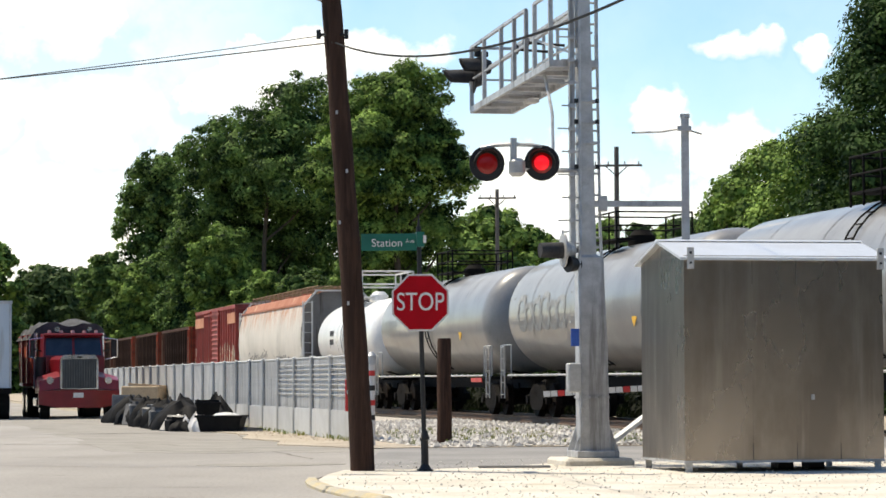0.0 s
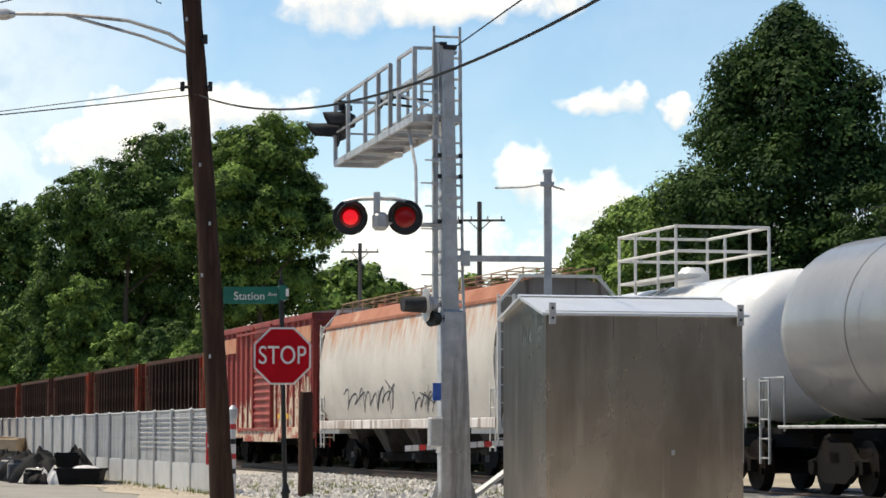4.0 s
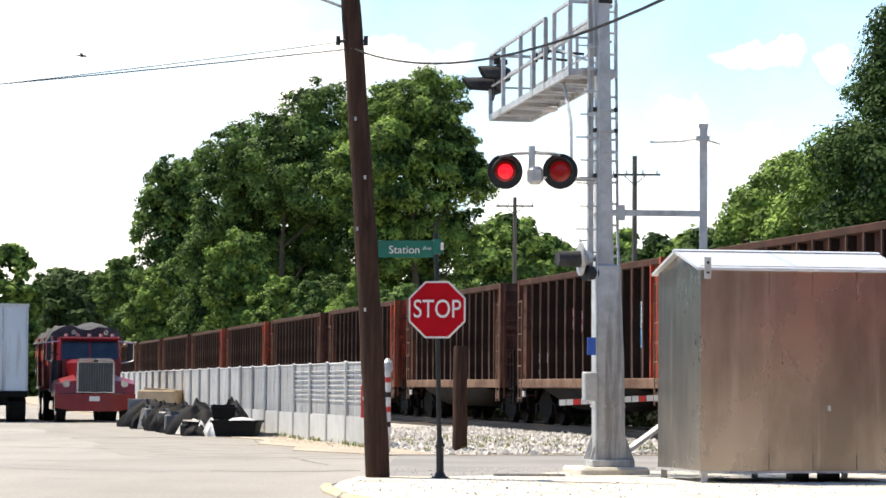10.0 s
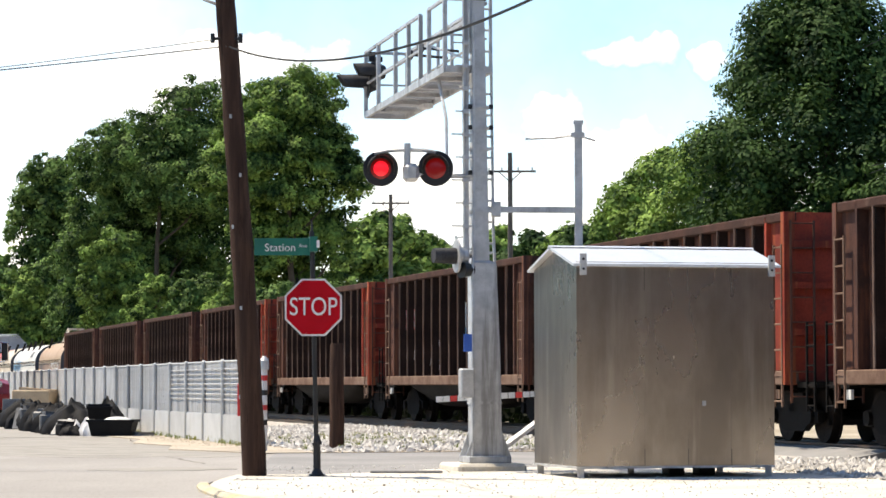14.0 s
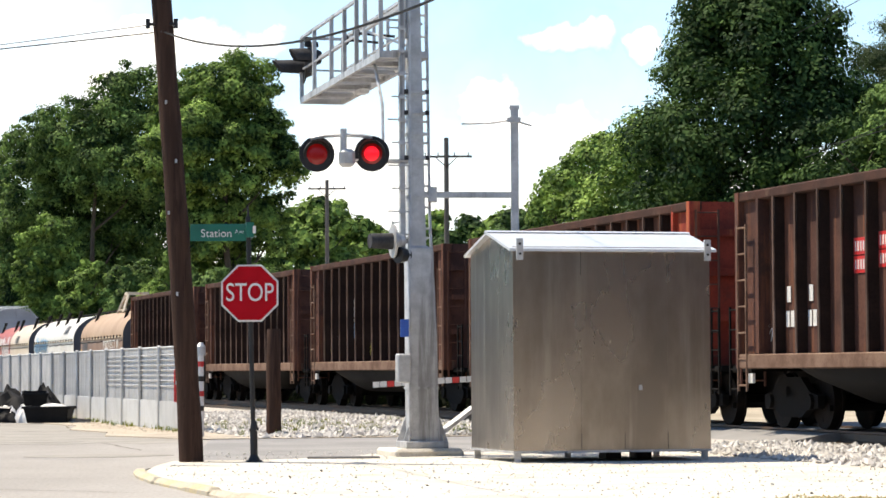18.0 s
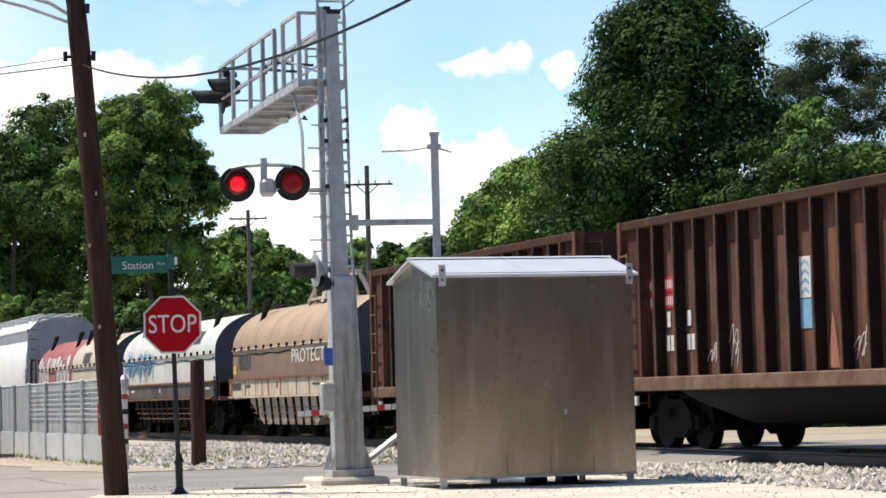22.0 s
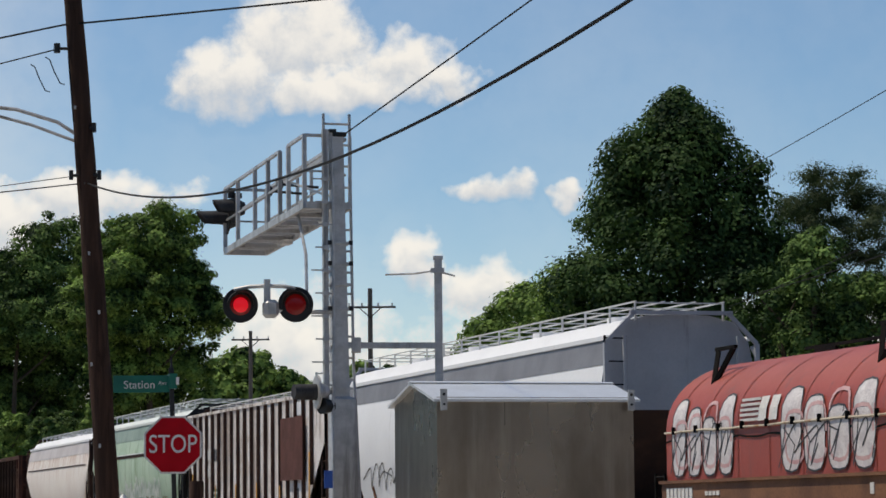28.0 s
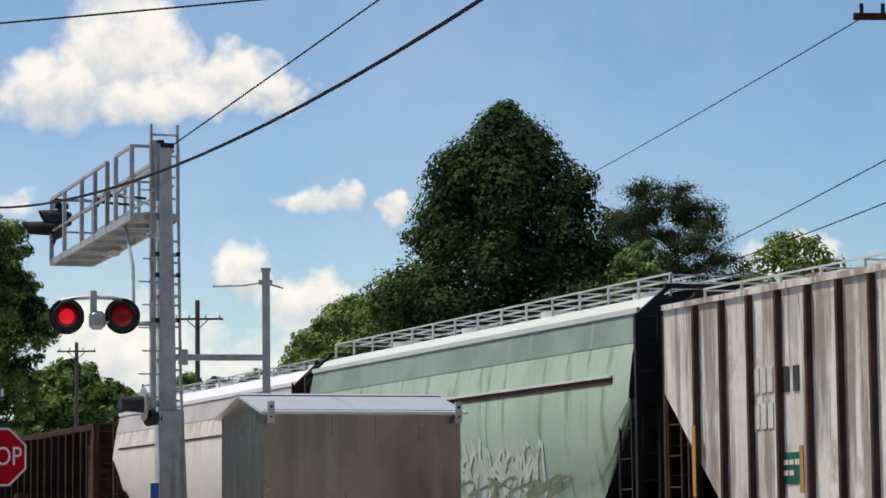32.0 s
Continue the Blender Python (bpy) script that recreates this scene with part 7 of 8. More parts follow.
# --- boxcar
def boxcar(rear, front, label):
    ob, half = car_at("boxcar", label, rear, front, "boxcar")
    b, top = 1.05, 4.62
    sx = half - 0.1
    for s in (-1, 1):
        part("side_sheet", Mesh().box(0, s * (WIDE / 2 - 0.12), (b + top) / 2 - 0.05, 2 * sx, 0.04, top - b - 0.1), M["box_red"], ob)
        part("side_sill", Mesh().box(0, s * (WIDE / 2 - 0.08), b - 0.02, 2 * sx, 0.12, 0.34, bev=0.015).box(0, s * (WIDE / 2 - 0.06), b - 0.22, 6.0, 0.1, 0.16), M["box_red"] if s > 0 else M["peel"], ob)
        part("top_plate", Mesh().box(0, s * (WIDE / 2 - 0.09), top - 0.09, 2 * sx + 0.06, 0.16, 0.18, bev=0.015), M["box_red"], ob)
    # door in the middle with corrugations
    dw = 3.05
    door = part("door", Mesh().box(0.3, NEAR + 0.06, (b + top) / 2, dw, 0.05, top - b - 0.35), M["box_red"], ob, "corrugated sliding door")
    for i in range(13):
        z = b + 0.35 + i * (top - b - 0.75) / 12
        part("corrugation", Mesh().loft([[(x, NEAR + 0.04, z - 0.08), (x, NEAR - 0.015, z), (x, NEAR + 0.04, z + 0.08)] for x in (0.3 - dw / 2 + 0.12, 0.3 + dw / 2 - 0.12)]), M["box_red"], door)
    for x in (0.3 - dw / 2, 0.3 + dw / 2):
        part("door_post", Mesh().box(x, NEAR + 0.02, (b + top) / 2, 0.14, 0.12, top - b - 0.2), M["box_red"], ob)
    part("door_track", Mesh().box(0.3 - 1.2, NEAR - 0.0, b + 0.1, 6.4, 0.06, 0.08).box(0.3 - 1.2, NEAR - 0.0, top - 0.3, 6.4, 0.06, 0.08), M["box_red"], ob)
    posts = [-sx + 0.12 + i * 0.92 for i in range(7)] + [sx - 0.12 - i * 0.92 for i in range(7)]
    for x in posts:
        if abs(x - 0.3) > dw / 2 + 0.15:
            part("side_post", Mesh().loft([[(x - 0.1, NEAR + 0.11, z), (x - 0.05, NEAR + 0.02, z), (x + 0.05, NEAR + 0.02, z), (x + 0.1, NEAR + 0.11, z)] for z in (b + 0.1, top - 0.15)]), M["box_red"], ob)
    # faded panels and peeled lower paint on the near side
    for x0, x1 in ((-sx + 0.05, -sx + 3.7), (sx - 2.9, sx - 0.05)):
        part("faded_panel", Mesh().box((x0 + x1) / 2, NEAR + 0.018, top - 0.62, x1 - x0, 0.03, 0.5), M["fade"], ob, "faded orange letter panel")
    g = random.Random(3)
    for x0, x1, hgt in [(a, min(a + 0.92, sx - 0.05), 1.55) for a in (2.0, 2.85, 3.77, 4.69, 5.61, 6.5)] + [(-2.2 - 0.92 * k, -1.3 - 0.92 * k, 1.0 - 0.08 * k) for k in range(7)]:
        n = 17
        lift, top_z = 0.0, []
        for k in range(n):
            lift = 0.55 * lift + g.uniform(-0.17, 0.17)
            top_z.append(b + 0.12 + hgt * (0.86 + 0.14 * math.sin(x0 * 3.1 + k * 0.5)) + lift)
        edge = [(x0 + (x1 - x0) * k / (n - 1), z) for k, z in enumerate(top_z)]
        vs = [(x, NEAR + 0.078, z) for x, z in edge] + [(x, NEAR + 0.078, b + 0.12) for x, z in edge]
        part("peeled_paint", Mesh().add(vs, [(n + k, n + k + 1, k + 1, k) for k in range(n - 1)]), M["peel"], ob, "ragged peeled paint", smooth=0)
    for x in posts:
        if abs(x - 0.3) > dw / 2 + 0.15:
            h = g.uniform(1.1, 1.7) if x > 0 else g.uniform(0.5, 1.0)
            part("peeled_post", Mesh().plate([(x - 0.05, b + 0.1), (x + 0.05, b + 0.1), (x + 0.05, b + 0.1 + h), (x, b + h + 0.25), (x - 0.05, b + 0.05 + h)], NEAR + 0.012, NEAR + 0.022), M["peel"], ob)
    for x in (3.2, 4.6, 6.9):
        part("spray_mark", Mesh().box(x, NEAR + 0.0, b + 0.5, 0.34, 0.012, 0.16, bev=0.005), M["yellow"], ob)
    part("roof", Mesh().loft([[(x, -WIDE / 2 + 0.02, top), (x, 0, top + 0.16), (x, WIDE / 2 - 0.02, top), (x, WIDE / 2 - 0.02, top - 0.05), (x, -WIDE / 2 + 0.02, top - 0.05)] for x in (-sx, sx)]), M["box_roof"], ob, smooth=5)
    for i in range(13):
        x = -sx + 0.2 + i * (2 * sx - 0.4) / 12
        part("roof_rib", Mesh().loft([[(x + dx, -WIDE / 2 + 0.03, top + 0.01), (x + dx, 0, top + 0.2), (x + dx, WIDE / 2 - 0.03, top + 0.01), (x + dx, 0, top + 0.13)] for dx in (-0.05, 0.05)]), M["box_roof"], ob)
    for s in (-1, 1):
        part("end_sheet", Mesh().box(s * sx, 0, (b + top) / 2, 0.06, WIDE - 0.1, top - b), M["box_red"], ob)
        for i in range(9):
            part("end_rib", Mesh().rod((s * (sx + 0.03), NEAR + 0.2, b + 0.3 + i * 0.38), (s * (sx + 0.03), -NEAR - 0.2, b + 0.3 + i * 0.38), 0.06, n=6), M["box_red"], ob)
        rungs(ob, s * (sx - 0.4), NEAR - 0.02, 0.55, 2.7, 0.42, "x", 0.38, "peel")
        rungs(ob, s * (sx + 0.1), NEAR + 0.35, 0.6, 2.7, 0.42, "y", 0.38, "box_red")
        bogie(ob, s * (half - 2.5))
    part("centre_sill", Mesh().box(0, 0, 0.82, 2 * sx, 0.4, 0.4).box(1.5, 0.3, 0.62, 1.4, 0.6, 0.4), M["under"], ob)
    coupler(ob, half - 0.15)
    return ob


def hood_side(z, b=1.62, flat=0.85):
    hw = WIDE / 2 - 0.08
    q = min(1.0, max(0.0, (z - b - flat) / 1.14))
    return -hw * math.sqrt(max(0.0, 1 - q * q)) - 0.01


# --- coil car: rounded hoods on a trough
def coil_car(rear, front, hoods, sill, label, cage=False, words_on="", tags=()):
    """hoods: from the rear forward, (material, share of the length)."""
    ob, half = car_at("coil_car", label, rear, front, "coil car")
    sx, b = half - 0.52, 1.62
    x0 = -sx
    for paint, share, em_at, em_z in hoods:
        x1 = x0 + 2 * sx * share
        n, hw, flat = 22, WIDE / 2 - 0.08, 0.85
        arc = [(-hw, b), (-hw, b + flat)] + [(-hw * math.cos(a), b + flat + 1.14 * math.sin(a)) for a in (math.pi * k / n for k in range(1, n))] + [(hw, b + flat), (hw, b)]
        hd = part("hood", Mesh().loft([[(x, y, z) for y, z in arc] for x in (x0 + 0.04, x1 - 0.04)], closed=False, caps=False), M[paint], ob, "rounded sheet metal hood", smooth=40)
        for e, x in ((-1, x0 + 0.05), (1, x1 - 0.05)):
            part("hood_end", Mesh().add([(x, y, z) for y, z in arc], [tuple(range(len(arc)))]), M["hood_dark"], hd, "dark hood end", smooth=0)
        for k in range(7):
            x = x0 + (x1 - x0) * (k + 0.5) / 7
            part("hood_seam", Mesh().loft([[(x + dx, y * 1.006, b + (z - b) * 1.004) for y, z in arc] for dx in (-0.025, 0.025)], closed=False, caps=False), M[paint], hd, smooth=40)
        if paint == "hood_tan":
            part("hood_skirt", Mesh().box((x0 + x1) / 2, -hw - 0.004, b + flat / 2 - 0.08, x1 - x0 - 0.1, 0.012, flat - 0.18), M["hood_skirt"], hd, "darker lower hood panel")
        wob = random.Random(int(rear))
        part("rub_rail", Mesh().tube([(x0 + 0.05 + (x1 - x0 - 0.1) * k / 24, -hw - 0.03, b + flat - 0.05 + wob.uniform(-0.012, 0.012)) for k in range(25)], 0.02, 5), M["coil_sill"], hd)
        part("seal_strip", Mesh().loft([[(x0 + 0.05 + (x1 - x0 - 0.1) * k / 30, -hw - 0.016, b + flat - 0.2 + dz + 0.02 * math.sin(k * 1.3) + wob.uniform(-0.01, 0.01)) for dz in (-0.02, 0.02)] for k in range(31)], closed=False, caps=False), M["under"], hd, "sagging black seal strip")
        for k in range(int((x1 - x0) / 0.9)):
            x = x0 + (x1 - x0) * (k + 0.5) / int((x1 - x0) / 0.9)
            part("clip", Mesh().rod((x, -hw - 0.045, b + flat - 0.08), (x, -hw - 0.045, b + flat + 0.04), 0.035, n=6), M["under"], hd)
        ztop = b + flat + 1.14
        for f in ((0.14, 0.86) if share < 0.9 else (0.12, 0.4, 0.62, 0.88) if not cage else (0.16, 0.84)):
            x = x0 + (x1 - x0) * f
            for q in (-1, 1):
                part("lift_bracket", Mesh().bar((x - 0.32, q * 0.9, ztop + 0.16), (x, q * 1.14, ztop - 0.46), 0.07).bar((x + 0.32, q * 0.9, ztop + 0.16), (x, q * 1.14, ztop - 0.46), 0.07).bar((x - 0.42, q * 0.9, ztop + 0.18), (x + 0.42, q * 0.9, ztop + 0.18), 0.06), M["under"], hd)
        part("stacking_rail", Mesh().bar((x0 + 0.4, 0.9, ztop + 0.24), (x1 - 0.4, 0.9, ztop + 0.24), 0.05), M["under"], hd)
        if cage:
            x = (x0 + x1) / 2 + 0.2
            part("cage_plate", Mesh().box(x, 0, ztop + 0.03, 1.95, 1.35, 0.08, bev=0.01), M["coil_sill"], hd, "welded lifting cage plate")
            for p in (-1, 1):
                for q in (-1, 1):
                    part("cage_leg", Mesh().bar((x + p * 0.75, q * 0.7, ztop - 0.1), (x + p * 0.38, q * 0.4, ztop + 0.72), 0.09), M["coil_sill"], hd)
                part("cage_bar", Mesh().bar((x - 0.42, p * 0.4, ztop + 0.72), (x + 0.42, p * 0.4, ztop + 0.72), 0.13), M["coil_sill"], hd)
                part("cage_bar", Mesh().bar((x + p * 0.4, -0.4, ztop + 0.73), (x + p * 0.4, 0.4, ztop + 0.73), 0.1), M["coil_sill"], hd)
        # plain emblem: bars and a slanted block
        xm = x0 + (x1 - x0) * em_at
        ink = M["letter_white"] if paint == "hood_red" else M["spray_black"]
        for k in range(5):
            z = em_z + 0.16 - k * 0.08
            part("emblem_bar", Mesh().box(xm - 0.35 + 0.02 * k, hood_side(z) - 0.014, z, 0.75, 0.012, 0.042), ink, hd, "worn emblem of bars")
        for dx in (0.2, 0.62):
            part("emblem_block", Mesh().loft([[(xm + dx + q, hood_side(z) - 0.018, z) for z in (em_z - 0.19, em_z, em_z + 0.19)] for q in (-0.14, 0.16)], closed=False, caps=False), ink, hd, "worn emblem block", smooth=0)
        x0 = x1
    if words_on:
        tw = words(words_on, 0.5, 0.004, M["letter_white"])
        span = max(v.co.x for v in tw.vertices) - min(v.co.x for v in tw.vertices)
        tw.transform(Matrix.Diagonal((4.25 / span, 1, 1, 1)))
        part("lettering", tw, None, ob, "white lettering " + words_on, m=pose(2.98, -WIDE / 2 + 0.062, b + 0.5))
    for q in (1, -1):
        part("side_sill", Mesh().box(0, q * (NEAR + 0.1), b - 0.26, 2 * half - 1.0, 0.2, 0.46, bev=0.02), sill, ob)
        part("sill_lip", Mesh().box(0, q * (NEAR + 0.05), b - 0.02, 2 * half - 1.0, 0.2, 0.05), M["coil_rust"], ob)
        part("sill_foot", Mesh().box(0, q * (NEAR + 0.03), b - 0.51, 2 * half - 1.0, 0.2, 0.05), M["coil_sill"] if sill is M["coil_sill"] else M["coil_rust"], ob)
    ink = M["letter_white"] if sill is not M["coil_sill"] else M["spray_black"]
    for x, n, w_, h in ((-sx + 0.3, 7, 0.13, 0.2), (-sx + 2.0, 4, 0.12, 0.07), (sx - 3.0, 5, 0.12, 0.06), (sx - 1.0, 4, 0.1, 0.06), (-0.6, 1, 0.12, 0.16)):
        for k in range(n):
            part("marking", Mesh().box(x + k * (w_ + 0.04), NEAR - 0.006, b - 0.22, w_, 0.012, h), ink, ob)
    if cage:
        rg = random.Random(31)
        for k in range(9):
            x = -sx + 0.5 + k * (2 * sx - 1.0) / 8 + rg.uniform(-0.3, 0.3)
            part("rust_run", Mesh().box(x, NEAR - 0.004, b - 0.26, rg.uniform(0.05, 0.16), 0.01, 0.44), M["sill_rust"], ob, "orange rust run")
        part("orange_plate", Mesh().box(-sx + 0.06, NEAR - 0.008, b - 0.26, 0.3, 0.012, 0.36), M["sill_rust"], ob, "orange rusted corner plate")
        part("yellow_notice", Mesh().box(-sx + 0.42, hood_side(b + 0.3) - 0.02, b + 0.25, 0.34, 0.012, 0.24), M["yellow"], ob, "small faded yellow notice plate")
    part("yellow_plate", Mesh().box(sx - 2.0, NEAR - 0.006, b - 0.3, 0.34, 0.012, 0.2), M["yellow"], ob)
    # ribbed trough between the trucks
    q4 = sx - 1.73
    tr = Mesh().loft([[(x * q, y, z) for q, y, z in ((q4, -1.5, b - 0.52), (q4 - 1.6, -1.42, 0.36), (q4 - 1.6, 1.42, 0.36), (q4, 1.5, b - 0.52))] for x in (-1, 1)])
    belly = sill if sill is M["coil_sill"] else M["under"]
    part("trough", tr, belly, ob, "tapered trough of welded plates")
    n = int(2 * q4 / 0.85)
    for i in range(n + 1):
        x = -q4 + 0.3 + i * (2 * q4 - 0.6) / n
        zl = 0.36 + max(0.0, abs(x) - q4 + 1.6) * 0.4
        part("trough_rib", Mesh().bar((x, -1.53, b - 0.54), (x, -1.46, zl), 0.05), M["under"], ob)
    for z in (0.5, 0.66, 0.82):
        w_ = q4 - 1.5 + (z - 0.36) * 2.3
        part("trough_crease", Mesh().tube([(-w_ + 2 * w_ * k / 40, -1.5 - (z - 0.36) * 0.1, z + 0.018 * math.sin(k * 2.1)) for k in range(41)], 0.011, 4), M["coil_rust"], ob)
    for s in (-1, 1):
        part("end_platform", Mesh().box(s * (half - 0.6), 0, 1.1, 1.1, WIDE - 0.2, 0.12), M["coil_rust"], ob)
        rungs(ob, s * (half - 0.35), NEAR + 0.04, 0.5, 1.75, 0.42, "x", 0.34, "under")
        bogie(ob, s * (half - 2.3))
    part("centre_sill", Mesh().box(0, 0, 0.86, 2 * half - 0.3, 0.4, 0.4), M["under"], ob)
    coupler(ob, half - 0.2)
    return ob, half, b


# --- the train in order, front to rear; metres up the line at the start
tank(56.4, 38.6, M["tank_grey"], "grey tank car with a black dome and platform", 3.1, "under", "galv")
tagged_tank = tank(75.2, 57.2, M["tank_grey"], "grey tank car with a black ladder and platform", 3.1, "under", "galv")
tank(94.6, 76.4, M["tank_grey"], "dull grey tank car with stained bands", 3.05, "under", "galv")
tank(109.2, 95.2, M["tank_white"], "glossy white tank car with a white railed platform", 2.75, "letter_white", "letter_white")
# the rusty hopper's unlit end has its shade put into a darker grey
rusty, rusty_half = hopper(130.8, 111.2, M["rust_white"], M["rust_roof"], M["end_shaded"], "rust-streaked white covered hopper with an orange rusted roof", 4.6, None, None, True, "letter_white", board="rail_tan", sill_paint=M["rib_white"], cut=0.5, rise=0.25, bays=5, bay_paint="bay_grey")
boxcar(148.0, 131.5, "faded red boxcar with peeling paint")
GONS = []
N_G, G0, GL = 11, 148.5, 16.63
for i in range(N_G):
    red = i not in (3, 5, 8, 9, 10)
    lab = "rusty brown bathtub gondola with a red end" if red else "rusty dark brown bathtub gondola"
    rear_, front_ = G0 + (i + 1) * GL + 1.1, G0 + i * GL + 1.4
    gon = gondola(rear_, front_, red, lab)
    GONS.append(gon)
coil_car(347.35, 333.65, [("hood_tan", 1.0, 0.12, 2.08)], M["coil_sill"], "tan coil car with a rounded hood and lifting cage", True, "PROTECT III")
white_car = coil_car(364.95, 348.7, [("hood_white", 1.0, 0.79, 2.95)], M["coil_grey"], "grey-white coil car with dark hood ends and blue paint marks")
red_car = coil_car(384.75, 366.2, [("hood_red", 0.5, 0.45, 2.68), ("hood_cream", 0.5, 0.37, 2.74)], M["coil_rust"], "coil car with one red and one cream hood")
# white hoppers' end sheets are grey and black: shade put into their colour
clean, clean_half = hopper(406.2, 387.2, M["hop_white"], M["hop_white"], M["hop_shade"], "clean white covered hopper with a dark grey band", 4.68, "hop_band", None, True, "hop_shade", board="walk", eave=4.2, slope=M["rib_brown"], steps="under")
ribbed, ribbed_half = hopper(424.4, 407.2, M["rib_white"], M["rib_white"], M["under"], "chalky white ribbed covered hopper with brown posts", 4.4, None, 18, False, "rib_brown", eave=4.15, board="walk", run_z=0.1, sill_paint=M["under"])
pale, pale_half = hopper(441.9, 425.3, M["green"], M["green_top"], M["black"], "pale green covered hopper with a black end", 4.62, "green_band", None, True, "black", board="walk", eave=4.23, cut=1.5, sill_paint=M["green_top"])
pink, pink_half = hopper(458.6, 442.7, M["cream_hop"], M["hop_white"], M["rib_brown"], "pinkish white covered hopper with a pale roof and rust stains", 4.5, "pink_band", None, True, "rib_brown", run_z=0.12)
gondola(475.8, 459.4, False, "rusty dark brown bathtub gondola")
gondola(492.2, 476.1, False, "rusty dark brown bathtub gondola")


# --- marks sprayed and lettered on the cars
def hop_side(z, eave=4.05, b=1.35, bulge=0.2):
    k = min(1.0, max(0.0, (z - b) / (eave - b)))
    return -(WIDE / 2 - 0.05 - bulge + bulge * math.sin(math.pi * k))


def tank_side(z):
    return -math.sqrt(max(0.1, 1.55 ** 2 - (z - 2.75) ** 2)) - 0.004


strokes(tagged_tank, M["spray_faint"], fat_letters(2, -6.8, -1.6, 2.35, 0.85, 6), tank_side, 0.16, "paint_mark", "faded white sprayed loops")
strokes(tagged_tank, M["spray_faint"], [[(x, 2.4), (x + 0.05, 3.2)] for x in (-7.4, -4.6, -3.7, -1.2)], tank_side, 0.16, "paint_mark", "faded white sprayed strokes")
strokes(rusty, M["spray_black"], scrawl(1, -6.5, -0.5, 1.6, 0.75, 9) + scrawl(2, 1.5, 5.0, 1.55, 0.6, 6), hop_side, 0.045, "paint_mark", "black sprayed scrawl")
part("placard", Mesh().box(5.9, hop_side(1.9) - 0.01, 1.9, 0.3, 0.012, 0.5), M["spray_black"], rusty)
strokes(clean, M["spray_black"], scrawl(3, -7.0, -3.1, 1.7, 0.66, 9), hop_side, 0.036, "paint_mark", "black sprayed scrawl")
strokes(clean, M["spray_black"], scrawl(4, 5.2, 7.2, 1.55, 0.3, 6), hop_side, 0.025, "paint_mark", "black sprayed scrawl")
plain_bars(clean, M["spray_black"], -8.3, 2.55, 4, 0.07, 0.26, 0.09, hop_side)
plain_bars(clean, M["spray_black"], -8.3, 2.15, 5, 0.07, 0.26, 0.08, hop_side)
for x_ in (-6.4, -3.4, 1.6, 3.2, 5.0):
    part("side_brace", Mesh().bar((x_ - 0.06, hop_side(1.8) - 0.02, 1.8), (x_ + 0.05, hop_side(1.42) - 0.03, 1.4), 0.04), M["coil_rust"], clean)
strokes(pale, M["spray_pale"], scrawl(21, -5.9, -2.0, 1.5, 0.75, 12) + scrawl(22, -1.6, 4.6, 1.46, 1.0, 18) + scrawl(25, -1.4, 4.2, 1.5, 0.7, 12), hop_side, 0.1, "paint_mark", "faded white sprayed scrawl")
strokes(pale, M["spray_olive"], scrawl(23, -4.5, 5.4, 1.44, 0.5, 14), lambda z: hop_side(z) - 0.004, 0.05, "paint_mark", "dull brown smeared scrawl")
part("side_rail", Mesh().box(0, hop_side(3.3) - 0.03, 3.32, 2 * pale_half - 1.7, 0.07, 0.04), M["green_top"], pale, "pale side rail")
part("rail_web", Mesh().box(0, hop_side(3.3) - 0.02, 3.25, 2 * pale_half - 1.7, 0.04, 0.09), M["rib_brown"], pale)
part("side_seam", Mesh().box(0, hop_side(3.2) - 0.008, 3.2, 2 * pink_half - 1.6, 0.03, 0.04), M["rib_brown"], pink)
part("paint_patch", Mesh().box(-6.2, hop_side(2.5) - 0.006, 2.5, 1.1, 0.008, 0.8), M["green_top"], pale, "lighter repainted patch")
part("brown_patch", Mesh().box(5.38, NEAR - 0.06, 2.88, 2.4, 0.016, 1.62), M["patch_brown"], ribbed, "brown repainted patch")
part("clean_patch", Mesh().box(5.75, NEAR + 0.04, 3.9, 0.62, 0.012, 0.34), M["hop_white"], ribbed, "clean white repainted patch")
part("data_panel", Mesh().box(5.62, NEAR + 0.052, 1.74, 0.46, 0.01, 0.5), M["hop_white"], ribbed, "white data panel with dark bars")
plain_bars(ribbed, M["spray_black"], 5.5, 1.72, 2, 0.13, 0.3, 0.05, lambda z: NEAR + 0.05)
part("green_patch", Mesh().box(-4.43, NEAR + 0.045, 1.78, 0.62, 0.012, 0.42), M["sign_green"], ribbed, "small green panel with white bars")
plain_bars(ribbed, M["letter_white"], -4.6, 1.86, 3, 0.12, 0.07, 0.04, lambda z: NEAR + 0.042)
plain_bars(ribbed, M["letter_white"], -4.6, 1.72, 2, 0.12, 0.07, 0.04, lambda z: NEAR + 0.042)
for z_ in (2.98, 2.5):
    plain_bars(ribbed, M["letter_white"], -5.42, z_, 3, 0.15, 0.34, 0.05, lambda z: NEAR + 0.045)
plain_bars(ribbed, M["spray_black"], -4.55, 2.96, 2, 0.16, 0.34, 0.12, lambda z: NEAR + 0.045)
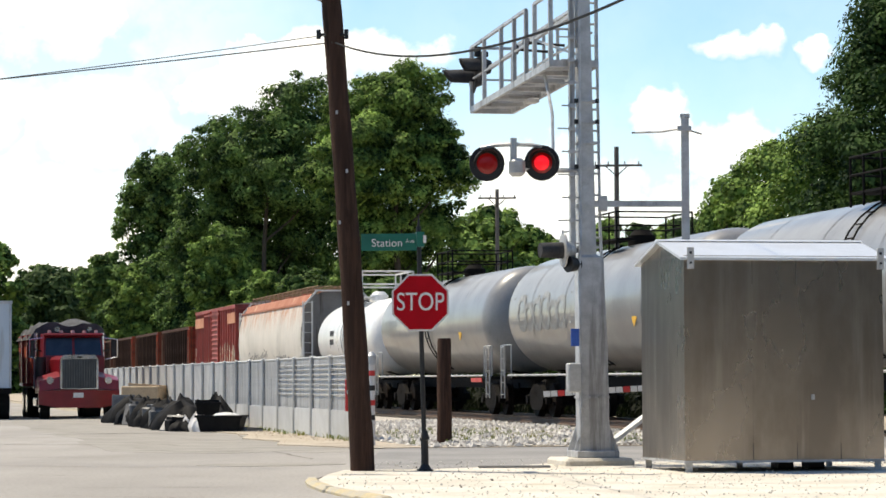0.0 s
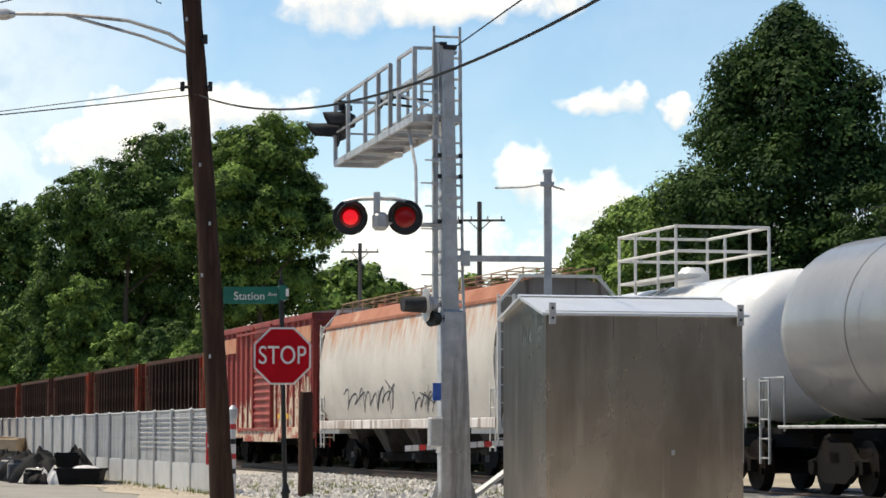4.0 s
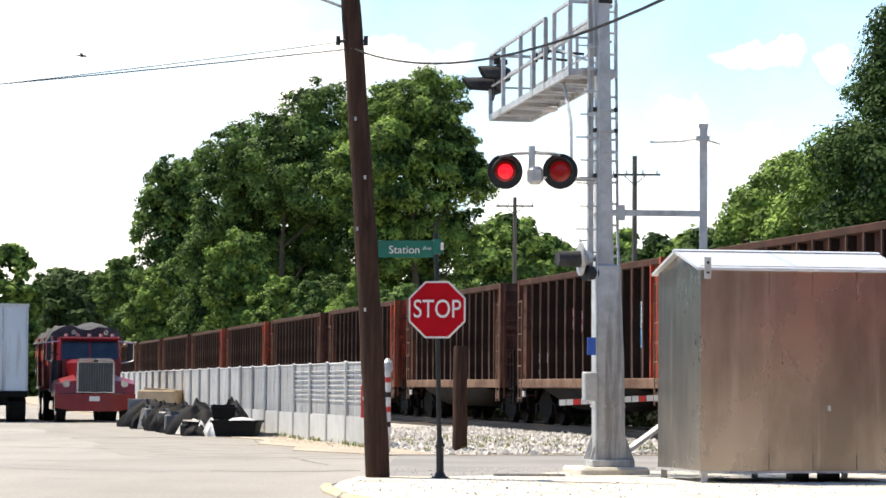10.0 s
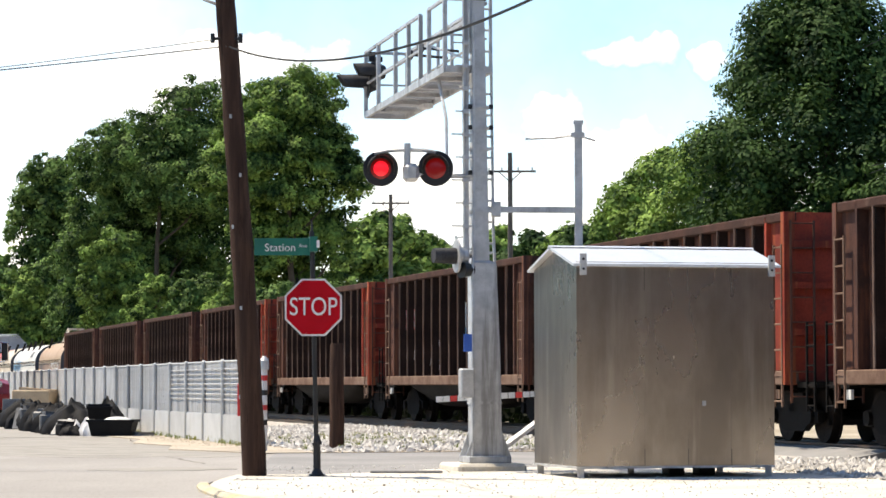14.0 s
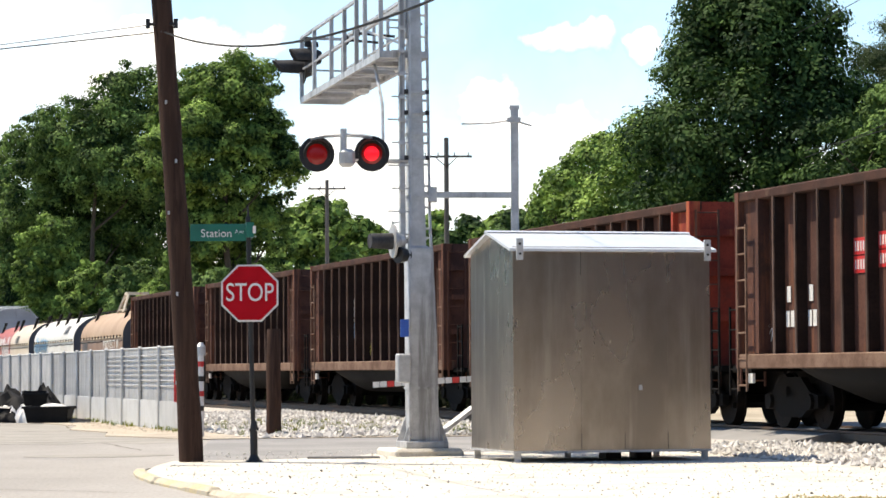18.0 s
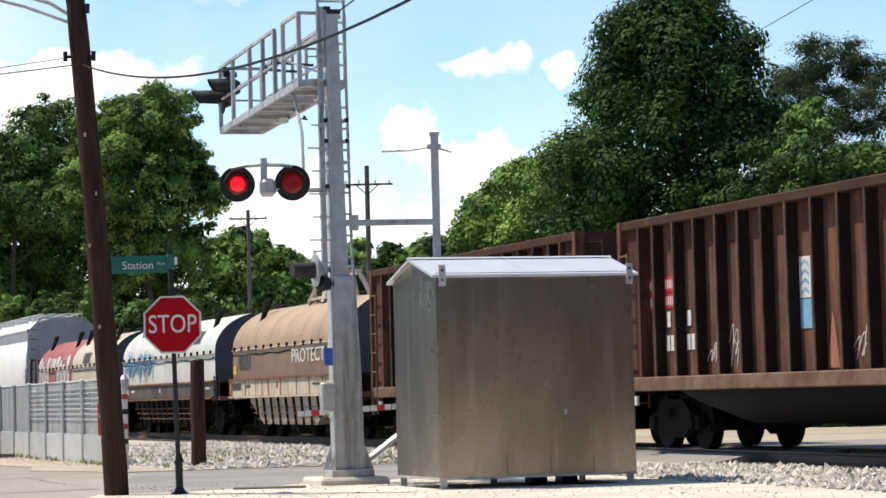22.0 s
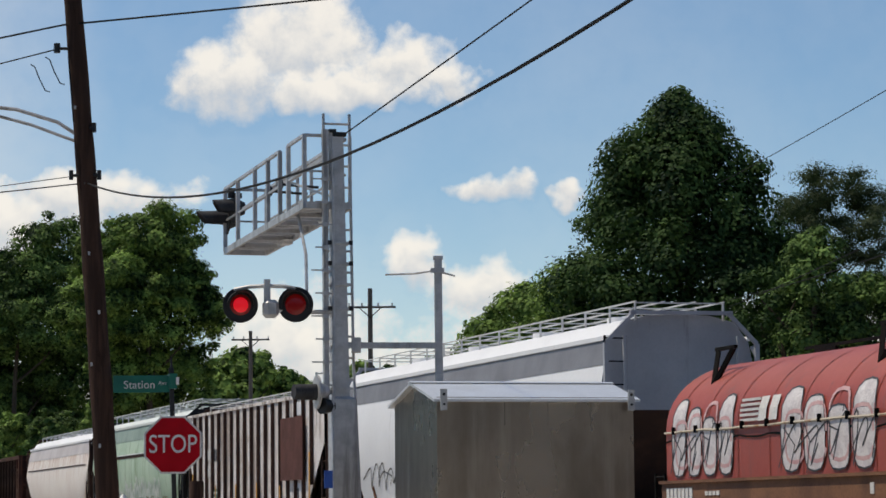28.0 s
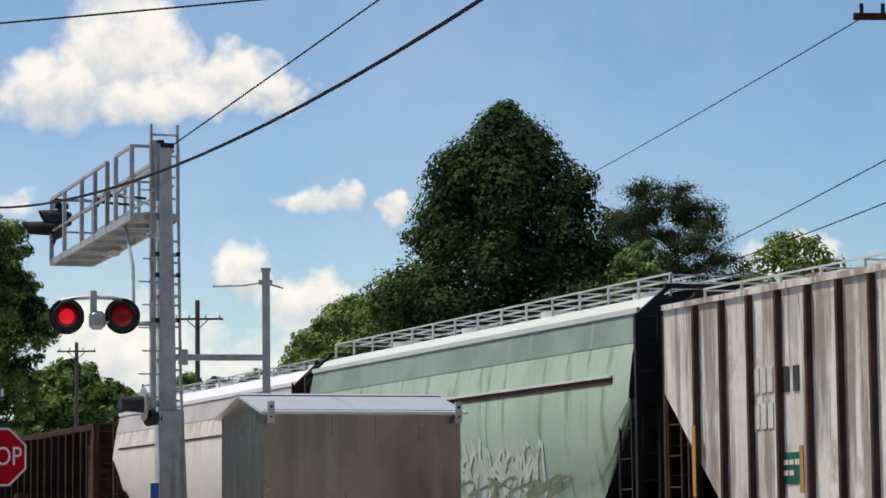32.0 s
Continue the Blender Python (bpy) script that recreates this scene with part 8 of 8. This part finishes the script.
# rust and paint splashes low on the cars' sides
rc, rhalf, rb = red_car
for x0_, x1_, n_ in ((-8.45, -5.75, 4), (-3.95, -0.55, 4)):
    blobs(rc, M["spray_white"], fat_letters(1, x0_, x1_, 1.68, 1.32, n_), hood_side, "paint_block", "white sprayed letter shape")
    strokes(rc, M["spray_pink"], [[(x + 0.05, z) for x, z in o] for o in fat_letters(4, x0_ + 0.12, x1_ - 0.12, 1.82, 1.05, n_)], lambda z: hood_side(z) - 0.003, 0.06, "paint_mark", "pink sprayed strokes")
    strokes(rc, M["spray_black"], fat_letters(1, x0_, x1_, 1.68, 1.32, n_) + scrawl(7, x0_, x1_, 1.7, 1.0, n_ * 2), lambda z: hood_side(z) - 0.005, 0.03, "paint_mark", "black sprayed outline")
wc = white_car[0]
strokes(wc, M["spray_blue"], scrawl(9, -7.2, -2.0, 1.7, 1.0, 14) + scrawl(10, -7.0, -2.4, 1.9, 0.8, 12), hood_side, 0.09, "paint_mark", "blue sprayed scrawl")
strokes(wc, M["spray_black"], scrawl(11, -6.8, -2.2, 1.7, 0.8, 8), lambda z: hood_side(z) - 0.004, 0.03, "paint_mark", "black sprayed scrawl")
g9 = random.Random(21)


def sheet_side(z):
    return NEAR + 0.213


for i, gon in enumerate(GONS):
    for k in range(13):
        x_ = -5.58 - 0.93 + k * 0.93 + 0.29
        pick = (i * 5 + k * 7) % 13
        z_ = g9.uniform(2.5, 2.66)
        if pick in (0, 6):
            for dz in (0, 0.28):
                tag = part("red_tag", Mesh().box(x_, sheet_side(0), z_ + dz, 0.46, 0.012, 0.26), M["reflect_red"], gon, "red warning tag")
                for q in range(4):
                    part("tag_mark", Mesh().box(x_ - 0.15 + q * 0.1, sheet_side(0) - 0.009, z_ + dz, 0.045, 0.006, 0.15), M["letter_white"], tag)
        elif pick == 3:
            tag = part("white_tag", Mesh().box(x_, sheet_side(0), z_ + 0.1, 0.42, 0.012, 0.62), M["letter_white"], gon, "white tag with blue marks")
            for q in range(4):
                part("tag_mark", Mesh().loft([[(x_ - 0.16 + dx, sheet_side(0) - 0.009, z_ + 0.3 - q * 0.14 + dz) for dx, dz in ((0, -0.05), (0.16, 0.02), (0.3, -0.05))], [(x_ - 0.16 + dx, sheet_side(0) - 0.009, z_ + 0.3 - q * 0.14 + dz) for dx, dz in ((0, 0.0), (0.16, 0.07), (0.3, 0.0))]], closed=False, caps=False), M["spray_blue"], tag, smooth=0)
            part("blue_tag", Mesh().box(x_, sheet_side(0), z_ - 0.45, 0.42, 0.012, 0.44), M["spray_blue"], gon, "blue tag")
        elif pick in (1, 4, 8):
            strokes(gon, M["spray_yellow"] if i in (8, 3) else M["spray_white"], scrawl(i * 7 + k, x_ - 0.2, x_ + 0.2, 1.35, g9.uniform(0.4, 0.9), 3), sheet_side, 0.022, "paint_mark", "sprayed scrawl")
        elif pick == 10:
            part("rust_stain", Mesh().plate([(x_ - 0.2, 1.28), (x_ + 0.2, 1.28), (x_ + 0.05, 2.0), (x_ - 0.02, 2.1)], sheet_side(0) - 0.002, sheet_side(0) + 0.004), M["rust_roof"], gon, "orange rust run")
    for q in (0, 1):
        plain_bars(gon, M["letter_white"], -5.35 + 0.93 * q, 2.2, 1, 0.16, 0.26, 0.1, sheet_side)
        plain_bars(gon, M["letter_white"], -5.4 + 0.93 * q, 1.8, 2, 0.14, 0.26, 0.06, sheet_side)

# ---------------------------------------------------------------- vehicles and scrap by the fence
dump = thing("dump_truck", "red dump truck with a chrome grille parked on the road", "truck", pose(-17.62, 93.4, 0, 0, 0, 17))
# truck space: front at y=0 looking down -y
part("bumper", Mesh().loft([[(-1.36, 0.12, z0), (-0.75, -0.1, z0 - dz), (0.75, -0.1, z0 - dz), (1.36, 0.12, z0), (1.36, 0.3, z0), (-1.36, 0.3, z0)] for z0, dz in ((0.5, 0.12), (0.96, 0.0))]), M["truck_red"], dump)
part("number_plate", Mesh().box(-0.05, -0.12, 0.8, 0.34, 0.012, 0.16), M["sign_white"], dump, "white plate with dark bars")
part("grille_shell", Mesh().plate([(-0.64, 1.0), (0.64, 1.0), (0.64, 2.02), (0.52, 2.16), (-0.52, 2.16), (-0.64, 2.02)], 0.05, 0.2), M["chrome"], dump, "chrome radiator shell")
part("grille", Mesh().box(0, 0.045, 1.52, 1.14, 0.03, 0.98), M["grille"], dump, "dark mesh radiator grille")
for i in range(13):
    part("grille_bar", Mesh().box(-0.51 + i * 0.085, 0.025, 1.52, 0.022, 0.02, 0.96), M["grey_scrap"], dump)
part("bonnet_badge", Mesh().box(0, 0.03, 2.08, 0.16, 0.03, 0.06, bev=0.01), M["black"], dump)
part("hood", Mesh().loft([[(-0.62, 0.2, 0.8), (0.62, 0.2, 0.8), (0.62, 0.2, 2.0), (0.5, 0.2, 2.12), (-0.5, 0.2, 2.12), (-0.62, 0.2, 2.0)], [(-0.85, 1.9, 0.8), (0.85, 1.9, 0.8), (0.85, 1.9, 2.0), (0.7, 1.9, 2.14), (-0.7, 1.9, 2.14), (-0.85, 1.9, 2.0)]]), M["truck_red"], dump)
for s in (-1, 1):
    part("fender", Mesh().loft([[(s * 0.65, y, z) for y, z in ((0.1, 1.0), (0.15, 1.42), (0.7, 1.62), (1.3, 1.45), (1.6, 0.9))], [(s * 1.34, y, z) for y, z in ((0.1, 0.95), (0.15, 1.28), (0.7, 1.42), (1.3, 1.3), (1.6, 0.85))]], caps=True), M["truck_red"], dump)
    part("headlight", Mesh().rod((s * 0.98, 0.08, 1.3), (s * 0.98, 0.22, 1.3), 0.12, n=14), M["chrome"], dump, "round headlight")
    part("mirror", Mesh().box(s * 1.42, 2.1, 2.4, 0.22, 0.1, 0.66, bev=0.03).bar((s * 1.05, 2.2, 2.3), (s * 1.4, 2.12, 2.4), 0.04), M["black"], dump)
    w_ = part("wheel", Mesh().rod((s * 0.95, 0.85, 0.52), (s * 1.25, 0.85, 0.52), 0.52, n=24), M["rubber"], dump)
    part("rim", Mesh().rod((s * 1.24, 0.85, 0.52), (s * 1.27, 0.85, 0.52), 0.3, n=18), M["chrome"], w_)
    for y in (5.2, 6.6):
        w_ = part("wheel", Mesh().rod((s * 0.7, y, 0.52), (s * 1.28, y, 0.52), 0.52, n=24), M["rubber"], dump)
        part("rim", Mesh().rod((s * 1.27, y, 0.52), (s * 1.3, y, 0.52), 0.3, n=18), M["chrome"], w_)
    part("exhaust", Mesh().rod((s * 1.15, 3.4, 1.0), (s * 1.15, 3.4, 2.95), 0.08, n=10), M["chrome"], dump)
cabm = Mesh().loft([[(-1.05, 1.8, 0.9), (1.05, 1.8, 0.9), (1.05, 1.8, 2.1), (-1.05, 1.8, 2.1)], [(-1.05, 3.2, 0.9), (1.05, 3.2, 0.9), (1.05, 3.2, 2.1), (-1.05, 3.2, 2.1)]])
cabm.loft([[(-1.03, 1.85, 2.1), (1.03, 1.85, 2.1), (0.98, 2.1, 2.85), (-0.98, 2.1, 2.85)], [(-1.03, 3.2, 2.1), (1.03, 3.2, 2.1), (1.0, 3.2, 2.9), (-1.0, 3.2, 2.9)]])
part("cab", cabm, M["truck_red"], dump)
for s in (-1, 1):
    part("windscreen", Mesh().add([(s * 0.04, 1.855, 2.15), (s * 0.96, 1.855, 2.15), (s * 0.92, 2.06, 2.76), (s * 0.04, 2.06, 2.76)], [(0, 1, 2, 3) if s > 0 else (3, 2, 1, 0)]), M["glass"], dump, smooth=0, m=pose(0, -0.012, 0))
part("sun_visor", Mesh().box(0, 1.98, 2.86, 2.05, 0.3, 0.1, bev=0.03), M["truck_red"], dump)
for i in range(5):
    part("marker_lamp", Mesh().rod((-0.8 + i * 0.4, 2.15, 2.93), (-0.8 + i * 0.4, 2.15, 3.02), 0.07, 0.05, n=8), M["spray_pink"], dump)
for x in (-0.55, 0.55):
    part("roof_horn", Mesh().rod((x, 2.0, 3.06), (x, 2.4, 3.06), 0.09, 0.04, n=10), M["chrome"], dump)
for s in (-1, 1):
    part("door_mirror_arm", Mesh().tube([(s * 1.05, 2.0, 2.0), (s * 1.5, 1.9, 2.1), (s * 1.5, 1.9, 2.7), (s * 1.05, 2.0, 2.75)], 0.025), M["chrome"], dump)
    # black plates stand in for the shade inside the wheel arches
    part("wheel_arch", Mesh().box(s * 0.98, 0.34, 0.62, 0.7, 0.1, 0.5), M["rubber"], dump, "black plate standing in for wheel arch shade")
part("dump_bed", Mesh().loft([[(-1.25, 3.6, 1.2), (1.25, 3.6, 1.2), (1.3, 3.6, 2.9), (-1.3, 3.6, 2.9)], [(-1.25, 8.4, 1.2), (1.25, 8.4, 1.2), (1.3, 8.4, 2.9), (-1.3, 8.4, 2.9)]]), M["rotary"], dump, "dull red steel dump bed")
gt = random.Random(31)
heap = []
for k in range(9):
    q = k / 8
    heap.append([(-1.38 + 2.76 * u, 3.4 + 5.1 * q, 2.72 if u in (0.0, 1.0) else 2.96 + (0.5 + 0.1 * math.sin(5 * q)) * math.sin(math.pi * u) ** 0.7 * (0.75 + 0.25 * math.sin(9 * u + 3 * q)) + gt.uniform(-0.05, 0.05)) for u in (i / 12 for i in range(13))])
part("tarp", Mesh().loft(heap), M["tarp"], dump, "grey folded load tarp", smooth=60)
part("chassis", Mesh().box(0, 4.2, 0.85, 0.9, 8.0, 0.3), M["under"], dump)
for s in (-1, 1):
    part("step", Mesh().box(s * 1.1, 2.4, 0.55, 0.35, 1.2, 0.3, bev=0.03), M["chrome"], dump)
part("bed_rib", Mesh().box(-1.32, 4.4, 2.05, 0.1, 0.16, 1.7), M["truck_red"], dump)
part("bed_rib", Mesh().box(-1.32, 6.4, 2.05, 0.1, 0.16, 1.7), M["truck_red"], dump)
part("rear_fender", Mesh().box(-1.25, 5.2, 1.15, 0.5, 1.4, 0.1, bev=0.04), M["truck_red"], dump)
part("air_cleaner", Mesh().rod((-1.15, 1.7, 1.3), (-1.15, 1.7, 2.1), 0.19, n=14), M["black"], dump)
# dark block stands in for the shadow under the bumper
part("skid_plate", Mesh().box(0, 0.5, 0.55, 1.6, 0.5, 0.25), M["under"], dump)

trl = thing("semi_trailer", "white box trailer parked on the road", "trailer", pose(-21.0, 92.4, 0, 0, 0, 14.9))
part("box_body", Mesh().box(0, 5.0, 2.46, 2.5, 10.0, 2.92, bev=0.03), M["trailer"], trl)
for x in (-1.2, -0.4, 0.4, 1.2):
    part("door_bar", Mesh().rod((x, -0.03, 1.05), (x, -0.03, 3.85), 0.022, n=6), M["galv"], trl)
part("top_rail", Mesh().box(0, 0.02, 3.92, 2.54, 0.1, 0.1).box(1.24, 5, 3.92, 0.06, 10, 0.1), M["galv"], trl)
part("rear_frame", Mesh().box(0, 0.1, 0.95, 2.5, 0.3, 0.2), M["under"], trl)
part("chassis", Mesh().box(0, 4.5, 0.75, 1.2, 8.8, 0.3).box(0, 0.1, 0.62, 2.2, 0.12, 0.12), M["under"], trl)
for s in (-1, 1):
    for y in (1.1, 2.35):
        w_ = part("wheel", Mesh().rod((s * 0.65, y, 0.52), (s * 1.22, y, 0.52), 0.52, n=22), M["rubber"], trl)
        part("rim", Mesh().rod((s * 1.21, y, 0.52), (s * 1.24, y, 0.52), 0.28, n=16), M["galv"], w_)

g = random.Random(8)


def bin_(x, y, rz, w, d, h, tilt, name="plastic_bin", label="black plastic tub lying in a scrap pile", mt="plastic", z=0.0):
    """An open tub with a rim, tipped over."""
    me = Mesh()
    me.loft([[(-w / 2 * a, -d / 2 * a, zz), (w / 2 * a, -d / 2 * a, zz), (w / 2 * a, d / 2 * a, zz), (-w / 2 * a, d / 2 * a, zz)] for zz, a in ((0, 0.86), (h, 1.0), (h, 1.08), (h + 0.06, 1.08), (h + 0.06, 0.96), (0.05, 0.8))])
    return solid(name, me, M[mt], label, "scrap", pose(x, y, z + 0.02, 0, 0, rz) @ pose(0, 0, max(0, math.sin(radians(abs(tilt)))) * d * 0.42, tilt), group="scrap pile", smooth=20)


bin_(-9.35, 68.2, -4, 1.1, 0.75, 0.34, 0)
bin_(-9.85, 69.3, 10, 0.6, 0.5, 0.26, 6, z=0.4)
bin_(-13.3, 80.6, 14, 0.8, 0.6, 0.5, 8, z=0.1)


def crumpled(x, y, w, d, h, seed, mt="plastic", label="crumpled black plastic sheeting in a scrap pile"):
    """A slumped heap with folds: rings of uneven radius, closed at the top."""
    g = random.Random(seed)
    n, m = 30, 9
    rings = []
    ph = [g.uniform(0, 6.28) for _ in range(6)]
    for j in range(m):
        v = j / (m - 1)
        q = 1.0 - 0.7 * v ** 2.0
        ring = []
        for k in range(n):
            a = 2 * math.pi * k / n
            fold = 1 + 0.13 * math.sin(3 * a + ph[0]) + 0.1 * math.sin(7 * a + ph[1] + 2 * v) + 0.05 * math.sin(13 * a + ph[2] - 3 * v) + g.uniform(-0.04, 0.04)
            lift = 0.82 + 0.1 * math.sin(2 * a + ph[3]) + 0.07 * math.sin(5 * a + ph[4]) + g.uniform(-0.04, 0.04)
            ring.append((w / 2 * q * math.cos(a) * fold, d / 2 * q * math.sin(a) * fold, h * v * lift if j else 0.0))
        rings.append(ring)
    return solid("plastic_sheeting", Mesh().loft(rings), M[mt], label, "scrap", pose(x, y, 0.0, 0, 0, g.uniform(0, 90)), group="scrap pile", smooth=48)


for k, (x, y, w_, d, h, mt) in enumerate(((-10.6, 71.4, 1.7, 1.2, 0.85, "plastic"), (-9.9, 71.0, 1.1, 1.0, 0.75, "plastic"), (-11.4, 73.5, 1.2, 1.0, 0.7, "plastic"), (-12.4, 76.5, 1.1, 0.9, 0.6, "plastic"), (-13.4, 80.5, 1.6, 1.2, 0.8, "plastic"),
                                          (-14.2, 84.0, 1.6, 1.3, 0.9, "plastic"), (-10.5, 69.3, 0.6, 0.5, 0.3, "plastic"), (-12.9, 78.3, 0.9, 0.8, 0.6, "plastic"), (-11.9, 74.6, 0.6, 0.5, 0.5, "sign_white"), (-10.05, 69.2, 0.5, 0.5, 0.52, "sign_white"), (-10.75, 70.9, 0.6, 0.5, 0.42, "sign_white"), (-11.6, 73.2, 0.5, 0.4, 0.4, "sign_white"), (-10.1, 72.6, 1.6, 1.2, 0.98, "plastic"), (-13.0, 79.2, 0.9, 0.8, 0.9, "plastic"), (-11.0, 72.6, 1.5, 1.2, 0.95, "plastic"), (-11.8, 75.0, 1.4, 1.0, 0.85, "plastic"), (-12.6, 77.4, 1.3, 1.0, 0.8, "plastic"))):
    crumpled(x, y, w_, d, h, k, mt, "crumpled black plastic sheeting in a scrap pile" if mt == "plastic" else "crumpled pale sheeting in a scrap pile")
solid("white_bag", Mesh().loft([[(0.36 * q * math.cos(a), 0.22 * q * math.sin(a), z) for a in (2 * math.pi * k / 12 for k in range(12))] for z, q in ((0, 0.9), (0.08, 1.0), (0.15, 0.6), (0.17, 0.1))]), M["sign_white"], "white bag lying in a black plastic tub", "scrap", pose(-9.25, 68.25, 0.32, 0, 0, 8), group="scrap pile")
SHEETS = "leaning pale sheet of scrap metal"
for x, y, w_, h, a, lean, mt in ((-13.6, 79.8, 0.5, 0.7, -12, -30, "grey_scrap"), (-14.6, 84.5, 0.7, 0.9, 8, -20, "grey_scrap"), (-11.0, 70.2, 0.5, 0.6, -20, -50, "grey_scrap")):
    solid("scrap_sheet", Mesh().box(0, 0, h / 2, w_, 0.05, h, bev=0.015).box(0, -0.03, h * 0.5, w_ * 0.7, 0.03, h * 0.08), M[mt], SHEETS, "scrap", pose(x, y, 0.0, lean, 0, a), group="scrap pile")
for x, y, sx_, sy_, sz_, a, mt, lab in ((-11.55, 73.0, 0.75, 0.5, 0.5, 12, "grey_scrap", "grey metal box in a scrap pile"), (-12.2, 75.6, 0.55, 0.5, 0.55, -20, "grey_scrap", "grey metal box in a scrap pile"), (-13.9, 82.5, 0.8, 0.5, 0.42, 8, "card", "brown carton in a scrap pile"),
                                        (-13.3, 80.2, 0.8, 0.6, 0.6, 18, "grey_scrap", "grey metal box in a scrap pile"), (-15.2, 92.0, 1.3, 0.9, 1.1, -10, "card", "tan wooden crate beside the fence"), (-8.6, 68.0, 0.5, 0.35, 0.06, 30, "grey_scrap", "pale flat scrap sheet"), (-10.75, 69.6, 0.4, 0.3, 0.3, 40, "plastic", "black box in a scrap pile")):
    me = Mesh().box(0, 0, sz_ / 2, sx_, sy_, sz_, bev=0.04)
    me.box(0.03, 0.02, sz_ + 0.02, sx_ * 0.9, sy_ * 0.8, 0.08, m=pose(0, 0, 0, 0, 4, 9))
    solid("scrap_box", me, M[mt], lab, "scrap", pose(x, y, 0.0, 0, 0, a), group="scrap pile")


M["sand_pebbles"] = shade_stone("sand_pebbles", (0.2, 0.16, 0.12), (0.5, 0.44, 0.36))


# litter and dry weeds: joined, past counting
def litter_spots(n):
    s = rng.uniform(55.5, 82, n)
    return np.stack([-s, 9.65 - np.abs(rng.normal(0, 0.45, n)), np.full(n, 0.02)], -1)


rocks("fence_litter", "small stones and litter along the fence foot", 1100, 0.01, 0.04, litter_spots, M["sand_pebbles"])


def tufts(name, label, spots, blades, h, leaf, seed):
    """Grass tufts of narrow bent blades at world places."""
    g = np.random.default_rng(seed)
    vs, fs = [], []
    for x, y, z in spots:
        for b in range(blades):
            a, ln = g.uniform(0, 6.283), h * g.uniform(0.4, 1.2)
            dx, dy = math.cos(a), math.sin(a)
            bx, by = x + g.normal(0, 0.05), y + g.normal(0, 0.05)
            lean, w_ = g.uniform(0.15, 0.8) * ln, 0.006 + 0.006 * g.uniform()
            k = len(vs)
            vs += [(bx - dy * w_, by + dx * w_, z), (bx + dy * w_, by - dx * w_, z), (bx + dx * lean * 0.4 + dy * w_ * 0.7, by + dy * lean * 0.4 - dx * w_ * 0.7, z + ln * 0.6),
                   (bx + dx * lean * 0.4 - dy * w_ * 0.7, by + dy * lean * 0.4 + dx * w_ * 0.7, z + ln * 0.6), (bx + dx * lean, by + dy * lean, z + ln * 0.85)]
            fs += [(k, k + 1, k + 2, k + 3), (k + 3, k + 2, k + 4)]
    me = bpy.data.meshes.new(name)
    me.from_pydata(vs, [], fs)
    me.materials.append(M[leaf])
    tagged(new(name, me), label, "grass", kind="stuff")


gw = np.random.default_rng(31)
dry = [(2.0 + gw.normal(0, 0.35), 25.0 + gw.normal(0, 0.5), 0.03) for i in range(110)] + [(3.7 + gw.normal(0, 0.35), 25.6 + gw.normal(0, 0.6), 0.03) for i in range(110)]
tufts("dry_grass", "dry straw-coloured grass tufts on the lot", dry, 12, 0.035, "straw", 4)
green = [(*track_xy(gw.uniform(51, 66), gw.uniform(9.8, 16.3)), 0.04) for i in range(120)] + [(*track_xy(gw.uniform(56, 80), 9.75 + gw.normal(0, 0.12)), 0.02) for i in range(90)]
tufts("green_weeds", "low green weeds among the ballast and fence foot", green, 12, 0.13, "weed", 5)


# ---------------------------------------------------------------- motion
def motions():
    """The train rolls along its line."""
    times = [i * 2.0 for i in range(17)]
    for ob, centre in CARS:
        walk(ob, [(t, place(ob, centre, t)) for t in times])

    # wheels roll under the cars, keyed at each thirtieth of a second while their car nears and passes the crossing
    for ob, centre in AXLES:
        hub = Matrix.Translation(ob.matrix_basis.translation)
        shown = [i / 30 for i in range(1, 960) if 18 < centre - gone(i / 30) < 88]
        if shown:
            def spun(t):
                return hub @ pose(0, 0, 0, 0, math.degrees(gone(t) / 0.457) % 360.0)
            walk(ob, [(0.0, spun(shown[0]))] + [(t, spun(t)) for t in shown] + [(32.0, spun(shown[-1]))])
    # birds cross behind the trees
    for bird, rows in zip(BIRDS, (((0.0, -112, 25.0), (10.0, -39.0, 25.1), (11.0, -31.7, 25.2), (11.6, -28.9, 25.2), (12.0, -27.5, 24.5), (12.4, -26.6, 23.7), (14.0, -22, 21), (32.0, -8, 12)),
                                  ((0.0, -95, 18), (22.6, 1.1, 16.3), (23.0, 3.5, 16.6), (23.4, 5.6, 16.5), (24.0, 8.4, 16.3), (26.0, 18, 14), (32.0, 45, 12)))):
        deep = 200 if bird is BIRDS[0] else 150
        walk(bird, [(t, pose(x, deep, z, 0, 8, 0)) for t, x, z in rows])

    # the flashers take turns: a bulb stands out of its lens while it is lit
    period, first_on = 1.496, 0.45
    for k, bulb in enumerate(LAMPS):
        def at(t):
            on = ((t - first_on) / period) % 1.0 < 0.5
            return pose(0, -0.035 if on == (k == 0) else 0.03, 0)
        rows = [(0.0, at(0.0))]
        n = 0
        while first_on + n * period / 2 < 31.9:
            t = first_on + n * period / 2
            rows += [(t - 0.04, at(t - 0.08)), (t + 0.04, at(t + 0.08))]
            n += 1
        walk(bulb, rows + [(32.0, at(32.0))])


motions()
